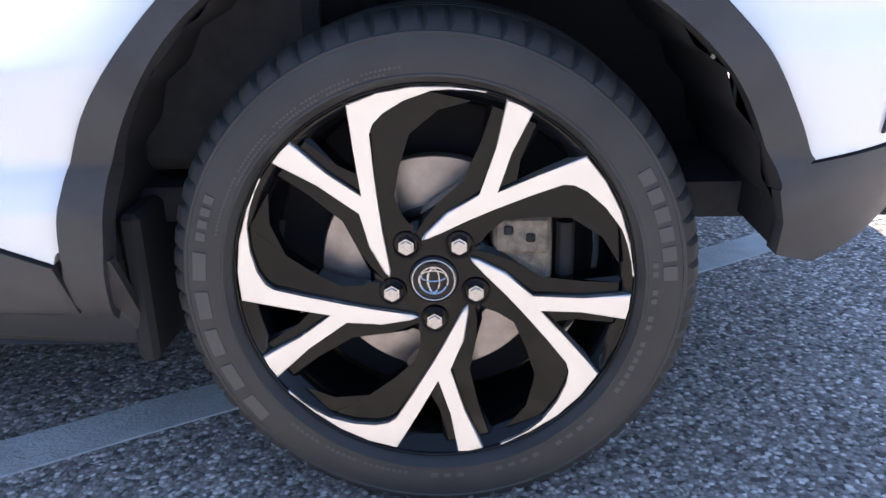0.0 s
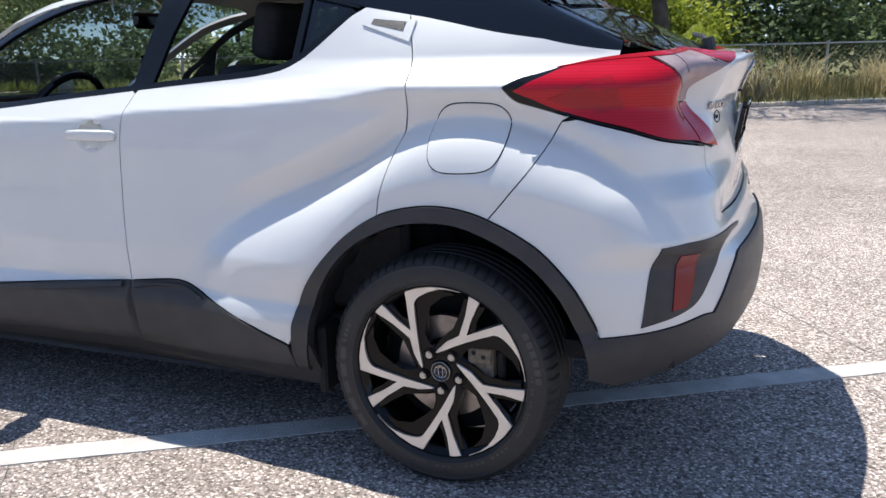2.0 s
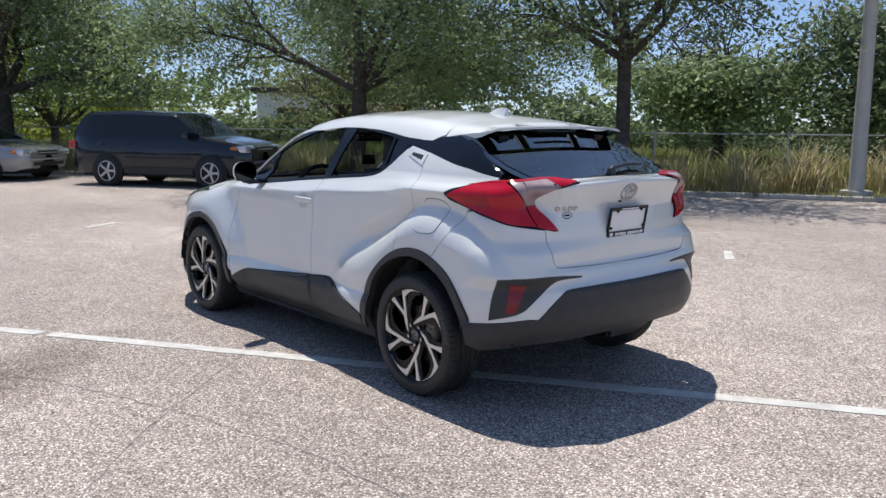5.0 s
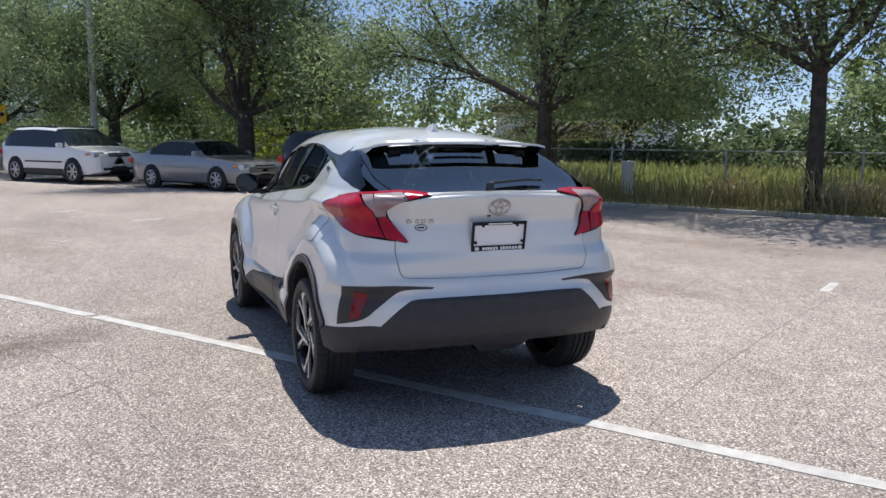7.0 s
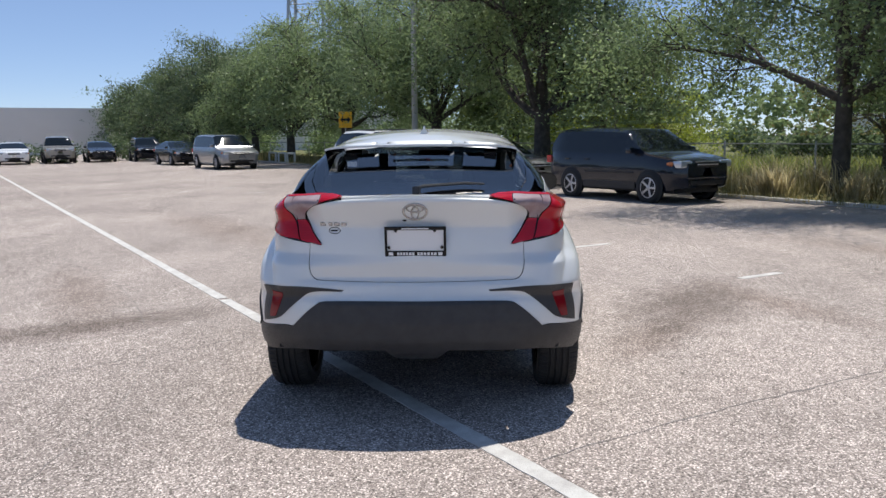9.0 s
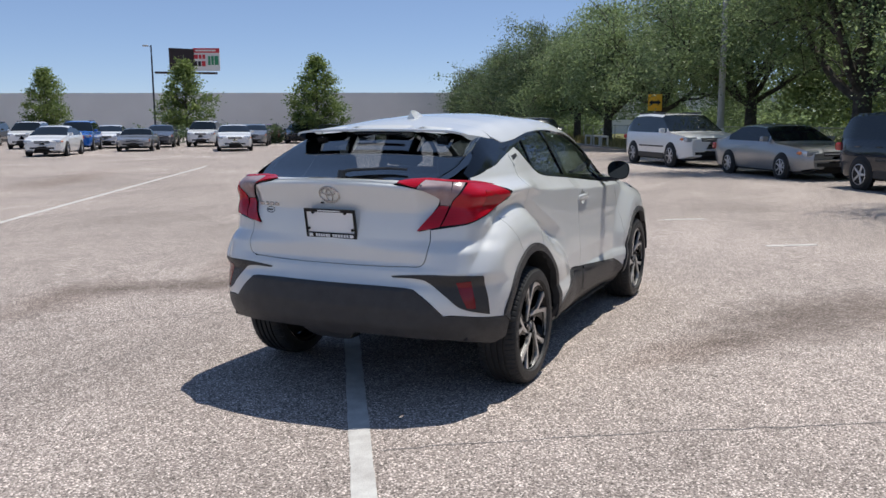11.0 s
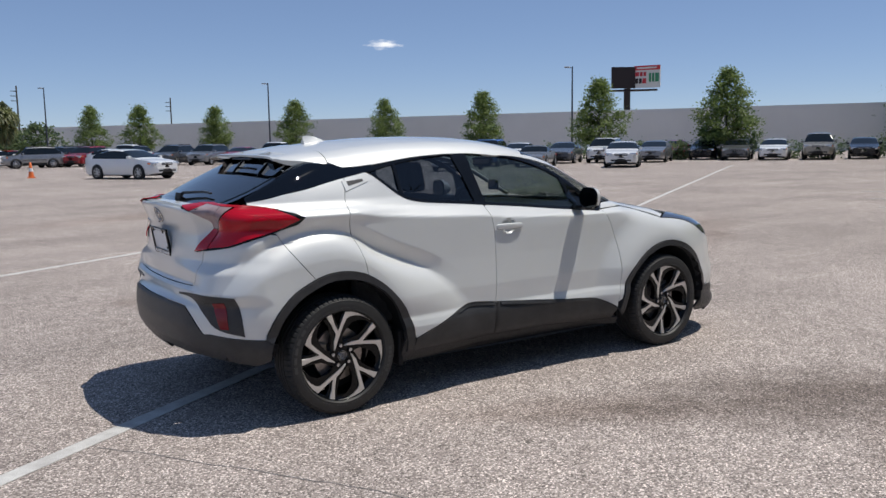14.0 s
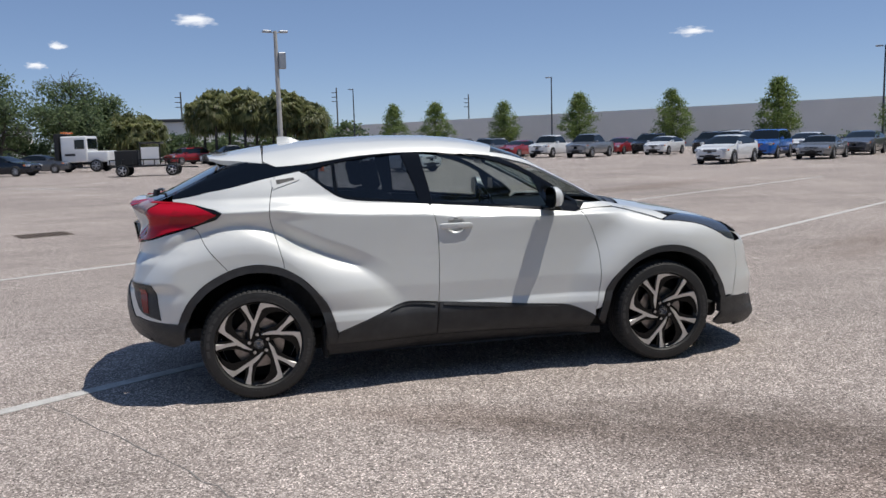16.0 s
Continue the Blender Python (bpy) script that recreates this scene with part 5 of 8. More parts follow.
for y in (0.36, -0.36):
    s = seat(1.20, y, 0.50, "front_seat", "dark cloth front seat")
    part("head_rest", box_bm((-0.05, y - 0.13, 0.0), (0.05, y + 0.13, 0.19), 0.045, Matrix.Translation((0.79, 0, 1.20)) @ pose(0, 0, 0, 0, -12, 0), 3), SEATCLOTH, s, "", True)
s = seat(0.42, 0.0, 1.24, "rear_bench", "dark cloth rear bench")
for y in (0.42, -0.42):
    part("head_rest", box_bm((-0.045, y - 0.13, 0.0), (0.045, y + 0.13, 0.15), 0.04, Matrix.Translation((0.02, 0, 1.15)) @ pose(0, 0, 0, 0, -12, 0), 3), SEATCLOTH, s, "", True)
ringpts = [Vector((1.80, 0.36, 0.99)) + pose(0, 0, 0, 0, -24, 0) @ Vector((0, 0.185 * math.cos(a), 0.185 * math.sin(a))) for a in np.linspace(0, 2 * math.pi, 33)]
wheel_ring = part("steering_wheel", tube_bm(ringpts, 0.016, 8), GLOSSBLACK, car, "black steering wheel", True)
part("wheel_hub", box_bm((-0.03, -0.075, -0.06), (0.03, 0.075, 0.06), 0.02, Matrix.Translation((1.82, 0.36, 0.985)) @ pose(0, 0, 0, 0, -24, 0)), SEATCLOTH, wheel_ring)
part("wheel_spoke", tube_bm([(1.80, 0.18, 0.99), (1.80, 0.54, 0.99)], 0.014, 6), SEATCLOTH, wheel_ring)
part("interior_mirror", box_bm((1.62, -0.12, 1.335), (1.65, 0.12, 1.40), 0.015), GLOSSBLACK, car, "interior mirror")
part("windscreen_sticker", box_bm((1.70, -0.10, 1.16), (1.705, 0.02, 1.23)), GLOSSBLACK, car)

# ---- wheels: outside towards -y in their own frame, hub at the origin ----
def polar(*pts):
    """Points (radius m, degrees) to the wheel's plane, as seen from outside."""
    return [(r * math.cos(radians(a)), r * math.sin(radians(a))) for r, a in pts]


def slab(name, loop, front, back, mat, parent, label="", bevel=0.0, smooth=False, dish=0.0):
    """An outline in the wheel's plane between two depths; front faces -y and swells outwards by dish at the rim."""
    bm = bmesh.new()
    swell = lambda x, z: -dish * (math.hypot(x, z) / 0.25) ** 2
    f = [bm.verts.new((x, front + swell(x, z), z)) for x, z in loop]
    b = [bm.verts.new((x, back, z)) for x, z in loop]
    top = bm.faces.new(f)
    bm.faces.new(b[::-1])
    n = len(loop)
    for i in range(n):
        bm.faces.new((f[i], b[i], b[(i + 1) % n], f[(i + 1) % n]))
    if bevel:
        bmesh.ops.bevel(bm, geom=list(top.edges), offset=bevel, segments=1, affect="EDGES")
    bmesh.ops.triangulate(bm, faces=[g for g in bm.faces if len(g.verts) > 4])
    return part(name, bm, mat, parent, label, smooth)


def build_wheel():
    w = new("wheel")
    # tyre: tread with four grooves and shoulder sipes cut by turns of the section
    half, R = 0.112, 0.339
    prof = [(0.2535, -0.0955), (0.2548, -0.1005), (0.2575, -0.1065), (0.2615, -0.1130), (0.2635, -0.1165), (0.266, -0.1165), (0.2675, -0.1155), (0.283, -0.1165), (0.300, -0.1150),
            (0.309, -0.1125), (0.3105, -0.1135), (0.3135, -0.1128), (0.315, -0.1105), (0.3225, -0.1065), (0.3295, -0.0985), (0.3340, -0.0890), (0.3365, -0.0740)]
    for c in (-0.052, -0.018, 0.018, 0.052):
        prof += [(R - 0.0008, c - 0.007), (R - 0.008, c - 0.0045), (R - 0.008, c + 0.0045), (R - 0.0008, c + 0.007)]
    prof += [(r, -h) for r, h in prof[:17][::-1]]
    segs, n = 336, len(prof)
    V, F, M = [], [], []
    for i in range(segs):
        a = 2 * math.pi * i / segs
        cut = i % 5 == 0
        for k, (r, h) in enumerate(prof):
            skew = 0.03 * (abs(h) - 0.05) * (1 if h > 0 else -1)
            if cut and (13 <= k <= 16 or n - 17 <= k <= n - 14):
                r -= 0.006
            b = a + skew * 6 * (1 if 13 <= k <= n - 14 else 0)
            V.append((r * math.cos(b), h, r * math.sin(b)))
    for i in range(segs):
        j = (i + 1) % segs
        for k in range(n - 1):
            F.append((i * n + k, j * n + k, j * n + k + 1, i * n + k + 1))
            M.append(1 if k < 12 or k > n - 14 else 0)
    tyre = mesh_object("tyre", V, F, [RUBBER, SIDEWALL], w, "black road tyre with raised sidewall lettering", True, M)
    tyre.data.set_sharp_from_angle(angle=radians(28))

    def letters(a0, a1, count, r0, r1, depth, fill, skip=()):
        bm = bmesh.new()
        step = (a1 - a0) / count
        for i in range(count):
            if i in skip:
                continue
            s, e = a0 + step * i, a0 + step * (i + fill)
            vs = []
            for r, a in ((r0, s), (r0, e), (r1, e), (r1, s)):
                for d in (0, depth):
                    vs.append(bm.verts.new((r * math.cos(radians(a)), -0.1160 - d, r * math.sin(radians(a)))))
            for q in ((0, 2, 4, 6), (1, 7, 5, 3), (0, 1, 3, 2), (2, 3, 5, 4), (4, 5, 7, 6), (6, 7, 1, 0)):
                bm.faces.new([vs[k] for k in q])
        return bm

    part("sidewall_letters", letters(2, 32, 6, 0.285, 0.302, 0.0012, 0.72), LETTER, tyre)
    part("sidewall_letters", letters(-32, 8, 16, 0.2725, 0.279, 0.0008, 0.6, (7, 10, 13)), LETTER, tyre)
    part("sidewall_letters", letters(155, 168, 4, 0.288, 0.300, 0.0010, 0.65), LETTER, tyre)
    part("sidewall_letters", letters(170, 222, 5, 0.285, 0.302, 0.0012, 0.7), LETTER, tyre)
    part("sidewall_letters", letters(96, 165, 60, 0.2745, 0.2772, 0.0006, 0.6, (9, 10, 23, 31, 32, 44)), LETTER, tyre)
    part("sidewall_letters", letters(100, 150, 44, 0.2690, 0.2715, 0.0006, 0.6, (5, 14, 15, 27)), LETTER, tyre)
    part("sidewall_letters", letters(225, 262, 22, 0.2725, 0.277, 0.0006, 0.6, (6, 13)), LETTER, tyre)
    part("sidewall_letters", letters(268, 320, 14, 0.2725, 0.279, 0.0006, 0.5, (3, 4, 9)), LETTER, tyre)

    # rim barrel with its outer lip
    V, F = lathe([(0.2515, -0.0985), (0.2535, -0.0990), (0.2545, -0.0965), (0.2490, -0.0935), (0.2370, -0.0840), (0.2285, -0.070), (0.2235, -0.03), (0.2215, 0.02), (0.2255, 0.085), (0.238, 0.098), (0.250, 0.10)], 120)
    mesh_object("rim_barrel", V, [f[::-1] for f in F], RIMBLACK, w, "gloss black rim barrel")
    V, F = lathe([(0.2512, -0.0970), (0.2522, -0.1012), (0.2538, -0.1018), (0.2548, -0.0990)], 140)
    mesh_object("rim_lip", V, F, RIMBLACK, w, "thin dark rim lip")
    # five spokes: black body with a machined Y-shaped face
    k = 1 / 1372.0
    face = polar((77 * k, 178.5), (90 * k, 171), (130 * k, 151), (177 * k, 134.8), (262 * k, 137.8), (345 * k, 140.8), (347 * k, 136), (345 * k, 131.8), (265 * k, 130.8), (194 * k, 127.2), (262 * k, 119.5), (345 * k, 113.4),
                 (347.5 * k, 104), (348 * k, 94), (348 * k, 84), (347.5 * k, 74), (343.5 * k, 73.5), (340 * k, 81), (335 * k, 89), (322 * k, 97), (308 * k, 104), (296 * k, 108), (283 * k, 110.2), (230 * k, 114), (170 * k, 121.5), (125 * k, 132), (91 * k, 148), (74 * k, 168))
    body = polar((60 * k, 205), (90 * k, 190), (118 * k, 172), (140 * k, 158), (186 * k, 142), (262 * k, 143), (334 * k, 145), (338 * k, 128), (262 * k, 127), (206 * k, 124), (262 * k, 116.5), (338 * k, 112), (343 * k, 90), (342 * k, 71),
                 (332 * k, 78), (310 * k, 88), (270 * k, 99), (215 * k, 107), (165 * k, 113), (130 * k, 118), (105 * k, 116), (92 * k, 104), (60 * k, 130))
    face = [(x * 0.9985, z * 0.9985) for x, z in shrunk(np.array(face), 0.0022)]
    for s in range(5):
        turn = radians(72 * s)
        rot = lambda loop: [(x * math.cos(turn) - z * math.sin(turn), x * math.sin(turn) + z * math.cos(turn)) for x, z in loop]
        spoke = slab("spoke", rot(body), -0.0795, -0.045, RIMBLACK, w, "gloss black alloy spoke", 0.007, dish=0.010)
        slab("spoke_face", rot(face), -0.0875, -0.070, MACHINED, spoke, "machined silver spoke face", 0.0015, dish=0.0128)
    hub = mesh_object("wheel_centre", *lathe([(0.001, -0.080), (0.066, -0.080), (0.078, -0.076), (0.084, -0.066), (0.086, -0.03), (0.086, 0.0)], 60), RIMBLACK, w, "gloss black wheel centre")
    for f in hub.data.polygons:
        f.flip()
    V, F = lathe([(0.001, -0.0865), (0.0285, -0.0865), (0.0315, -0.085), (0.0325, -0.078)], 48)
    cap = mesh_object("centre_cap", V, [f[::-1] for f in F], GLOSSBLACK, w, "black centre cap with a chrome ring")
    for r, wd in ((0.0275, 0.0018),):
        V, F = lathe([(r - wd / 2, -0.0863), (r - wd / 2, -0.0878), (r + wd / 2, -0.0878), (r + wd / 2, -0.0863)], 48)
        mesh_object("cap_ring", V, [f[::-1] for f in F], CHROME, cap)
    for rx, rz, cz in ((0.0185, 0.0185, 0.0), (0.0165, 0.0075, 0.006), (0.0075, 0.0170, 0.0)):
        pts = [(rx * math.cos(a), -0.0872, cz + rz * math.sin(a)) for a in np.linspace(0, 2 * math.pi, 37)]
        part("cap_oval", tube_bm(pts, 0.0014, 5), CHROME, cap)
    for s in range(5):
        a = radians(270 + 72 * s)
        c = (0.05715 * math.cos(a), 0.05715 * math.sin(a))
        V, F = lathe([(0.0105, -0.0795), (0.0165, -0.0805), (0.0185, -0.0835), (0.0165, -0.0835), (0.0135, -0.0700)], 24)
        mesh_object("nut_seat", [(x + c[0], y, z + c[1]) for x, y, z in V], F, RIMBLACK, w)
        bm = bmesh.new()
        bmesh.ops.create_cone(bm, cap_ends=True, segments=6, radius1=0.0122, radius2=0.0110, depth=0.026, matrix=pose(c[0], -0.079, c[1], 90))
        bmesh.ops.bevel(bm, geom=[e for e in bm.edges if all(v.co.y < -0.08 for v in e.verts)], offset=0.0025, segments=2, affect="EDGES")
        part("lug_nut", bm, CHROME, w, "chrome lug nut")
    # valve stem
    part("valve_stem", tube_bm(polar_tube((0.200, 188.5), -0.074, -0.094), 0.0045, 8), STEEL, w, "capped valve stem")
    # brake disc, hat and caliper inside
    V, F = lathe([(0.075, -0.028), (0.078, -0.036), (0.150, -0.036), (0.152, -0.033), (0.152, -0.018), (0.080, -0.018)], 72)
    disc = mesh_object("brake_disc", V, [f[::-1] for f in F], STEEL, w, "worn steel brake disc")
    disc.data.set_sharp_from_angle(angle=radians(30))
    V, F = lathe([(0.001, -0.050), (0.072, -0.050), (0.077, -0.044), (0.078, -0.030), (0.100, -0.026)], 48)
    mesh_object("disc_hat", V, [f[::-1] for f in F], UNDER, w, "dark hub")
    V, F = lathe([(0.001, 0.03), (0.135, 0.03), (0.16, 0.02), (0.218, 0.03)], 48)
    mesh_object("brake_shield", V, [f[::-1] for f in F], UNDER, w, "dark dust shield")
    return w


def polar_tube(pa, f, b):
    (x, z), = polar(pa)
    return [(x, b, z), (x * 1.03, (f + b) / 2, z * 1.03), (x * 1.05, f, z * 1.05)]


def caliper(parent, m):
    c = new("brake_caliper")
    c.parent = parent
    c.matrix_local = m
    tagged(c, "weathered tan brake caliper")
    part("caliper_body", box_bm((-0.045, -0.062, -0.055), (0.035, 0.012, 0.058), 0.014, None, 2), CAST, c)
    bm = box_bm((-0.040, -0.068, 0.008), (0.030, -0.058, 0.056), 0.004)
    part("caliper_bracket", bm, CAST, c)
    for x, z in ((-0.022, 0.040), (0.006, 0.030)):
        part("bracket_slot", box_bm((x - 0.006, -0.070, z - 0.006), (x + 0.006, -0.0675, z + 0.006), 0.002), UNDER, c)
    part("caliper_slider", tube_bm([(0.052, -0.045, -0.04), (0.052, -0.045, 0.045)], 0.012, 10), UNDER, c)
    part("caliper_piston", tube_bm([(-0.01, -0.02, -0.02), (-0.01, 0.05, -0.02)], 0.03, 14), CAST, c)


first_wheel = build_wheel()
wheels = [first_wheel]
# the outside of the wheel points to -y: right as built, left turned about z
places = [(pose(0, -0.783, 0.337, 0, 28, 0)), (pose(2.64, -0.775, 0.337, 0, 13, 0)), (pose(0, 0.783, 0.337, 0, 0, 180)), (pose(2.64, 0.775, 0.337, 0, 20, 180))]
first_wheel.parent = car
first_wheel.matrix_local = places[0]
for m in places[1:]:
    wheels.append(copy_thing(first_wheel, m))
for wh in wheels:
    tagged(wh, "five-spoke black and machined alloy wheel with a black tyre")
caliper(car, pose(-0.118, 0.79, 0.360, 0, 0, 180))
caliper(car, pose(-0.118, -0.79, 0.360, 0, 0, 0))
for y in (0.55, -0.55):
    part("suspension_strut", tube_bm([(0.05, y, 0.30), (0.12, y * 0.98, 0.72)], 0.035, 10), UNDER, car, "dark damper strut")
part("rear_axle", tube_bm([(0.0, -0.6, 0.33), (0.0, 0.6, 0.33)], 0.04, 10), UNDER, car, "dark rear axle beam")

# ---- trees, grass, hedges ----
def leaf_material(name, c1, c2, c3):
    m = principled(name, c1, 0.45, spec=0.35)
    t, b, link = wired(m)
    gm = t.nodes.new("ShaderNodeNewGeometry")
    r = ramp(t, gm.outputs["Random Per Island"], [(0.0, c1), (0.55, c2), (1.0, c3)])
    n = noise_node(t, 0.8, 3.0)
    sh = ramp(t, n.outputs["Fac"], [(0.36, (0.78, 0.82, 0.84)), (0.64, (1.2, 1.2, 1.05))])
    mx = t.nodes.new("ShaderNodeMix")
    mx.data_type, mx.blend_type = "RGBA", "MULTIPLY"
    mx.inputs[0].default_value = 1.0
    link(r.outputs[0], mx.inputs[6])
    link(sh.outputs[0], mx.inputs[7])
    link(mx.outputs[2], b.inputs["Base Color"])
    tr = t.nodes.new("ShaderNodeBsdfTranslucent")
    link(mx.outputs[2], tr.inputs[0])
    ms = t.nodes.new("ShaderNodeMixShader")
    ms.inputs[0].default_value = 0.52
    link(b.outputs[0], ms.inputs[1])
    link(tr.outputs[0], ms.inputs[2])
    link(ms.outputs[0], t.nodes["Material Output"].inputs[0])
    return m


OAKLEAF = leaf_material("live_oak_leaves", (0.165, 0.218, 0.108), (0.228, 0.294, 0.145), (0.305, 0.380, 0.190))
# dark foliage, and also the shaded tone painted on the far live oaks
DARKLEAF = leaf_material("dark_and_shaded_leaves", (0.095, 0.135, 0.070), (0.142, 0.19, 0.098), (0.205, 0.255, 0.13))
YOUNGLEAF = leaf_material("young_tree_leaves", (0.125, 0.175, 0.055), (0.19, 0.25, 0.08), (0.275, 0.335, 0.12))
LIMELEAF = leaf_material("sunlit_lime_leaves", (0.20, 0.25, 0.035), (0.32, 0.37, 0.055), (0.42, 0.45, 0.10))
DRYLEAF = leaf_material("rusty_brown_leaves", (0.150, 0.130, 0.060), (0.235, 0.215, 0.095), (0.16, 0.182, 0.07))
GRASSLEAF = leaf_material("tall_verge_grass", (0.16, 0.155, 0.055), (0.32, 0.27, 0.13), (0.48, 0.40, 0.23))
TURFLEAF = leaf_material("green_field_grass", (0.20, 0.24, 0.065), (0.32, 0.34, 0.11), (0.45, 0.44, 0.19))
MOSSLEAF = leaf_material("hanging_grey_moss", (0.13, 0.13, 0.09), (0.18, 0.175, 0.12), (0.24, 0.23, 0.17))
BARK = varied("grey_brown_bark", (0.050, 0.043, 0.037), (0.105, 0.092, 0.080), 5, 0.95, 1.0, 22)


def leaves_mesh(name, centres, size, mat, parent, rng, label="", droop=0.3, narrow=0.55, kind="stuff", facing=None):
    """Small folded leaves at the given centres, each a bent pair of facets, turned towards their facing where given."""
    n = len(centres)
    a = rng.normal(size=(n, 3))
    a[:, 2] = a[:, 2] * 0.6 - droop
    a /= np.linalg.norm(a, axis=1)[:, None]
    if facing is None:
        b = np.cross(a, rng.normal(size=(n, 3)))
    else:
        b = np.cross(a, facing + rng.normal(size=(n, 3)) * 0.45)
    b /= np.linalg.norm(b, axis=1)[:, None] + 1e-9
    c = np.cross(a, b)
    s = size * rng.uniform(0.6, 1.35, size=(n, 1))
    w = s * narrow
    tip, base = centres + a * s * 0.5, centres - a * s * 0.5
    l, r = centres + b * w * 0.5 + c * w * 0.18, centres - b * w * 0.5 + c * w * 0.18
    V = np.stack([base, l, tip, r], 1).reshape(-1, 3)
    me = bpy.data.meshes.new(name)
    me.vertices.add(4 * n)
    me.vertices.foreach_set("co", V.astype(np.float32).ravel())
    me.loops.add(6 * n)
    i = np.arange(n)[:, None] * 4
    me.loops.foreach_set("vertex_index", (i + np.array([[0, 1, 2, 0, 2, 3]])).astype(np.int32).ravel())
    me.polygons.add(2 * n)
    me.polygons.foreach_set("loop_start", np.arange(0, 6 * n, 3, dtype=np.int32))
    me.update(calc_edges=True)
    me.materials.append(mat)
    ob = new(name, me)
    if parent is not None:
        ob.parent = parent
    if kind:
        ob["kind"] = kind
    if label:
        tagged(ob, label)
    return ob


def tree(place, height, spread, trunk_r, seed, leaf, leaf_size, count, label, clear=2.2, fork=2.4, lean=(0, 0), flat=0.75, limbs=6, name="oak_tree", clump=0.55, moss=0, droop=0.3, low=0.0):
    """A tapered trunk that forks into limbs and twigs, with leaves in clumps about the twig ends."""
    rng = np.random.default_rng(seed)
    tr = thing(name, label, "tree", Matrix.Translation(place), "")
    bm = bmesh.new()
    pts = [Vector((0, 0, -0.1)), Vector((0.02, 0.0, 0.18)), Vector((lean[0] * 0.4, lean[1] * 0.4, fork * 0.55)), Vector((lean[0], lean[1], fork))]
    tube_bm([Vector((0, 0, -0.15)), Vector((0.0, 0, 0.25))], trunk_r * 1.45, 10, bm, 0.75)
    tube_bm(pts, trunk_r * 1.1, 10, bm, 0.72)
    tips = []

    def grow(p, d, length, r, level):
        steps = 4
        line = [p]
        q, dd = p.copy(), d.copy()
        for k in range(steps):
            dd = (dd + Vector(rng.normal(0, 0.16, 3)) + Vector((0, 0, 0.05 - 0.03 * level))).normalized()
            q = q + dd * length / steps
            line.append(q.copy())
        tube_bm(line, r, 8 if level == 0 else 5, bm, 0.55)
        if level >= 3:
            tips.append((line[-1], length))
            tips.append(((line[1] + line[2]) / 2, length))
            return
        if level >= 1:
            tips.append((line[2] + Vector(rng.normal(0, 0.25, 3)), length))
        kids = 3
        for k in range(kids):
            at = line[2 + (k % 3)]
            side = Vector(rng.normal(0, 1, 3))
            side.z = side.z * 0.5 + 0.12
            side = (side - dd * side.dot(dd)).normalized()
            nd = (dd * 0.75 + side * rng.uniform(0.55, 0.95)).normalized()
            grow(at, nd, length * rng.uniform(0.55, 0.78), r * 0.52, level + 1)
        grow(line[-1], dd, length * 0.6, r * 0.5, level + 1)

    for k in range(limbs):
        ang = 2 * math.pi * (k + rng.uniform(-0.25, 0.25)) / limbs
        rise = rng.uniform(0.35, 1.1)
        start = Vector((lean[0], lean[1], fork)) * rng.uniform(0.82, 1.0)
        d = Vector((math.cos(ang), math.sin(ang), rise)).normalized()
        grow(start, d, spread * rng.uniform(0.40, 0.55), trunk_r * rng.uniform(0.38, 0.6), 0)
    grow(Vector((lean[0], lean[1], fork)), Vector((lean[0] * 0.1, lean[1] * 0.1, 1)), (height - fork) * 0.55, trunk_r * 0.7, 0)
    part("trunk", bm, BARK, tr, "grey-brown forked trunk", True)
    T = np.array([tuple(p) for p, _ in tips])
    # squeeze the twig ends into the crown's envelope
    top = height - 0.3
    T[:, 2] = np.clip(T[:, 2], clear + low * rng.uniform(0, 1, len(T)), None)
    over = T[:, 2] > top
    T[over, 2] = top - rng.uniform(0, 1.2, over.sum())
    rad = np.hypot(T[:, 0], T[:, 1])
    lim = spread * (1.0 - 0.35 * np.clip((T[:, 2] - clear) / (top - clear), 0, 1) ** 2)
    k = np.where(rad > lim, lim / (rad + 1e-6), 1.0)
    T[:, 0] *= k
    T[:, 1] *= k
    extra = T[rng.integers(0, len(T), len(T) // 3)] + rng.normal(0, clump * 1.4, (len(T) // 3, 3))
    extra[:, 2] = np.clip(extra[:, 2], clear, top)
    T = np.concatenate([T, extra])
    if len(T) > 560:
        T = T[rng.permutation(len(T))[:560]]
    # layered pads of leaves, dense at the rim of each pad and open between the pads
    size = rng.uniform(0.55, 1.35, len(T)) * clump
    per = size ** 2 / (size ** 2).sum() * count
    K = np.repeat(np.arange(len(T)), np.maximum(3, per.astype(int)))
    D = rng.normal(0, 1, (len(K), 3)) * np.array([1.0, 1.0, flat * 0.62])
    D[:, 2] -= 0.16 * (D[:, 0] ** 2 + D[:, 1] ** 2)
    C = T[K] + D * size[K][:, None]
    C[:, 2] = np.maximum(C[:, 2], clear * 0.8)
    out = T[K] - np.array([0, 0, clear + (top - clear) * 0.35])
    out /= np.linalg.norm(out, axis=1)[:, None] + 1e-6
    F = D / (np.linalg.norm(D, axis=1)[:, None] + 1e-6) * 0.6 + out * 0.5 + np.array([0, 0, 0.75])
    leaves_mesh("crown", C, leaf_size, leaf, tr, rng, "", droop, facing=F)
    if moss:
        hang = T[(T[:, 2] < clear + (top - clear) * 0.55)]
        hang = hang[rng.integers(0, len(hang), moss)]
        strands = []
        for h in hang:
            l = rng.uniform(0.5, 1.4)
            for s in np.arange(0, l, 0.07):
                strands.append(h + np.array([rng.normal(0, 0.05), rng.normal(0, 0.05), -s]))
        leaves_mesh("moss", np.array(strands), 0.14, MOSSLEAF, tr, rng, "hanging grey moss strands", 2.0, 0.25)
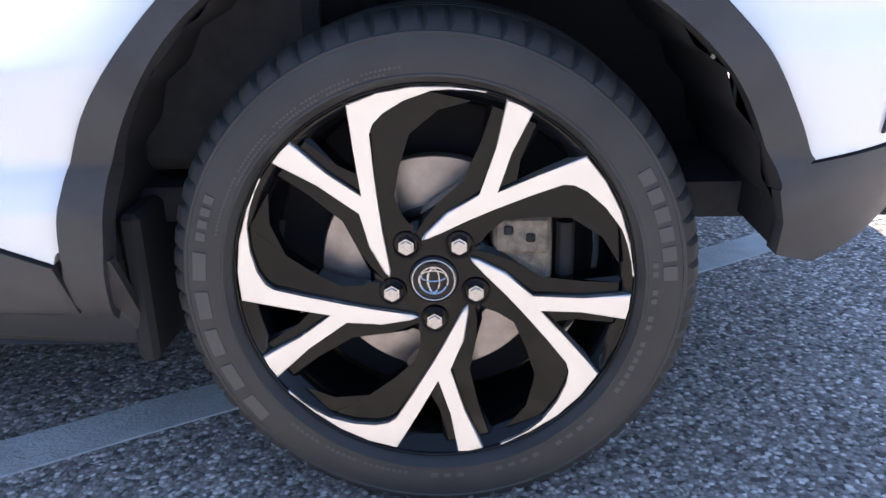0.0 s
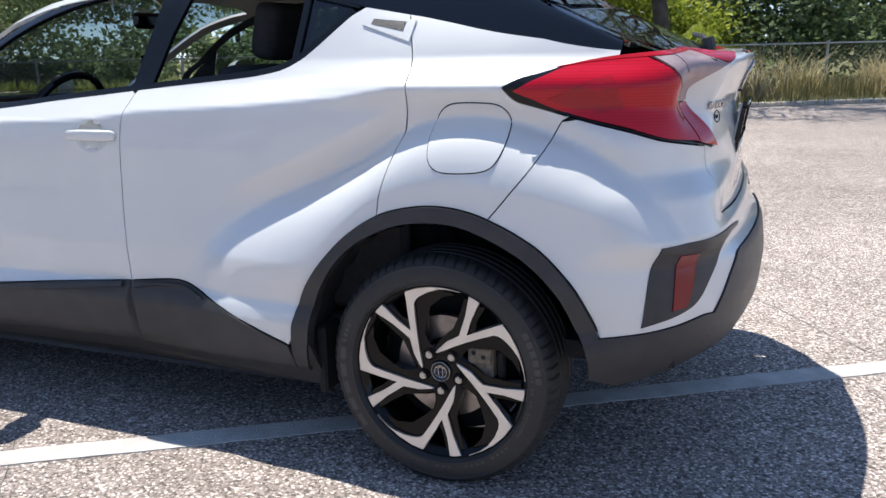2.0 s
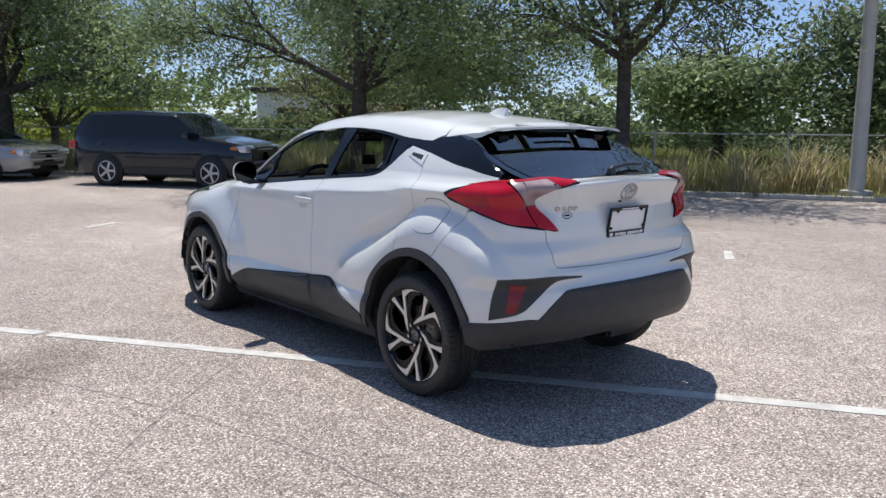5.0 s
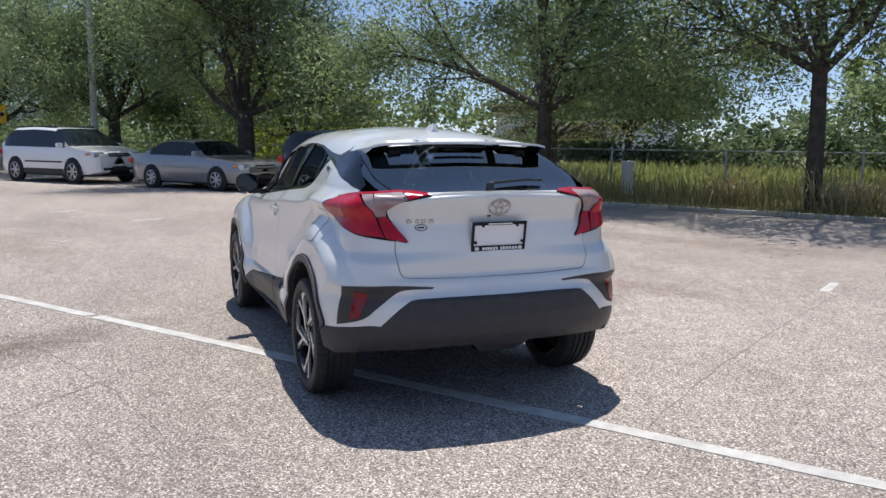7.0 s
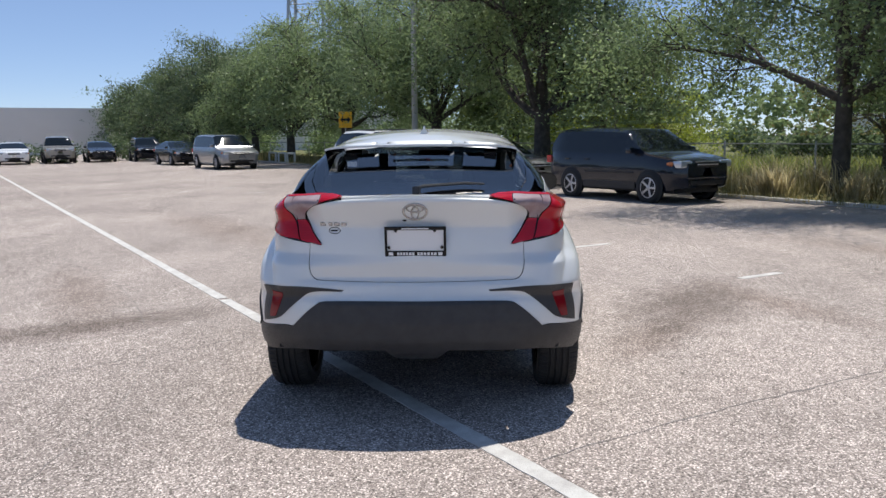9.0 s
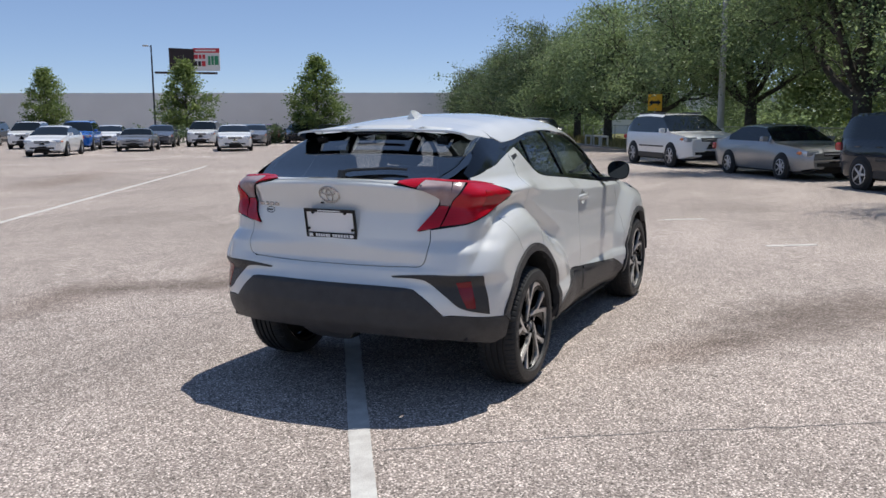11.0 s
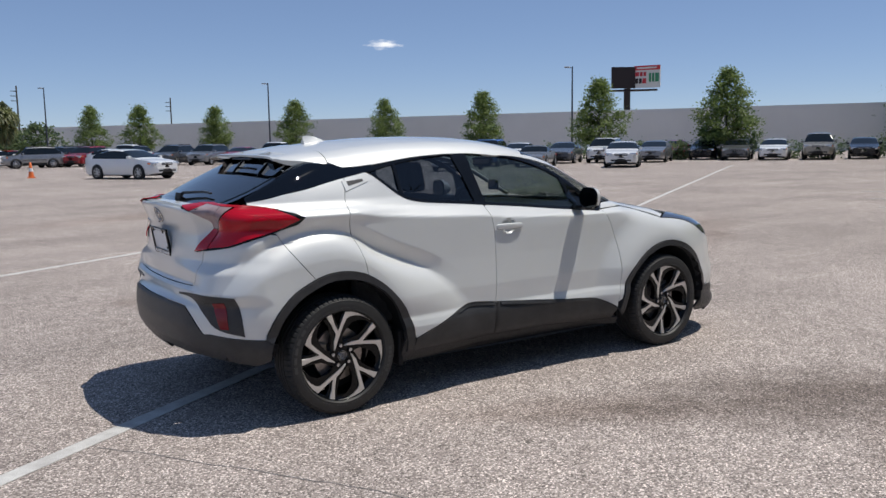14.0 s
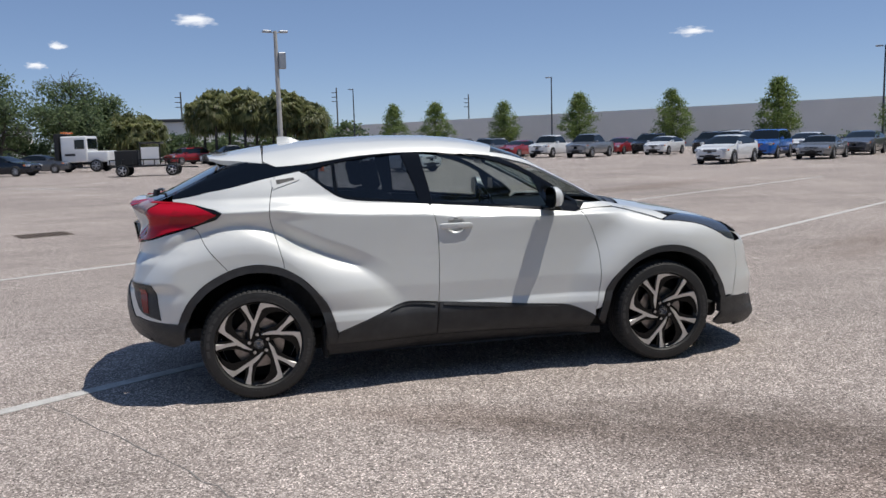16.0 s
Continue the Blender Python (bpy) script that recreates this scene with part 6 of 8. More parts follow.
    return tr


OAKLABEL = "broad live oak with a grey forked trunk by the fence"
tree(verge(5.25, 2.2, 0.05), 9.5, 6.4, 0.215, 11, OAKLEAF, 0.10, 90000, OAKLABEL, 2.5, 2.5, (-0.25, 0.1), moss=110)
tree(Vector((8.3, -11.75, 0.05)), 10.0, 5.2, 0.18, 5, DARKLEAF, 0.11, 24000, "dark-leaved shade tree with a straight trunk on the verge", 3.5, 3.3, (0.05, 0.0), limbs=7)
tree(verge(-9.75, 2.2, 0.05), 9.5, 5.5, 0.19, 21, DARKLEAF, 0.10, 17000, "dark-leaved shade tree with a leaning trunk on the verge", 3.0, 3.0, (0.3, 0.2))
tree(verge(17.3, 2.2, 0.05), 9.8, 6.8, 0.33, 31, OAKLEAF, 0.11, 100000, "broad live oak hung with grey moss by the fence", 2.3, 2.4, (0.2, 0.0), moss=160)
tree(verge(27.0, 3.0, 0.05), 9.4, 6.0, 0.28, 41, OAKLEAF, 0.12, 80000, OAKLABEL, 1.8, 2.4)
tree(verge(36.5, 2.2, 0.05), 9.4, 6.2, 0.28, 51, OAKLEAF, 0.13, 72000, OAKLABEL, 1.8, 2.2)
tree(verge(44.6, 1.6, 0.05), 8.9, 6.4, 0.30, 61, OAKLEAF, 0.145, 64000, "spreading live oak at the lot corner", 2.0, 1.9, limbs=7)
# the same oaks farther off: their deeper shade is put into darker leaf colour
tree(verge(53.0, 1.6, 0.05), 8.8, 6.2, 0.30, 71, DARKLEAF, 0.165, 52000, OAKLABEL, 2.0, 2.2)
tree(verge(62.0, 1.6, 0.05), 9.0, 6.2, 0.30, 81, DARKLEAF, 0.18, 44000, OAKLABEL, 1.8, 2.2)
tree(verge(72.0, 1.0, 0.05), 9.0, 6.4, 0.30, 91, DARKLEAF, 0.20, 32000, OAKLABEL, 1.6, 2.2)
tree(verge(83.0, 0.5, 0.05), 8.4, 6.2, 0.30, 101, DARKLEAF, 0.22, 26000, OAKLABEL, 1.5, 2.2)
tree(verge(94.0, 0.0, 0.05), 7.6, 5.6, 0.28, 111, DARKLEAF, 0.26, 17000, OAKLABEL, 1.4, 2.0)
tree(verge(22.5, 9.5, 0.02), 7.0, 4.2, 0.2, 121, LIMELEAF, 0.20, 9000, "sunlit lime-green bushy tree behind the fence", 0.8, 1.2)
tree(verge(15.2, 6.0, 0.02), 2.9, 1.9, 0.08, 125, LIMELEAF, 0.10, 9000, "sunlit lime-green bush behind the fence", 0.3, 0.6, name="lime_bush")
tree(verge(10.0, 11.0, 0.02), 6.2, 3.6, 0.16, 131, DRYLEAF, 0.14, 4200, "half-bare tree with rusty leaves behind the fence", 1.8, 1.6)
tree(verge(31.0, 10.0, 0.02), 8.6, 5.0, 0.22, 141, OAKLEAF, 0.22, 14000, "live oak behind the fence", 1.6, 2.0)
tree(verge(13.0, 24.0, 0.02), 5.4, 5.2, 0.22, 151, OAKLEAF, 0.26, 12000, "live oak far behind the fence", 1.6, 2.0)
tree(verge(-3.5, 11.5, 0.02), 3.6, 4.0, 0.2, 161, OAKLEAF, 0.20, 15000, "dense oak behind the fence", 0.9, 1.8)
tree(verge(-9.0, 11.0, 0.02), 5.0, 4.6, 0.2, 171, DARKLEAF, 0.20, 15000, "dense dark tree behind the fence", 0.9, 1.8)
tree(verge(-15.0, 10.5, 0.02), 6.3, 4.6, 0.2, 181, OAKLEAF, 0.22, 14000, "dense oak behind the fence", 0.9, 1.8)
tree(verge(-22.0, 9.5, 0.02), 6.3, 5.0, 0.2, 191, DARKLEAF, 0.24, 14000, "dense dark tree behind the fence", 0.9, 1.8)
tree(verge(-31.0, 8.0, 0.02), 8.0, 5.4, 0.2, 201, OAKLEAF, 0.26, 12000, "dense oak behind the fence", 0.9, 1.8)

# young trees in front of the long wall
YOUNG = ((49.0, 34.0, 7.3), (49.5, 47.5, 7.6), (50.0, 65.0, 7.6), (49.0, 83.5, 7.8), (40.0, 90.0, 7.8), (35.0, 104.5, 7.8), (26.0, 108.0, 8.0), (21.0, 113.0, 8.0), (11.5, 121.0, 8.2))


def young_tree(place, h, seed, spread):
    """A straight young tree: a thin trunk, whorls of short limbs and a full pyramid of leaf clumps."""
    rng = np.random.default_rng(seed)
    tr = thing("young_tree", "young pyramid-shaped tree in front of the long wall", "tree", Matrix.Translation(place))
    bm = bmesh.new()
    tube_bm([Vector((0, 0, -0.1)), Vector((0.03, 0, h * 0.5)), Vector((0, 0.02, h * 0.93))], 0.10, 8, bm, 0.25)
    lo = 1.25
    C, N = [], []
    for k in range(190):
        f = rng.uniform(0, 1) ** 1.25
        z = lo + (h - lo) * f
        r = spread * (np.interp(f, [0, 0.12, 0.3, 0.6, 0.85, 1.0], [0.62, 0.95, 1.0, 0.74, 0.38, 0.08]) * rng.uniform(0.7, 1.2))
        a = rng.uniform(0, 2 * math.pi)
        reach = math.sqrt(rng.uniform(0.05, 1.0))
        end = Vector((math.cos(a) * r * reach, math.sin(a) * r * reach, z))
        if k % 3 == 0:
            tube_bm([Vector((0, 0, max(1.0, z - r * 0.55))), (end + Vector((0, 0, max(1.0, z - r * 0.55)))) / 2 + Vector((0, 0, 0.05)), end], 0.028, 4, bm, 0.4)
        n = int(rng.uniform(30, 62))
        D = rng.normal(0, 1, (n, 3))
        C.append(np.array(end) + D * np.array([0.27, 0.27, 0.20]))
        N.append(D * 0.4 + np.array([end.x, end.y, 0]) / (spread * 0.8) + np.array([0, 0, 0.7]))
    part("trunk", bm, BARK, tr, "thin straight trunk", True)
    leaves_mesh("crown", np.concatenate(C), 0.22, YOUNGLEAF, tr, rng, "", 0.3, facing=np.concatenate(N))


for k, (x, y, h) in enumerate(YOUNG):
    young_tree(Vector((x, y, 0)), h * 0.86, 300 + k, 2.4 + 0.2 * math.sin(k * 2.3))


def hedge(name, a, b, height, depth, mat, size, count, seed, label, base=0.0, rough=0.5):
    rng = np.random.default_rng(seed)
    a, b = np.array(a, float), np.array(b, float)
    n = np.array([-(b - a)[1], (b - a)[0]])
    n /= np.linalg.norm(n)
    L = np.linalg.norm(b - a)
    lumps = (int(L / 0.9) + 4) * (3 if height > 2.5 else 1)
    cs = np.stack([rng.uniform(0, 1, lumps * 3), rng.uniform(-0.5, 0.5, lumps * 3), rng.uniform(0.1, 1, lumps * 3)], 1)
    hh = height * (1 - rough * 0.5 + rough * 0.5 * np.sin(cs[:, 0] * L * 0.7 + seed) * np.sin(cs[:, 0] * L * 0.23 + 1.7))
    P = np.stack([a[0] + (b - a)[0] * cs[:, 0] + n[0] * cs[:, 1] * depth, a[1] + (b - a)[1] * cs[:, 0] + n[1] * cs[:, 1] * depth, base + cs[:, 2] * hh], 1)
    C = np.repeat(P, count // len(P) + 1, 0)[:count]
    C = C + rng.normal(0, 1, C.shape) * np.array([0.38, 0.38, 0.26]) * min(1.0, height / 1.6)
    C[:, 2] = np.abs(C[:, 2])
    ob = leaves_mesh(name, C, size, mat, None, rng, "", 0.2)
    return tagged(ob, label, "hedge", kind="stuff")


def v2(along, out):
    p = verge(along, out)
    return (p.x, p.y)


hedge("shrub_belt", v2(-10, 20), v2(30, 26), 2.1, 2.6, DARKLEAF, 0.27, 30000, 1, "belt of dark shrubs behind the fenced field")
hedge("shrub_belt", v2(24, 14), v2(70, 12), 3.0, 3.0, OAKLEAF, 0.26, 22000, 2, "belt of shrubs behind the fence")
hedge("shrub_belt", v2(-40, 8.5), v2(-6.5, 8.5), 3.6, 3.0, DARKLEAF, 0.19, 28000, 3, "dense dark shrubs behind the fence")
hedge("shrub_belt", v2(-13.6, 7.0), v2(-9.6, 7.0), 4.0, 1.8, LIMELEAF, 0.16, 12000, 4, "sunlit lime-green shrubs behind the fence")
hedge("clipped_hedge", (38, 46), (60, 22), 1.3, 1.2, DARKLEAF, 0.22, 9000, 5, "low dark hedge behind the parked cars", rough=0.1)
hedge("woodland_belt", v2(-60, 62), v2(40, 70), 5.0, 8.0, DARKLEAF, 0.62, 17000, 11, "dark woodland far behind the fenced field", rough=0.4)
hedge("woodland_belt", v2(30, 44), v2(150, 30), 7.0, 8.0, OAKLEAF, 0.62, 16000, 12, "dark woodland far behind the oaks", rough=0.4)
hedge("shrub_belt", v2(70, 8), v2(110, 6), 3.0, 3.0, OAKLEAF, 0.30, 12000, 6, "belt of shrubs behind the fence")


def grass(name, count, region, heights, width, mat, seed, label, clumps=260, bend=0.5):
    """Blades in tufts: each a bent, tapering strip of two facets."""
    rng = np.random.default_rng(seed)
    a0, a1, o0, o1 = region
    tuft = np.stack([rng.uniform(a0, a1, clumps), rng.uniform(o0, o1, clumps)], 1)
    size = rng.uniform(0.5, 1.0, clumps)
    pick = rng.integers(0, clumps, count)
    ao = tuft[pick] + rng.normal(0, 0.22, (count, 2))
    ao[:, 1] = np.clip(ao[:, 1], o0, o1)
    base = np.array([EDGE0.x, EDGE0.y]) + ao[:, :1] * np.array([ALONG.x, ALONG.y]) + ao[:, 1:] * np.array([OUTWARD.x, OUTWARD.y])
    h = rng.uniform(*heights, count) * size[pick]
    ang = rng.uniform(0, 2 * math.pi, count)
    d = np.stack([np.cos(ang), np.sin(ang)], 1)
    sd = np.stack([-d[:, 1], d[:, 0]], 1) * width * 0.5
    lean = h * rng.uniform(0.05, bend, count)
    z0 = np.full(count, 0.04)
    p0 = np.concatenate([base - sd, z0[:, None]], 1)
    p1 = np.concatenate([base + sd, z0[:, None]], 1)
    mid = base + d * lean[:, None] * 0.35
    p2 = np.concatenate([mid + sd * 0.8, (z0 + h * 0.6)[:, None]], 1)
    p3 = np.concatenate([mid - sd * 0.8, (z0 + h * 0.6)[:, None]], 1)
    p4 = np.concatenate([base + d * lean[:, None], (z0 + h * 0.97)[:, None]], 1)
    V = np.stack([p0, p1, p2, p3, p4], 1).reshape(-1, 3)
    i = np.arange(count)[:, None] * 5
    idx = (i + np.array([[0, 1, 2, 0, 2, 3, 3, 2, 4]])).astype(np.int32)
    me = bpy.data.meshes.new(name)
    me.vertices.add(5 * count)
    me.vertices.foreach_set("co", V.astype(np.float32).ravel())
    me.loops.add(9 * count)
    me.loops.foreach_set("vertex_index", idx.ravel())
    me.polygons.add(3 * count)
    me.polygons.foreach_set("loop_start", np.arange(0, 9 * count, 3, dtype=np.int32))
    me.update(calc_edges=True)
    me.materials.append(mat)
    return tagged(new(name, me), label, "grass", kind="stuff")


STRAWLEAF = leaf_material("dry_straw_grass", (0.34, 0.27, 0.14), (0.50, 0.42, 0.26), (0.62, 0.54, 0.38))
grass("tall_grass", 6500, (-26, 18, 1.0, 4.2), (0.25, 0.95), 0.016, GRASSLEAF, 1, "tall tan and green verge grass", 230)
grass("straw_clumps", 7500, (-26, 21, 0.6, 2.6), (0.6, 1.35), 0.026, STRAWLEAF, 5, "arching dry straw-coloured grass clumps", 70, 1.5)
grass("kerb_grass", 9000, (-26, 40, -0.12, 0.5), (0.06, 0.24), 0.014, GRASSLEAF, 6, "short dry grass growing over the kerb", 1300, 0.9)
grass("tall_grass", 16000, (-26, 24, 0.25, 7.0), (0.15, 0.5), 0.014, GRASSLEAF, 2, "rough verge grass along the kerb", 900)
grass("field_grass", 22000, (-8, 40, 4.5, 20), (0.25, 0.7), 0.05, TURFLEAF, 3, "green grass of the fenced field", 1500)
grass("tall_grass", 9000, (16, 60, 0.3, 4.0), (0.2, 0.7), 0.03, GRASSLEAF, 4, "rough verge grass along the kerb", 700)


def palm(place, height, seed, label, fronds=26, spread=1.6, name="palm_tree", mat=None):
    rng = np.random.default_rng(seed)
    p = thing(name, label, "palm", Matrix.Translation(place))
    if height > 1.0:
        part("trunk", tube_bm([(0, 0, -0.1), (0.05, 0, height * 0.5), (0.1, 0.03, height)], 0.15, 10, None, 0.85), BARK, p, "grey palm trunk", True)
    V, F = [], []
    top = Vector((0.1, 0.03, height))
    for k in range(fronds):
        a = rng.uniform(0, 2 * math.pi)
        e = math.asin(rng.uniform(-0.92, 1.0))
        out = Vector((math.cos(a) * math.cos(e), math.sin(a) * math.cos(e), math.sin(e)))
        c = top + out * spread * rng.uniform(0.42, 0.68) - Vector((0, 0, 0.12 * spread))
        side = out.cross(Vector((0, 0, 1)))
        side = Matrix.Rotation(rng.uniform(-1.1, 1.1), 3, out) @ (side.normalized() if side.length > 0.05 else Vector((1, 0, 0)))
        up = side.cross(out)
        for j in range(11):
            f = (j / 10 - 0.5) * 2.9
            d = (out * math.cos(f) + side * math.sin(f)).normalized()
            l = spread * rng.uniform(0.40, 0.60)
            w = (side * math.cos(f) - out * math.sin(f)) * 0.045 * spread
            b0 = len(V)
            bend = c + d * l * 0.62
            tip = c + d * l * 0.9 - Vector((0, 0, 0.38 * l))
            V += [tuple(c), tuple(bend + w + up * 0.03), tuple(tip), tuple(bend - w)]
            F.append((b0, b0 + 1, b0 + 2, b0 + 3))
    mesh_object("fronds", V, F, mat or YOUNGLEAF, p, "fan-shaped fronds", False)["kind"] = "stuff"
    return p


PALM = "fan palm with a shaggy round crown at the far side"
PALMLEAF = leaf_material("fan_palm_fronds", (0.15, 0.17, 0.075), (0.23, 0.245, 0.115), (0.32, 0.31, 0.17))
for k, (x, y, h) in enumerate(((-11.8, 83.4, 3.6), (-9.8, 85.0, 3.4), (-4.1, 84.5, 5.2), (-2.9, 83.0, 5.9), (-1.6, 85.5, 5.4), (0.0, 83.5, 6.0), (1.2, 84.5, 5.3), (2.9, 84.0, 5.0), (4.1, 83.0, 5.7), (5.4, 85.0, 5.2), (6.6, 84.0, 4.4))):
    palm(Vector((x, y, 0)), h, 40 + k, PALM, 120, 2.25, mat=PALMLEAF)
palm(verge(-11.6, 5.6, 0.03), 0.7, 60, "low bright fan palm behind the fence", 34, 1.5, mat=LIMELEAF)
palm(verge(-10.2, 6.4, 0.03), 1.2, 61, "low bright fan palm behind the fence", 34, 1.5, mat=LIMELEAF)
palm(verge(2.0, 28.0, 0.03), 5.0, 62, "tall palm behind the shrub belt", 24, 1.8)
for k, (x, y, h, s) in enumerate(((-22, 78, 9.0, 6.5), (-16, 82, 8.6, 5.5), (-29, 80, 9.0, 6.5), (-13.2, 84, 7.2, 3.2), (-38, 78, 8.0, 6.0))):
    tree(Vector((x, y, 0)), h, s, 0.3, 500 + k, DARKLEAF, 0.30, 17000, "large dark oak at the far side of the lot", 1.2, 2.0)
hedge("shrub_belt", (-14, 98), (16, 104), 4.4, 3.0, DARKLEAF, 0.45, 12000, 7, "far shrubs beyond the parked cars")
hedge("shrub_belt", (-60, 92), (-12, 98), 3.6, 3.0, DARKLEAF, 0.42, 7000, 8, "far shrubs beyond the parked cars")

# ---- fence, poles, signs, wall, far buildings ----
GALV = varied("galvanised_steel", (0.42, 0.43, 0.44), (0.34, 0.35, 0.36), 8, 0.45, metal=0.7)
POLEGREY = varied("weathered_concrete_pole", (0.40, 0.39, 0.36), (0.47, 0.46, 0.43), 3, 0.8, 0.2, 50)
DARKPOLE = principled("dark_painted_pole", (0.05, 0.055, 0.07), 0.5)
WALLGREY = varied("painted_wall_panels", (0.66, 0.64, 0.60), (0.74, 0.72, 0.68), 0.12, 0.85, 0.1, 20)
WALLCAP = principled("dark_metal_coping", (0.045, 0.045, 0.05), 0.6)
SIGNYELLOW = principled("yellow_sign_face", (0.75, 0.42, 0.02), 0.5)
SIGNBLACK = principled("black_sign_print", (0.01, 0.01, 0.01), 0.5)
STUCCO = varied("pale_stucco", (0.70, 0.69, 0.66), (0.76, 0.75, 0.73), 0.4, 0.85)
DARKWIN = principled("dark_window_pane", (0.03, 0.04, 0.05), 0.1, 0, 0.5)
BBRED = principled("billboard_red", (0.55, 0.04, 0.05), 0.6)
BBWHITE = principled("billboard_white", (0.70, 0.68, 0.64), 0.6)
BBGREEN = principled("billboard_green", (0.05, 0.25, 0.12), 0.6)
BBBACK = principled("billboard_dark_back", (0.035, 0.025, 0.025), 0.8)

fence = thing("chain_link_fence", "chain-link fence with a steel top rail along the verge", "fence")
FOUT, FH = 3.5, 1.22
post_bm = tube_bm([(0, 0, 0), (0, 0, FH + 0.04)], 0.03, 8)
post_first = part("fence_post", post_bm, GALV, fence)
for i in range(-14, 33):
    ob = post_first if i == -14 else new("fence_post", post_first.data)
    ob.parent = fence
    ob.matrix_local = Matrix.Translation(verge(i * 3.05 + 0.85, FOUT, 0.03))
for i in range(-14, 32):
    a, b = verge(i * 3.05 + 0.85, FOUT, FH), verge((i + 1) * 3.05 + 0.85, FOUT, FH)
    part("top_rail", tube_bm([a, b], 0.022, 6), GALV, fence)
# the wire mesh as crossed wires, coarser far off
V, F = [], []
def wire(p, q, r):
    d = (q - p).normalized()
    s = d.cross(OUTWARD).normalized() * r
    o2 = OUTWARD * r
    b0 = len(V)
    V.extend([tuple(p + s), tuple(p - s * 0.5 + o2), tuple(p - s * 0.5 - o2), tuple(q + s), tuple(q - s * 0.5 + o2), tuple(q - s * 0.5 - o2)])
    F.extend([(b0, b0 + 1, b0 + 4, b0 + 3), (b0 + 1, b0 + 2, b0 + 5, b0 + 4), (b0 + 2, b0, b0 + 3, b0 + 5)])
a = -26.0
while a < 40:
    wire(verge(a, FOUT, 0.06), verge(a + FH, FOUT, FH), 0.0022)
    wire(verge(a, FOUT, FH), verge(a + FH, FOUT, 0.06), 0.0022)
    a += 0.14
ob = mesh_object("wire_mesh", V, F, GALV, fence, "diamond wire mesh", False)
ob["kind"] = "stuff"


def light_pole(place, height, label, mat, heads=2, box=False, r=0.11, turn=0.0):
    p = thing("street_lamp", label, "lamp post", Matrix.Translation(place) @ Matrix.Rotation(turn, 4, "Z"))
    part("pole", tube_bm([(0, 0, 0), (0, 0, height)], r, 12, None, 0.6), mat, p, "", True)
    part("base", tube_bm([(0, 0, 0), (0, 0, 0.12)], r * 2.0, 12), CONCRETE, p)
    for k in range(heads):
        s = 1 if k == 0 else -1
        arm = part("arm", tube_bm([(0, 0, height - 0.15), (s * 0.27, 0, height - 0.05)], 0.03, 6), mat, p)
        part("lamp_head", box_bm((min(s * 0.22, s * 0.72), -0.16, height - 0.10), (max(s * 0.22, s * 0.72), 0.16, height + 0.02), 0.03), GALV, p, "flat lamp head")
    if box:
        part("control_box", box_bm((0.10, -0.22, height - 2.1), (0.5, 0.22, height - 1.2), 0.03), GALV, p, "grey box on the pole")
    return p


light_pole(Vector((2.0, 43.0, 0)), 8.0, "tall grey lot light with twin heads and a box", POLEGREY, 2, True, 0.17, 0.2)
light_pole(verge(-6.4, 0.55, 0.05), 9.0, "round pale concrete light pole on the verge", POLEGREY, 2, False, 0.15)
light_pole(verge(24.3, 0.55, 0.05), 9.0, "round pale concrete light pole on the verge", POLEGREY, 2, False, 0.145)
for x, y, h in ((50.5, 52.0, 8.2), (33.0, 81.0, 8.2), (13.5, 99.0, 8.4)):
    light_pole(Vector((x, y, 0)), h, "slender dark lot light in front of the wall", DARKPOLE, 1, False, 0.10, 2.2)
for x, y, h in ((-10, 140, 11), (17.0, 150, 12), (45, 160, 11), (-6, 100, 6.5)):
    p = thing("utility_pole", "far wooden utility pole with crossarms", "pole", Matrix.Translation((x, y, 0)))
    part("pole", tube_bm([(0, 0, 0), (0, 0, h)], 0.16, 8, None, 0.7), BARK, p)
    for z in (0.9, 1.7, 2.5):
        part("crossarm", box_bm((-0.95, -0.06, h - z - 0.06), (0.12, 0.06, h - z + 0.06)), BARK, p)

# arrow sign
s = thing("arrow_sign", "yellow square sign with a black double-headed arrow", "road sign", Matrix.Translation(verge(31.9, 0.4, 0.05)) @ Matrix.Rotation(radians(12), 4, "Z"))
part("sign_post", tube_bm([(0, 0, 0), (0, 0, 2.75)], 0.03, 8), GALV, s)
part("sign_face", box_bm((-0.045, -0.33, 1.95), (-0.03, 0.33, 2.75), 0.004), SIGNYELLOW, s)
arrow = [(-0.27, 2.35), (-0.12, 2.50), (-0.12, 2.41), (0.12, 2.41), (0.12, 2.50), (0.27, 2.35), (0.12, 2.20), (0.12, 2.29), (-0.12, 2.29), (-0.12, 2.20)]
part("arrow", prism_bm(arrow, -0.012, None, 0, "yz"), SIGNBLACK, s, "black double-headed arrow", False, Matrix.Translation((-0.045, 0, 0)))
# low pale barriers by the corner oak
for a in (40.6, 42.4, 44.4):
    b = thing("low_barrier", "low pale tubular barrier at the lot edge", "barrier", Matrix.Translation(verge(a, 0.3, 0.0)) @ Matrix.Rotation(EDGE_TURN, 4, "Z"))
    part("barrier_rail", tube_bm([(-0.75, 0, 0.62), (0.75, 0, 0.62)], 0.06, 8), STUCCO, b)
    for x in (-0.7, 0.7):
        part("barrier_post", tube_bm([(x, 0, 0), (x, 0, 0.62)], 0.06, 8), STUCCO, b)
# utility cabinet by the fence
b = thing("utility_box", "small pale utility marker box by the fence", "utility box", Matrix.Translation(verge(3.2, 3.0, 0.04)))
part("box_body", box_bm((-0.13, -0.10, 0), (0.13, 0.10, 0.85), 0.01), STUCCO, b)
part("box_lid", box_bm((-0.15, -0.12, 0.85), (0.15, 0.12, 0.90), 0.01), STUCCO, b)

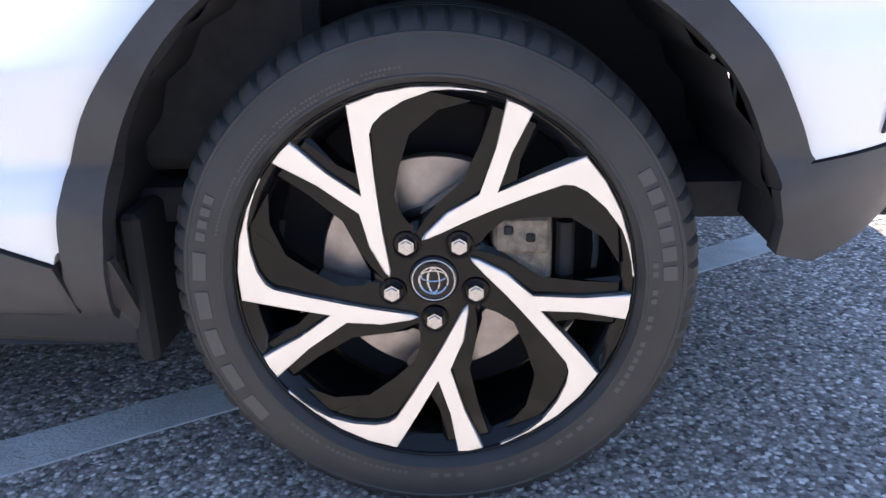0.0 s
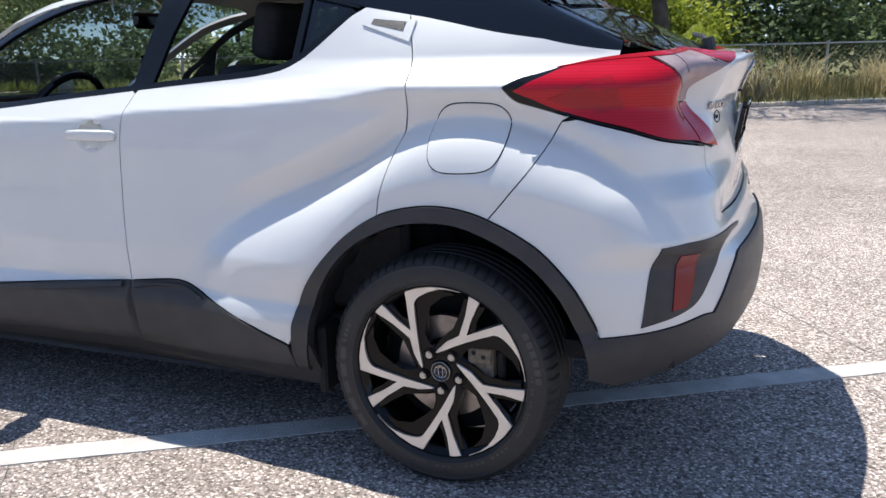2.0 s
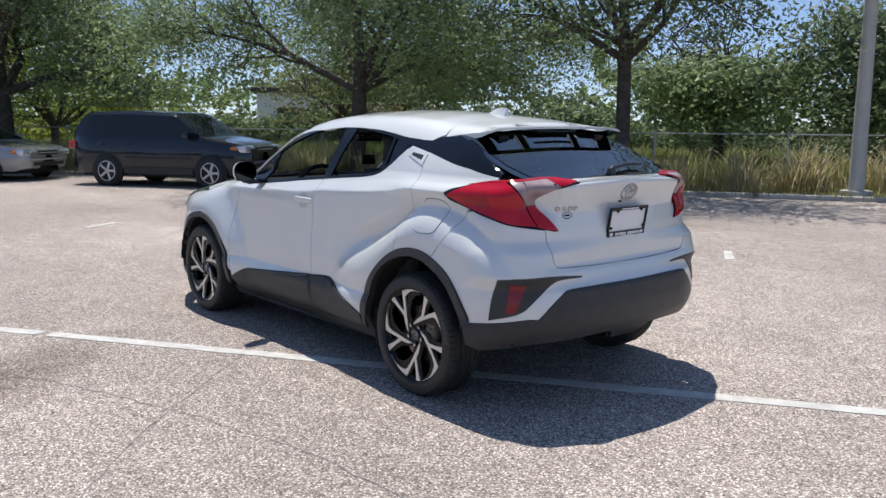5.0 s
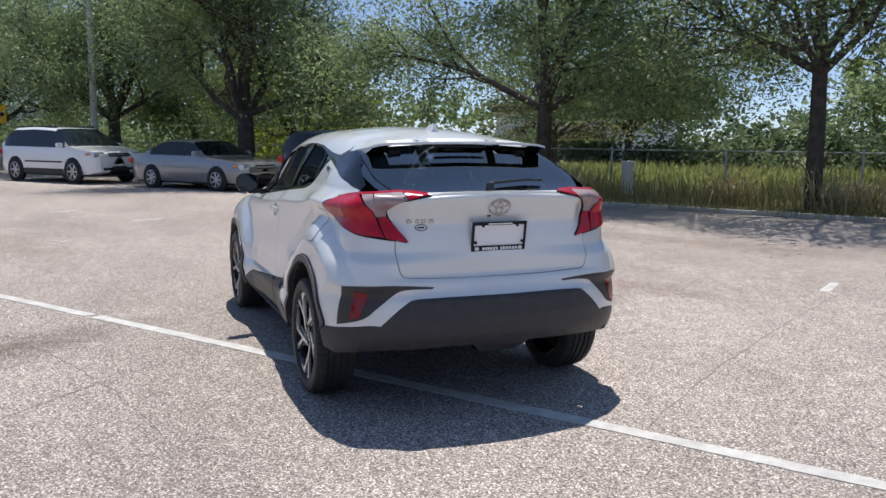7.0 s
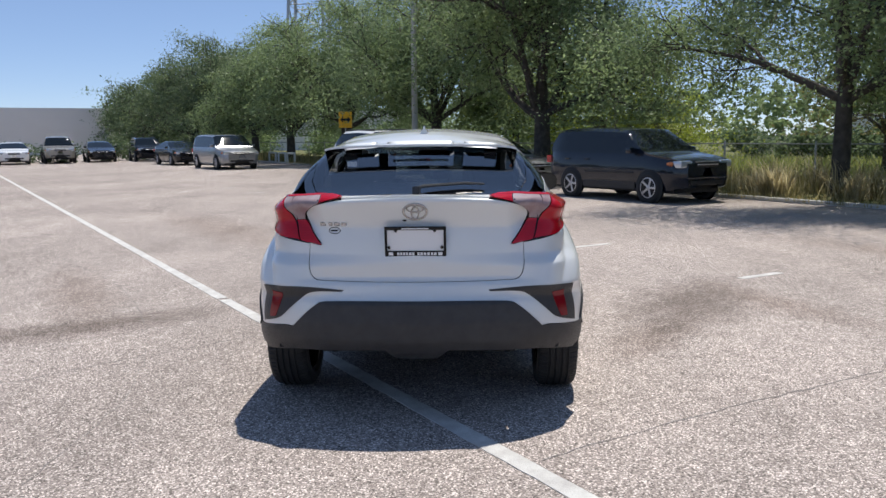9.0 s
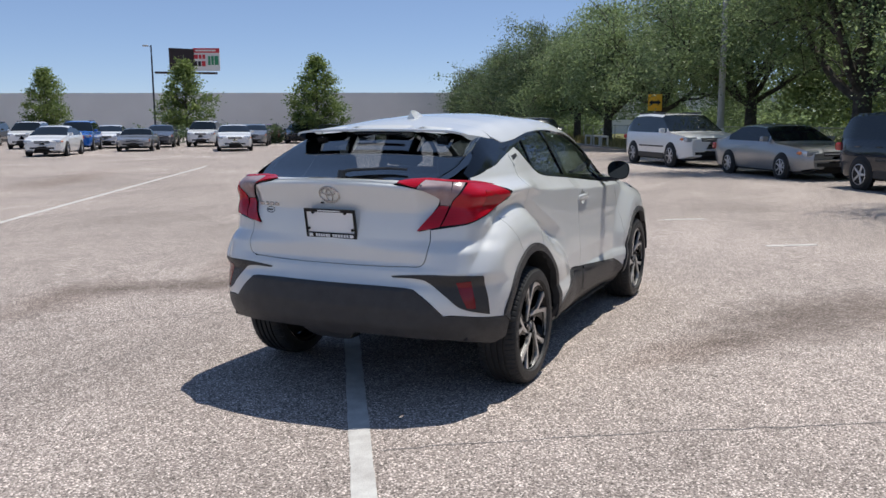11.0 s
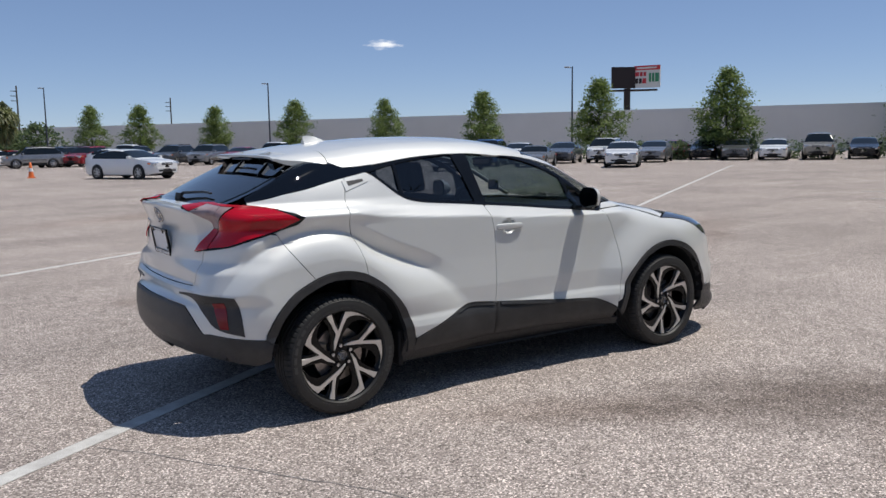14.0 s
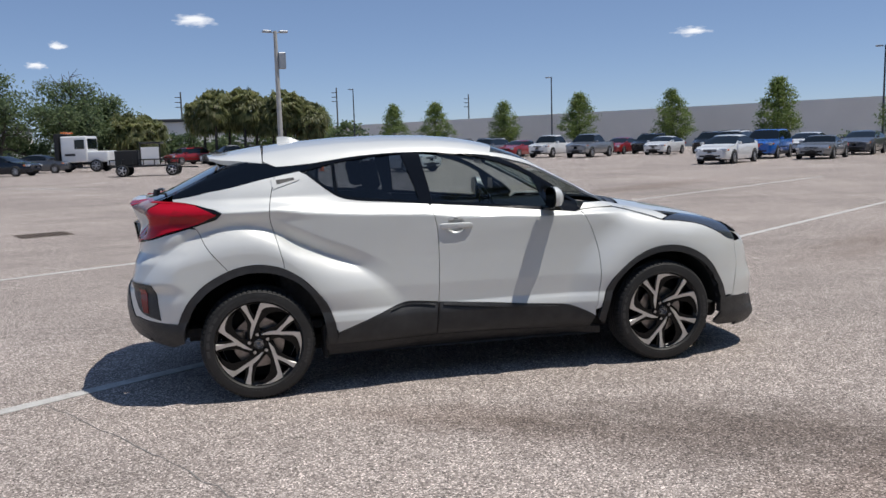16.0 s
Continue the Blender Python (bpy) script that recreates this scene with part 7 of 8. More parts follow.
# long panelled wall of the far warehouse
w0, w1, wh = Vector((120.0, 11.0, 0)), Vector((4.0, 197.0, 0)), 5.1
wd = (w1 - w0).normalized()
wn = Vector((wd.y, -wd.x, 0))
wall = tagged(new("wall_far"), "long pale grey warehouse wall with panel joints", "wall", kind="structure")
L = (w1 - w0).length
n = int(L / 6.0)
panel_bm = box_bm((0.02, 0, 0), (5.98, 0.4, wh), 0.02)
first = part("wall_panel", panel_bm, WALLGREY, wall)
for i in range(n):
    ob = first if i == 0 else new("wall_panel", first.data)
    ob.parent = wall
    ob.matrix_local = Matrix.Translation(w0 + wd * i * 6.0) @ Matrix.Rotation(math.atan2(wd.y, wd.x), 4, "Z")
part("wall_coping", box_bm((0, -0.06, wh), (L, 0.46, wh + 0.32)), WALLCAP, wall, "dark coping", False, Matrix.Translation(w0) @ Matrix.Rotation(math.atan2(wd.y, wd.x), 4, "Z"))
part("wall_core", box_bm((0, 0.3, 0), (L, 12.0, wh - 0.05)), WALLGREY, wall, "", False, Matrix.Translation(w0) @ Matrix.Rotation(math.atan2(wd.y, wd.x), 4, "Z"))

# billboard: a V of two boards on one post
bb = thing("billboard", "roadside billboard with a red-topped printed face on a post", "billboard", Matrix.Translation((138.4, 129.2, 0.6)) @ Matrix.Rotation(radians(-46), 4, "Z"))
part("post", tube_bm([(0, 0, -0.6), (0, 0, 12.40)], 0.75, 14), BBBACK, bb, "dark steel post", True)
m1 = Matrix.Translation((2.2, 0, 0)) @ Matrix.Rotation(radians(-14), 4, "Z")
part("walkway", box_bm((-6.6, -0.8, 11.80), (6.6, 1.6, 12.15)), BBBACK, bb)
f1 = part("face_panel", box_bm((-0.6, -0.5, 12.40), (5.2, -0.2, 17.30)), BBWHITE, bb, "printed face", False, m1)
part("face_band", box_bm((-0.6, -0.56, 16.30), (5.2, -0.51, 17.30)), BBRED, f1)
for k, (x0, x1, z0, z1, mt) in enumerate(((-0.3, 0.5, 15.0, 15.9, BBRED), (0.7, 1.3, 15.0, 15.9, BBRED), (1.5, 2.1, 15.0, 15.9, BBRED), (-0.3, 0.3, 13.4, 14.5, BBBACK), (0.5, 1.1, 13.4, 14.5, BBBACK), (1.3, 2.1, 13.4, 14.5, BBRED),
                                          (2.7, 3.2, 13.7, 15.6, BBGREEN), (3.4, 3.9, 13.7, 15.6, BBGREEN), (4.1, 4.9, 13.7, 15.6, BBGREEN), (0.0, 4.4, 16.6, 16.95, BBWHITE))):
    part("print_bar", box_bm((x0, -0.59, z0), (x1, -0.52 if z0 < 16 else -0.565, z1)), mt, f1)
for x in (-4.5, -1.5, 1.5, 4.5):
    part("lamp_arm", tube_bm([(x, -0.7, 12.0), (x, -2.0, 12.1)], 0.06, 6), BBBACK, bb, "dark lamp arm")
part("back_panel", box_bm((-5.2, -0.2, 12.40), (0.2, 0.2, 17.10)), BBBACK, bb, "dark board back", False, Matrix.Translation((1.5, -0.4, 0)) @ Matrix.Rotation(radians(18), 4, "Z"))


def far_house(place, turn, size, label, windows):
    h = thing("far_building", label, "building", Matrix.Translation(place) @ Matrix.Rotation(turn, 4, "Z"))
    L, D, H = size
    part("wall", box_bm((-L / 2, 0, 0), (L / 2, D, H), 0.05), STUCCO, h, "pale wall")
    part("roof", box_bm((-L / 2 - 0.3, -0.3, H), (L / 2 + 0.3, D + 0.3, H + 0.4), 0.05), WALLCAP, h, "flat roof edge")
    for i in range(windows):
        x = -L / 2 + (i + 0.5) * L / windows
        wdw = part("window", box_bm((x - 1.0, -0.06, 1.0), (x + 1.0, 0.02, 2.4)), DARKWIN, h, "dark window")
        part("sill", box_bm((x - 1.1, -0.14, 0.9), (x + 1.1, 0.0, 1.0)), STUCCO, wdw)
    return h


far_house(verge(24, 36), EDGE_TURN + math.pi, (11, 8, 3.5), "low pale building far behind the field", 2)
far_house(Vector((-9.0, 112.0, 0)), 0.05, (16, 8, 5.2), "pale building beyond the parked cars", 4)
far_house(Vector((-40.0, 106.0, 0)), 0.05, (26, 8, 4.4), "pale building beyond the parked cars", 6)
# lattice mast behind the oaks
p = thing("lattice_mast", "far steel lattice mast above the trees", "mast", Matrix.Translation((180.0, 35.0, 0)))
for x, y in ((-5.2, -5.2), (5.2, -5.2), (5.2, 5.2), (-5.2, 5.2)):
    part("mast_leg", tube_bm([(x, y, 0), (x * 0.4, y * 0.4, 60)], 0.34, 6), GALV, p)
for k in range(10):
    z = k * 6.0
    s0, s1 = 5.2 - 3.12 * z / 60, 5.2 - 3.12 * (z + 6) / 60
    for (ax, ay), (bx, by) in (((-1, -1), (1, -1)), ((1, -1), (1, 1)), ((1, 1), (-1, 1)), ((-1, 1), (-1, -1))):
        part("mast_brace", tube_bm([(ax * s0, ay * s0, z), (bx * s1, by * s1, z + 6)], 0.13, 4), GALV, p)
        part("mast_girt", tube_bm([(ax * s1, ay * s1, z + 6), (bx * s1, by * s1, z + 6)], 0.11, 4), GALV, p)

# traffic cone
ORANGE = principled("orange_cone_plastic", (0.75, 0.16, 0.03), 0.5)
c = thing("traffic_cone", "orange traffic cone with a white band", "cone", Matrix.Translation((4.3, 43.5, 0)))
part("cone_base", box_bm((-0.2, -0.2, 0), (0.2, 0.2, 0.04), 0.01), ORANGE, c)
V, F = lathe([(0.15, 0.04), (0.10, 0.36), (0.085, 0.5), (0.04, 0.82), (0.001, 0.83)], 18, "z")
mesh_object("cone_body", V, F, ORANGE, c)
V, F = lathe([(0.108, 0.34), (0.086, 0.52)], 18, "z")
mesh_object("cone_band", V, F, WHITEBAR, c)

# a few fair-weather clouds very far off
def cloud_material():
    m = bpy.data.materials.new("thin_cloud")
    m.use_nodes = True
    t = m.node_tree
    t.nodes.clear()
    out = t.nodes.new("ShaderNodeOutputMaterial")
    em = t.nodes.new("ShaderNodeEmission")
    em.inputs[0].default_value = (0.93, 0.95, 1.0, 1)
    em.inputs[1].default_value = 1.1
    tr = t.nodes.new("ShaderNodeBsdfTransparent")
    c = t.nodes.new("ShaderNodeTexCoord")
    sub = t.nodes.new("ShaderNodeVectorMath")
    sub.operation = "SUBTRACT"
    sub.inputs[1].default_value = (0.5, 0.5, 0.5)
    t.links.new(c.outputs["Generated"], sub.inputs[0])
    mul = t.nodes.new("ShaderNodeVectorMath")
    mul.operation = "MULTIPLY"
    mul.inputs[1].default_value = (2, 2, 0)
    t.links.new(sub.outputs[0], mul.inputs[0])
    ln = t.nodes.new("ShaderNodeVectorMath")
    ln.operation = "LENGTH"
    t.links.new(mul.outputs[0], ln.inputs[0])
    oi = t.nodes.new("ShaderNodeObjectInfo")
    n = t.nodes.new("ShaderNodeTexNoise")
    n.noise_dimensions = "4D"
    n.inputs["Scale"].default_value, n.inputs["Detail"].default_value = 4.0, 6.0
    t.links.new(c.outputs["Generated"], n.inputs["Vector"])
    mw = t.nodes.new("ShaderNodeMath")
    mw.operation = "MULTIPLY"
    mw.inputs[1].default_value = 20
    t.links.new(oi.outputs["Random"], mw.inputs[0])
    t.links.new(mw.outputs[0], n.inputs["W"])
    ma = t.nodes.new("ShaderNodeMath")
    ma.operation = "MULTIPLY_ADD"
    ma.inputs[1].default_value = 1.3
    t.links.new(n.outputs["Fac"], ma.inputs[0])
    inv = t.nodes.new("ShaderNodeMath")
    inv.operation = "SUBTRACT"
    inv.inputs[0].default_value = 0.0
    t.links.new(ln.outputs["Value"], inv.inputs[1])
    t.links.new(inv.outputs[0], ma.inputs[2])
    mr = t.nodes.new("ShaderNodeMapRange")
    mr.inputs["From Min"].default_value, mr.inputs["From Max"].default_value = 0.12, 0.55
    t.links.new(ma.outputs[0], mr.inputs["Value"])
    mx = t.nodes.new("ShaderNodeMixShader")
    t.links.new(mr.outputs[0], mx.inputs[0])
    t.links.new(tr.outputs[0], mx.inputs[1])
    t.links.new(em.outputs[0], mx.inputs[2])
    t.links.new(mx.outputs[0], out.inputs[0])
    return m


CLOUD = cloud_material()
def cloud(bearing, rise, width, height, dist=2400.0):
    d = Vector((math.cos(radians(bearing)), math.sin(radians(bearing)), math.tan(radians(rise))))
    side = Vector((-d.y, d.x, 0)).normalized() * width * dist / 2
    up = Vector((0, 0, 1)) * height * dist / 2
    c = d * dist
    me = bpy.data.meshes.new("cloud")
    me.from_pydata([(-width * dist / 2, -height * dist / 2, 0), (width * dist / 2, -height * dist / 2, 0), (width * dist / 2, height * dist / 2, 0), (-width * dist / 2, height * dist / 2, 0)], [], [(0, 1, 2, 3)])
    me.materials.append(CLOUD)
    ob = new("backdrop_cloud", me)
    r = Matrix((side.normalized(), up.normalized(), side.normalized().cross(up.normalized()))).transposed().to_4x4()
    ob.matrix_world = Matrix.Translation(c) @ r
    return tagged(ob, "small thin white cloud in the blue sky", "cloud", kind="structure")


for bearing, rise, wdt, hgt in ((60.0, 6.7, 0.075, 0.022), (92.7, 8.3, 0.085, 0.030), (101.1, 6.6, 0.038, 0.018), (102.3, 5.4, 0.040, 0.016)):
    cloud(bearing, rise, wdt, hgt)

# ---- the other vehicles ----
SILVER = paint("silver_paint", (0.28, 0.285, 0.295), 0.3, 0.6)
PLAINWHITE = paint("plain_white_paint", (0.78, 0.78, 0.77), 0.3)
NAVY = paint("dark_navy_paint", (0.007, 0.011, 0.020), 0.2)
BLACKPAINT = paint("black_paint", (0.010, 0.010, 0.012), 0.2)
GREYPAINT = paint("dark_grey_paint", (0.10, 0.105, 0.115), 0.3, 0.3)
REDPAINT = paint("dark_red_paint", (0.30, 0.018, 0.022), 0.25)
BLUEPAINT = paint("bright_blue_paint", (0.015, 0.13, 0.50), 0.25)
TANPAINT = paint("sand_grey_paint", (0.30, 0.28, 0.24), 0.3, 0.3)
for m in (NAVY, BLACKPAINT):
    m.node_tree.nodes["Principled BSDF"].inputs["Coat Weight"].default_value = 0.8
    m.node_tree.nodes["Principled BSDF"].inputs["Specular IOR Level"].default_value = 0.15
CARGLASS = principled("vehicle_window_glass", (0.006, 0.009, 0.011), 0.03, 0, 0.0, 0.55)
HEADCLEAR = principled("clear_headlamp", (0.55, 0.57, 0.60), 0.08, 0.5, 1.0)
GRILLEBLACK = principled("grille_black", (0.015, 0.015, 0.016), 0.45)
RIMSILVER = principled("silver_rim", (0.55, 0.55, 0.56), 0.35, 0.9)
TYREFAR = principled("plain_tyre", (0.022, 0.022, 0.022), 0.8)
TAILRED = principled("tail_lamp_red", (0.35, 0.01, 0.012), 0.15, 0, 0.8)
INDICATOR = principled("amber_indicator", (0.60, 0.16, 0.03), 0.15, 0, 0.8)


def far_wheel(parent, x, y, r, w, side, spokes):
    wh = new("wheel")
    wh.parent = parent
    wh.matrix_local = pose(x, y, r, 0, 0, 0 if side < 0 else 180)
    V, F = lathe([(r * 0.66, -w * 0.45), (r * 0.80, -w * 0.52), (r * 0.95, -w * 0.47), (r, -w * 0.32), (r, w * 0.4), (r * 0.7, w * 0.5)], 32)
    mesh_object("tyre", V, [f[::-1] for f in F], TYREFAR, wh)
    V, F = lathe([(0.001, -w * 0.10), (r * 0.5, -w * 0.06), (r * 0.62, -w * 0.25), (r * 0.67, -w * 0.44)], 28)
    rim = mesh_object("rim", V, [f[::-1] for f in F], GRILLEBLACK, wh)
    for k in range(spokes):
        a = 2 * math.pi * k / spokes
        m = Matrix.Rotation(a, 4, "Y")
        part("spoke", box_bm((r * 0.08, -w * 0.40, -r * 0.075), (r * 0.66, -w * 0.26, r * 0.075), r * 0.02, m), RIMSILVER, rim)
    V, F = lathe([(0.001, -w * 0.44), (r * 0.14, -w * 0.43), (r * 0.17, -w * 0.30)], 14)
    mesh_object("hub_cap", V, [f[::-1] for f in F], RIMSILVER, rim)
    V, F = lathe([(r * 0.62, -w * 0.46), (r * 0.68, -w * 0.47), (r * 0.685, -w * 0.42)], 28)
    mesh_object("rim_lip", V, [f[::-1] for f in F], RIMSILVER, rim)


def vehicle(name, label, kind, mat, spec, m, group=""):
    """A lofted car body. spec: length L, width W, height H, wheelbase B, front overhang, key stations from the nose."""
    L, W, H, B, fo = spec["L"], spec["W"] / 2, spec["H"], spec["B"], spec["fo"]
    r = spec.get("r", 0.33)
    belt, hood, deck = spec["belt"], spec["hood"], spec["deck"]
    cowl, rf, rr, dk = spec["cowl"], spec["rf"], spec["rr"], spec["dk"]
    zb = spec.get("zb", 0.22)
    box = thing(name, label, kind, m, group)
    # stations run from the nose (x=0) back to the tail (x=-L); the frame's origin is the front axle's middle on the ground
    nose = fo
    xs = sorted(set([0, 0.06, 0.16, 0.35, 0.6] + list(np.linspace(0.8, L - 0.5, 40)) + [cowl, rf, rr, dk, L - 0.35, L - 0.16, L - 0.06, L]))
    tops = table([0, 0.12, 0.4, cowl, rf, (rf + rr) / 2, rr, dk, max(dk + 0.05, L - 0.1), L], [hood - 0.20, hood - 0.09, hood - 0.04, hood + 0.05, H - 0.05, H, H - 0.03, deck + 0.03, deck, deck - 0.10], spec.get("sig", 0.07))
    rings = []
    for x in xs:
        e = min(x, L - x)
        round_w = 1 - 0.17 * max(0, 1 - e / 0.75) ** 2 - 0.13 * max(0, 1 - e / 0.16) ** 2
        w = W * round_w
        zt = float(tops(x))
        zb_x = zb + 0.10 * max(0, 1 - e / 0.4)
        green = zt > belt + 0.12
        bl = min(belt + 0.04 * (x / L), zt - 0.05)
        frac = max(0.0, min(1.0, (zt - bl) / (H - belt)))
        wt = w * (0.985 - (0.985 - spec.get("tum", 0.74)) * frac)
        ring = [(w * 0.55, zb_x - 0.02), (w * 0.93, zb_x), (w * 0.995, zb_x + 0.16), (w, (zb_x + bl) / 2 + 0.03), (w * 0.985, bl - 0.07), (w * 0.955, bl),
                (w * 0.955 + (wt - w * 0.955) * 0.92, bl + (zt - bl) * 0.86), (wt * 0.90, zt - 0.012), (wt * 0.5, zt + 0.008 * frac), (0.0, zt + 0.014 * frac)]
        rings.append([(nose - x, y, z) for y, z in ring])
    n, kk = len(rings), len(rings[0])
    groups = {"body": [], "side_window": [], "windscreen": [], "rear_window": []}
    for i in range(n - 1):
        xm = (xs[i] + xs[i + 1]) / 2
        zt = float(tops(xm))
        for k in range(kk - 1):
            which = "body"
            if cowl < xm < rf and k >= 6 and zt > belt + 0.06:
                which = "windscreen"
            elif rr < xm < dk and k >= 6 and zt > belt + 0.06 and not spec.get("bed"):
                which = "rear_window"
            elif k == 5 and cowl + 0.22 < xm < min(dk - 0.12, spec.get("sw", 99)) and zt > belt + 0.22:
                which = "side_window"
            groups[which].append((i, k))
    for which, cells in groups.items():
        for sg in ((1, -1) if which == "side_window" else (0,)):
            V, F = [], []
            for s in ((1, -1) if sg == 0 else (sg,)):
                idx = {}
                for i, k in cells:
                    q = []
                    for a, b in ((i, k), (i + 1, k), (i + 1, k + 1), (i, k + 1)):
                        if (a, b) not in idx:
                            idx[(a, b)] = len(V)
                            x, y, z = rings[a][b]
                            V.append((x, s * y, z))
                        q.append(idx[(a, b)])
                    F.append(q if s < 0 else q[::-1])
                if which == "body":
                    for a in (0, n - 1):
                        cap = []
                        for b in range(kk):
                            cap.append(idx.get((a, b)))
                        cap = [c for c in cap if c is not None]
                        F.append(cap if (s > 0) == (a == 0) else cap[::-1])
            if not F:
                continue
            ob = mesh_object(which, V, F, mat if which == "body" else CARGLASS, box, "" if which == "body" else "dark window glass")
            ob.data.set_sharp_from_angle(angle=radians(35))
    # wheel arches, wheels
    for x in (0.0, -B):
        for s in (1, -1):
            V, F = lathe([(0.001, -0.004), (r + 0.055, -0.004), (r + 0.065, 0.02)], 28)
            part_ob = mesh_object("wheel_arch", [(a + x, s * (W + 0.002) + (b if s < 0 else -b), c + r + 0.01) for a, b, c in V], F if s > 0 else [f[::-1] for f in F], TYREFAR, box)
            far_wheel(box, x, s * (W - 0.06), r, 0.21, s, spec.get("spokes", 7))
    # face, lamps, bumpers
    hx = nose - 0.10
    fz = hood - 0.20
    part("grille", box_bm((nose - 0.12, -W * 0.40, fz - 0.07), (nose + 0.008, W * 0.40, fz + 0.06), 0.04, None, 2), GRILLEBLACK, box, "black grille")
    part("grille_bar", box_bm((nose - 0.02, -W * 0.37, fz - 0.015), (nose + 0.016, W * 0.37, fz + 0.008), 0.008), RIMSILVER, box)
    part("bumper_crease", box_bm((nose - 0.10, -W * 0.72, zb + 0.27), (nose + 0.02, W * 0.72, zb + 0.33), 0.03, None, 2), mat, box)
    part("lower_intake", box_bm((nose - 0.14, -W * 0.62, zb + 0.12), (nose + 0.008, W * 0.62, zb + 0.25), 0.03), GRILLEBLACK, box, "dark lower intake")
    for s in (1, -1):
        a, b = sorted((s * W * 0.50, s * W * 0.90))
        part("headlamp", box_bm((nose - 0.36, a, fz - 0.075), (nose - 0.02, b, fz + 0.085), 0.05, None, 2), HEADCLEAR, box, "clear headlamp", True)
        a, b = sorted((s * W * 0.82, s * W * 0.955))
        part("indicator", box_bm((nose - 0.42, a, fz - 0.03), (nose - 0.24, b, fz + 0.06), 0.03), INDICATOR, box, "amber indicator")
        a, b = sorted((s * W * 0.62, s * W * 0.93))
        part("tail_lamp", box_bm((nose - L - 0.01, a, deck - 0.30), (nose - L + 0.18, b, deck - 0.12), 0.03), TAILRED, box, "red tail lamp")
        a, b = sorted((s * W * 0.99, s * (W + 0.17)))
        part("door_mirror", box_bm((nose - cowl - 0.42, a, belt + 0.02), (nose - cowl - 0.26, b, belt + 0.16), 0.04, None, 2), mat, box, "", True)
        a, b = sorted((s * (W - 0.005), s * (W + 0.018)))
        for f in spec.get("handles", (0.42, 0.72)):
            x = nose - (rf + (rr - rf) * f) - 0.15
            part("door_handle", box_bm((x - 0.09, a, belt - 0.14), (x + 0.09, b, belt - 0.11), 0.008), mat, box)
        if spec.get("roofrails"):
            a, b = sorted((s * W * 0.64, s * W * 0.68))
            part("roof_rail", box_bm((nose - rr, a, H - 0.035), (nose - rf - 0.1, b, H + 0.03), 0.012), GRILLEBLACK, box)
        if spec.get("skirt"):
            a, b = sorted((s * (W - 0.01), s * (W + 0.012)))
            part("door_moulding", box_bm((-B + r + 0.15, a, zb + 0.36), (-r - 0.15, b, zb + 0.41), 0.008), GRILLEBLACK, box, "dark door moulding")
            part("lower_cladding", box_bm((-B + r + 0.1, a, zb), (-r - 0.1, b, zb + 0.17), 0.01), GRILLEBLACK, box, "dark lower cladding")
    part("underbody", box_bm((nose - L + 0.3, -W * 0.8, zb - 0.05), (nose - 0.3, W * 0.8, zb + 0.1)), TYREFAR, box)
    if spec.get("bed"):
        part("load_bed", box_bm((nose - L + 0.08, -W * 0.82, deck - 0.02), (nose - dk - 0.06, W * 0.82, deck + 0.035), 0.01), GRILLEBLACK, box, "dark load bed")
    return box


SEDAN = dict(L=4.85, W=1.82, H=1.44, B=2.80, fo=0.95, belt=0.96, hood=0.92, deck=1.06, cowl=1.12, rf=2.12, rr=3.15, dk=4.38, sig=0.13)
OLDSEDAN = dict(L=4.78, W=1.78, H=1.41, B=2.67, fo=0.98, belt=0.93, hood=0.87, deck=0.98, cowl=1.35, rf=2.05, rr=3.30, dk=3.95, r=0.31)
COMPACT = dict(L=4.55, W=1.78, H=1.44, B=2.70, fo=0.92, belt=0.94, hood=0.88, deck=1.04, cowl=1.02, rf=2.0, rr=2.95, dk=4.12, sig=0.12)
BOXSUV = dict(L=4.55, W=1.78, H=1.68, B=2.62, fo=0.86, belt=1.06, hood=1.05, deck=1.12, cowl=1.02, rf=1.78, rr=4.15, dk=4.48, r=0.335, zb=0.27, spokes=5, skirt=True, tum=0.80)
BIGSUV = dict(L=5.05, W=1.98, H=1.77, B=3.02, fo=0.96, belt=1.10, hood=1.10, deck=1.16, cowl=1.12, rf=2.0, rr=4.25, dk=4.92, r=0.375, zb=0.28, spokes=6, roofrails=True, skirt=True, tum=0.78)
MIDSUV = dict(L=4.6, W=1.86, H=1.69, B=2.69, fo=0.92, belt=1.06, hood=1.04, deck=1.12, cowl=1.10, rf=1.75, rr=3.85, dk=4.45, r=0.36, zb=0.27, roofrails=True, skirt=True)
VAN = dict(L=5.1, W=1.98, H=1.75, B=3.03, fo=0.98, belt=1.08, hood=1.00, deck=1.14, cowl=0.95, rf=1.75, rr=4.55, dk=5.02, r=0.345, zb=0.24, tum=0.80)
PICKUP = dict(L=5.39, W=1.89, H=1.79, B=3.24, fo=0.92, belt=1.12, hood=1.10, deck=1.14, cowl=1.25, rf=1.85, rr=2.95, dk=3.40, r=0.385, zb=0.34, bed=True, spokes=6)
ROADSTER = dict(L=4.1, W=1.82, H=1.27, B=2.42, fo=0.88, belt=0.84, hood=0.80, deck=0.90, cowl=1.25, rf=1.78, rr=2.05, dk=2.75, r=0.32)


def parked(name, label, kind, mat, spec, hub, heading, side=-1, group=""):
    """Parks a car by the place of one front wheel hub (side -1: its right) and the way it heads."""
    h = radians(heading)
    left = Vector((-math.sin(h), math.cos(h), 0))
    c = Vector((hub[0], hub[1], 0)) - left * side * (spec["W"] / 2 - 0.1)
    return vehicle(name, label, kind, mat, spec, Matrix.Translation(c) @ Matrix.Rotation(h, 4, "Z"), group)


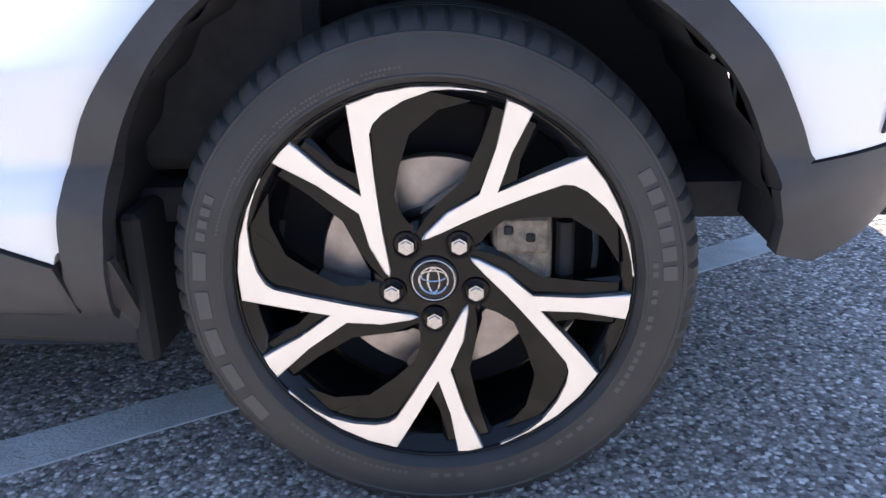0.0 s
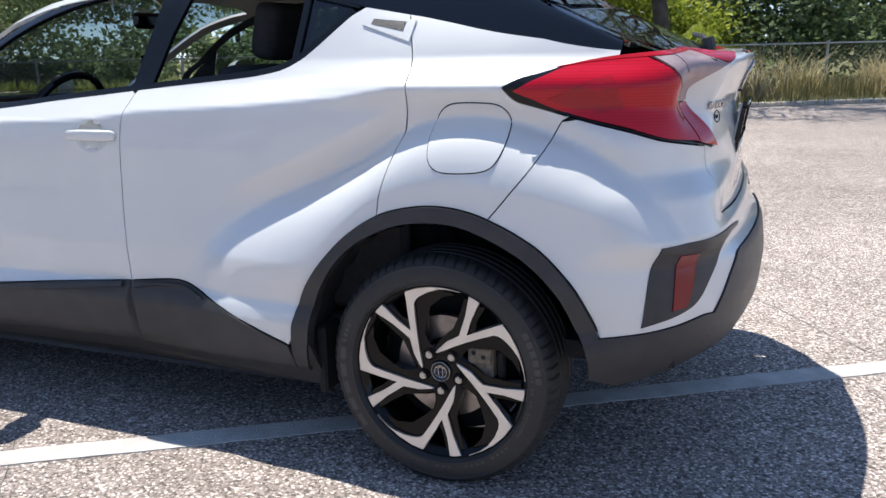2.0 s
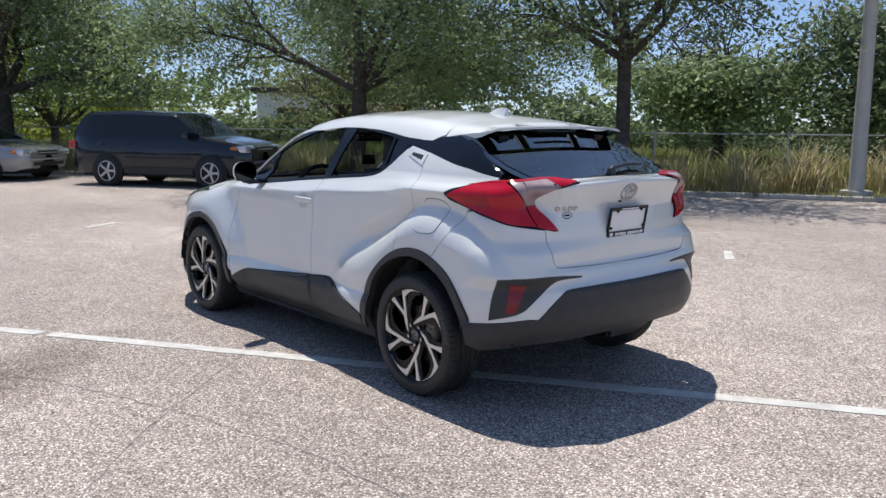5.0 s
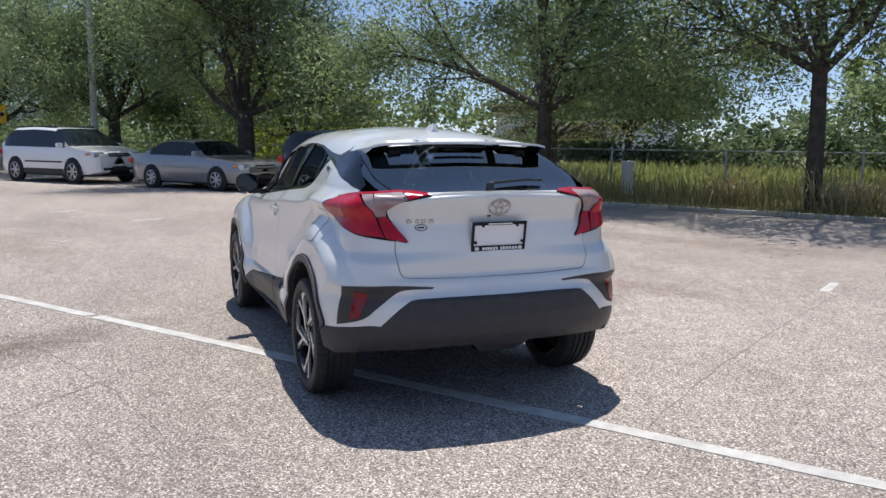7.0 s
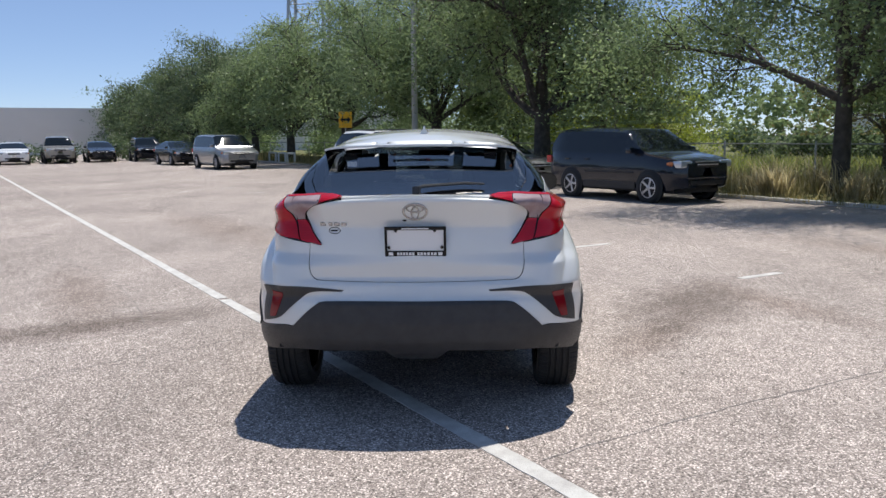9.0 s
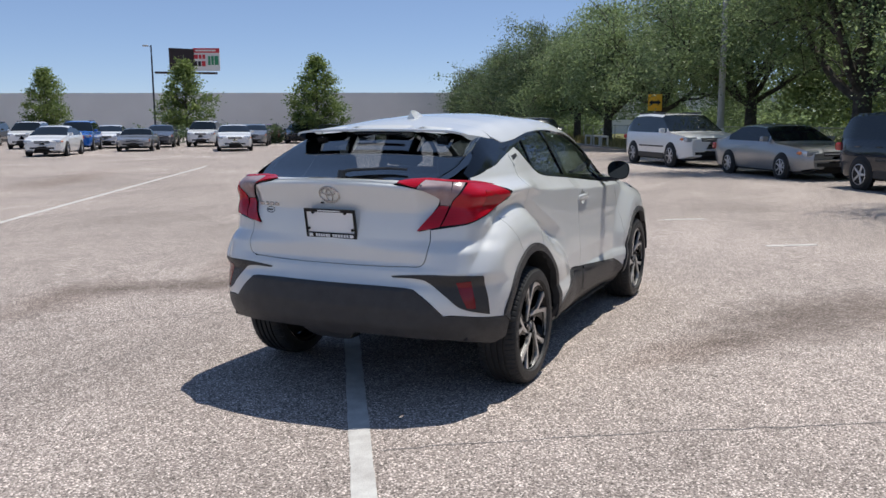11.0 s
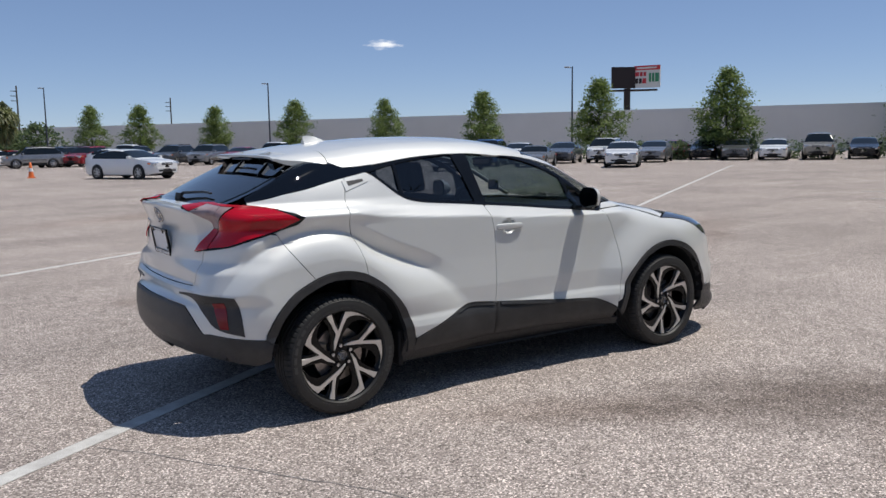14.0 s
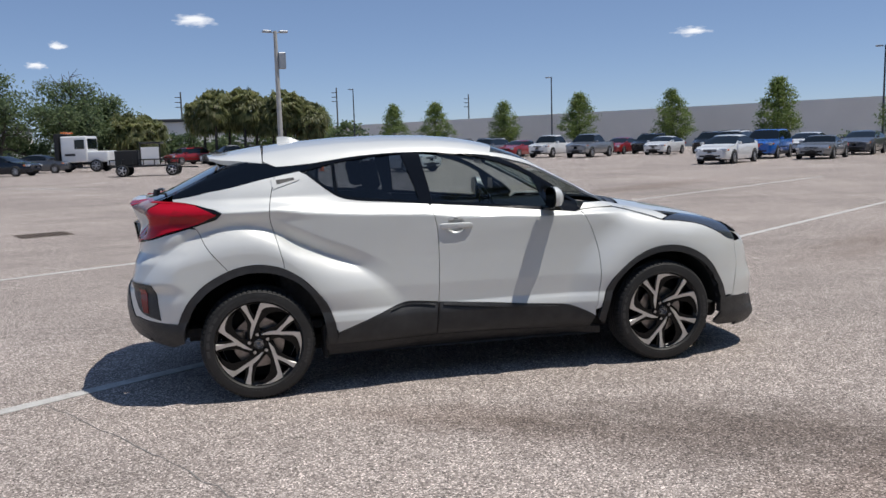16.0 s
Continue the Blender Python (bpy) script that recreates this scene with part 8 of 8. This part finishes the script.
def faced(name, label, kind, mat, spec, place, heading, group=""):
    """Parks a car by the middle of its nose."""
    h = radians(heading)
    c = Vector((place[0], place[1], 0)) - Vector((math.cos(h), math.sin(h), 0)) * spec["fo"]
    return vehicle(name, label, kind, mat, spec, Matrix.Translation(c) @ Matrix.Rotation(h, 4, "Z"), group)


EDGEROW, FARROW = "vehicles along the verge", "vehicles in the far rows"
parked("dark_suv", "dark navy boxy compact SUV parked by the verge", "SUV", NAVY, BOXSUV, (13.55, -4.30), -146.5, -1, EDGEROW)
parked("silver_sedan", "older silver sedan parked by the verge", "sedan", SILVER, OLDSEDAN, (18.72, -1.06), -144.5, -1, EDGEROW)
parked("white_suv", "large white SUV with dark lower cladding by the verge", "SUV", PLAINWHITE, BIGSUV, (23.6, 2.66), -144, -1, EDGEROW)
parked("silver_minivan", "silver minivan parked under the oaks", "minivan", SILVER, VAN, (36.0, 12.3), -144, -1, EDGEROW)
parked("dark_sedan", "dark sedan parked behind the minivan", "sedan", BLACKPAINT, SEDAN, (43.2, 17.2), -144, -1, EDGEROW)

parked("parked_sedan", "white sedan parked out in the open lot", "sedan", PLAINWHITE, SEDAN, (8.0, 35.9), -61, -1, FARROW)
for lab, mat, spec, pl, hd in (
        ("white sedan parked out in the open lot", PLAINWHITE, COMPACT, (22.2, 31.0), -144),
        ("bright blue compact SUV in the far row", BLUEPAINT, MIDSUV, (28.1, 35.9), -140),
        ("silver open roadster in the far row", SILVER, ROADSTER, (29.0, 32.4), -143),
        ("white sedan in the far row", PLAINWHITE, SEDAN, (30.6, 53.0), -140),
        ("white pickup truck in the far row", PLAINWHITE, PICKUP, (22.6, 57.0), -138),
        ("silver pickup truck in the far row", SILVER, PICKUP, (24.0, 52.5), -138),
        ("dark red sedan in the far row", REDPAINT, SEDAN, (21.6, 62.5), -140),
        ("dark red hatchback in the far row", REDPAINT, COMPACT, (30.0, 59.5), -140),
        ("black SUV in the far row", BLACKPAINT, MIDSUV, (32.0, 58.0), -140),
        ("black SUV in the far row", BLACKPAINT, MIDSUV, (34.5, 52.5), -140),
        ("white SUV in the far row", PLAINWHITE, MIDSUV, (30.0, 42.5), -140),
        ("white sedan in the far row", PLAINWHITE, SEDAN, (32.8, 38.6), -140),
        ("grey sedan in the far row", GREYPAINT, SEDAN, (35.0, 36.5), -142),
        ("white sedan parked out in the open lot", PLAINWHITE, SEDAN, (31.2, 27.2), -139),
        ("white SUV in the far row", PLAINWHITE, MIDSUV, (37.2, 35.0), -146),
        ("silver sedan in the far row", SILVER, SEDAN, (39.7, 32.8), -146),
        ("dark red compact car in the far row", REDPAINT, COMPACT, (46.6, 36.9), -146),
        ("dark grey sedan in the far row", BLACKPAINT, SEDAN, (46.2, 33.9), -148),
        ("dark grey sedan in the far row", GREYPAINT, SEDAN, (46.0, 31.0), -148),
        ("white sedan with a black grille in the far row", PLAINWHITE, SEDAN, (46.9, 28.7), -149),
        ("sand-grey pickup truck in the far row", TANPAINT, PICKUP, (48.7, 26.6), -150),
        ("black sedan in the far row", BLACKPAINT, SEDAN, (51.4, 25.0), -150),
        ("black SUV under the oaks in the far row", BLACKPAINT, MIDSUV, (52.3, 22.0), -150),
        ("silver SUV in the far row", SILVER, MIDSUV, (18.8, 62.0), -135),
        ("grey SUV in the far row", GREYPAINT, MIDSUV, (16.6, 64.0), -135),
        ("white sedan in the far row", PLAINWHITE, SEDAN, (14.4, 62.5), -60),
        ("white pickup truck in the far row", PLAINWHITE, PICKUP, (13.8, 67.5), -130),
        ("dark red SUV in the far row", REDPAINT, MIDSUV, (10.4, 67.5), -135),
        ("grey SUV in the far row", GREYPAINT, MIDSUV, (8.6, 69.0), -135),
        ("silver SUV in the far row", SILVER, MIDSUV, (5.6, 69.0), 180),
        ("white sedan in the far row", PLAINWHITE, SEDAN, (3.0, 72.0), -150),
        ("white SUV in the far row", PLAINWHITE, MIDSUV, (0.4, 74.0), -150),
        ("dark pickup truck in the far row", GREYPAINT, PICKUP, (-3.6, 71.0), -160),
        ("black SUV in the far row", BLACKPAINT, MIDSUV, (-1.0, 78.0), -140),
        ("silver sedan in the far row", SILVER, SEDAN, (2.4, 80.0), -140),
        ("dark red sedan in the far row", REDPAINT, SEDAN, (5.4, 80.0), -140),
        ("dark grey SUV in the back row", GREYPAINT, MIDSUV, (15.0, 72.1), -135),
        ("white sedan in the back row", PLAINWHITE, SEDAN, (13.2, 73.6), -135),
        ("silver sedan in the back row", SILVER, SEDAN, (18.4, 72.0), -135),
        ("white SUV in the back row", PLAINWHITE, MIDSUV, (21.2, 68.6), -135),
        ("black sedan in the back row", BLACKPAINT, SEDAN, (23.4, 66.6), -135),
        ("white sedan in the back row", PLAINWHITE, COMPACT, (11.0, 77.5), -135),
        ("silver SUV in the back row", SILVER, MIDSUV, (9.0, 79.5), -135),
        ("white sedan in the back row", PLAINWHITE, SEDAN, (-4.0, 79.3), -140),
        ("dark red SUV in the back row", REDPAINT, MIDSUV, (-7.5, 80.4), -140),
        ("dark blue sedan near the tow truck", NAVY, SEDAN, (-14.2, 56.7), -20),
        ("dark grey sedan near the tow truck", GREYPAINT, SEDAN, (-13.0, 63.0), -20)):
    k = "pickup" if spec is PICKUP else "SUV" if spec is MIDSUV else "sedan" if spec in (SEDAN, COMPACT) else "roadster"
    nm = {"pickup": "pickup_truck", "SUV": "parked_suv", "sedan": "parked_sedan", "roadster": "roadster"}[k]
    faced(nm, lab, k, mat, spec, pl, hd, FARROW)

# white tow truck, its cab facing right
tow = thing("tow_truck", "white flatbed tow truck with a tall cab", "truck", Matrix.Translation((-11.0, 63.4, 0)) @ Matrix.Rotation(radians(-12), 4, "Z"))
cab = part("cab", box_bm((-2.6, -1.1, 0.75), (-0.6, 1.1, 2.75), 0.14, None, 3), PLAINWHITE, tow, "tall white cab", True)
part("bonnet", box_bm((-0.75, -1.0, 0.75), (0.95, 1.0, 1.60), 0.14, None, 3), PLAINWHITE, tow, "sloping white bonnet", True)
part("side_window", box_bm((-1.55, -1.12, 1.75), (-0.75, 1.12, 2.5), 0.04), CARGLASS, cab)
part("windscreen", box_bm((-0.68, -0.9, 1.75), (-0.57, 0.9, 2.55), 0.03), CARGLASS, cab)
part("headboard", box_bm((-3.05, -1.15, 0.9), (-2.75, 1.15, 2.95), 0.03), GRILLEBLACK, tow, "dark steel headboard")
for y in (-0.85, 0.0, 0.85):
    part("headboard_slat", box_bm((-3.09, y - 0.06, 1.0), (-3.05, y + 0.06, 2.9)), GALV, tow)
part("flatbed", box_bm((-8.6, -1.2, 0.95), (-3.0, 1.2, 1.15), 0.03), GRILLEBLACK, tow, "dark flatbed")
part("light_bar", box_bm((-2.7, -0.7, 2.95), (-2.3, 0.7, 3.08), 0.03), INDICATOR, tow)
part("bumper", box_bm((0.85, -1.1, 0.45), (1.08, 1.1, 0.75), 0.05), RIMSILVER, tow, "bright bumper")
part("chassis", box_bm((-8.4, -0.5, 0.55), (0.8, 0.5, 0.9)), TYREFAR, tow)
part("print_bar", box_bm((-2.3, -1.115, 1.25), (-1.5, -1.105, 1.42)), GRILLEBLACK, tow)
for x in (0.0, -6.6):
    for s in (1, -1):
        far_wheel(tow, x, s * 0.98, 0.48, 0.26, s, 6)

# dark utility trailer with a cage and a white sheet
tl = thing("utility_trailer", "black mesh-sided utility trailer loaded with gear", "trailer", Matrix.Translation((-5.85, 46.6, 0)) @ Matrix.Rotation(radians(-2), 4, "Z"))
part("bed", box_bm((-1.9, -0.95, 0.55), (1.9, 0.95, 0.65), 0.01), GRILLEBLACK, tl)
for s in (1, -1):
    part("side_rail", box_bm((-1.9, s * 0.95 - 0.03, 0.95), (1.9, s * 0.95 + 0.03, 1.02)), GRILLEBLACK, tl)
    for i in range(7):
        part("stake", box_bm((-1.88 + i * 0.62, s * 0.95 - 0.025, 0.6), (-1.83 + i * 0.62, s * 0.95 + 0.025, 1.0)), GRILLEBLACK, tl)
    far_wheel(tl, -1.2, s * 0.95, 0.36, 0.2, s, 5)
    far_wheel(tl, 1.6, s * 0.95, 0.36, 0.2, s, 5)
part("gear_box", box_bm((-1.6, -0.8, 0.65), (-0.3, 0.8, 1.55), 0.05), GRILLEBLACK, tl, "dark covered gear")
part("gear_rack", box_bm((-0.2, -0.85, 1.9), (1.0, 0.85, 2.0), 0.02), GRILLEBLACK, tl)
part("gear_sheet", box_bm((-0.1, -0.9, 0.7), (0.9, -0.84, 1.7), 0.01), WHITEBAR, tl, "pale sheet")
for x in (-0.15, 0.95):
    part("rack_post", box_bm((x - 0.03, -0.85, 0.65), (x + 0.03, -0.79, 1.95)), GRILLEBLACK, tl)
part("drawbar", tube_bm([(1.9, 0, 0.5), (3.0, 0, 0.45)], 0.05, 6), GRILLEBLACK, tl)
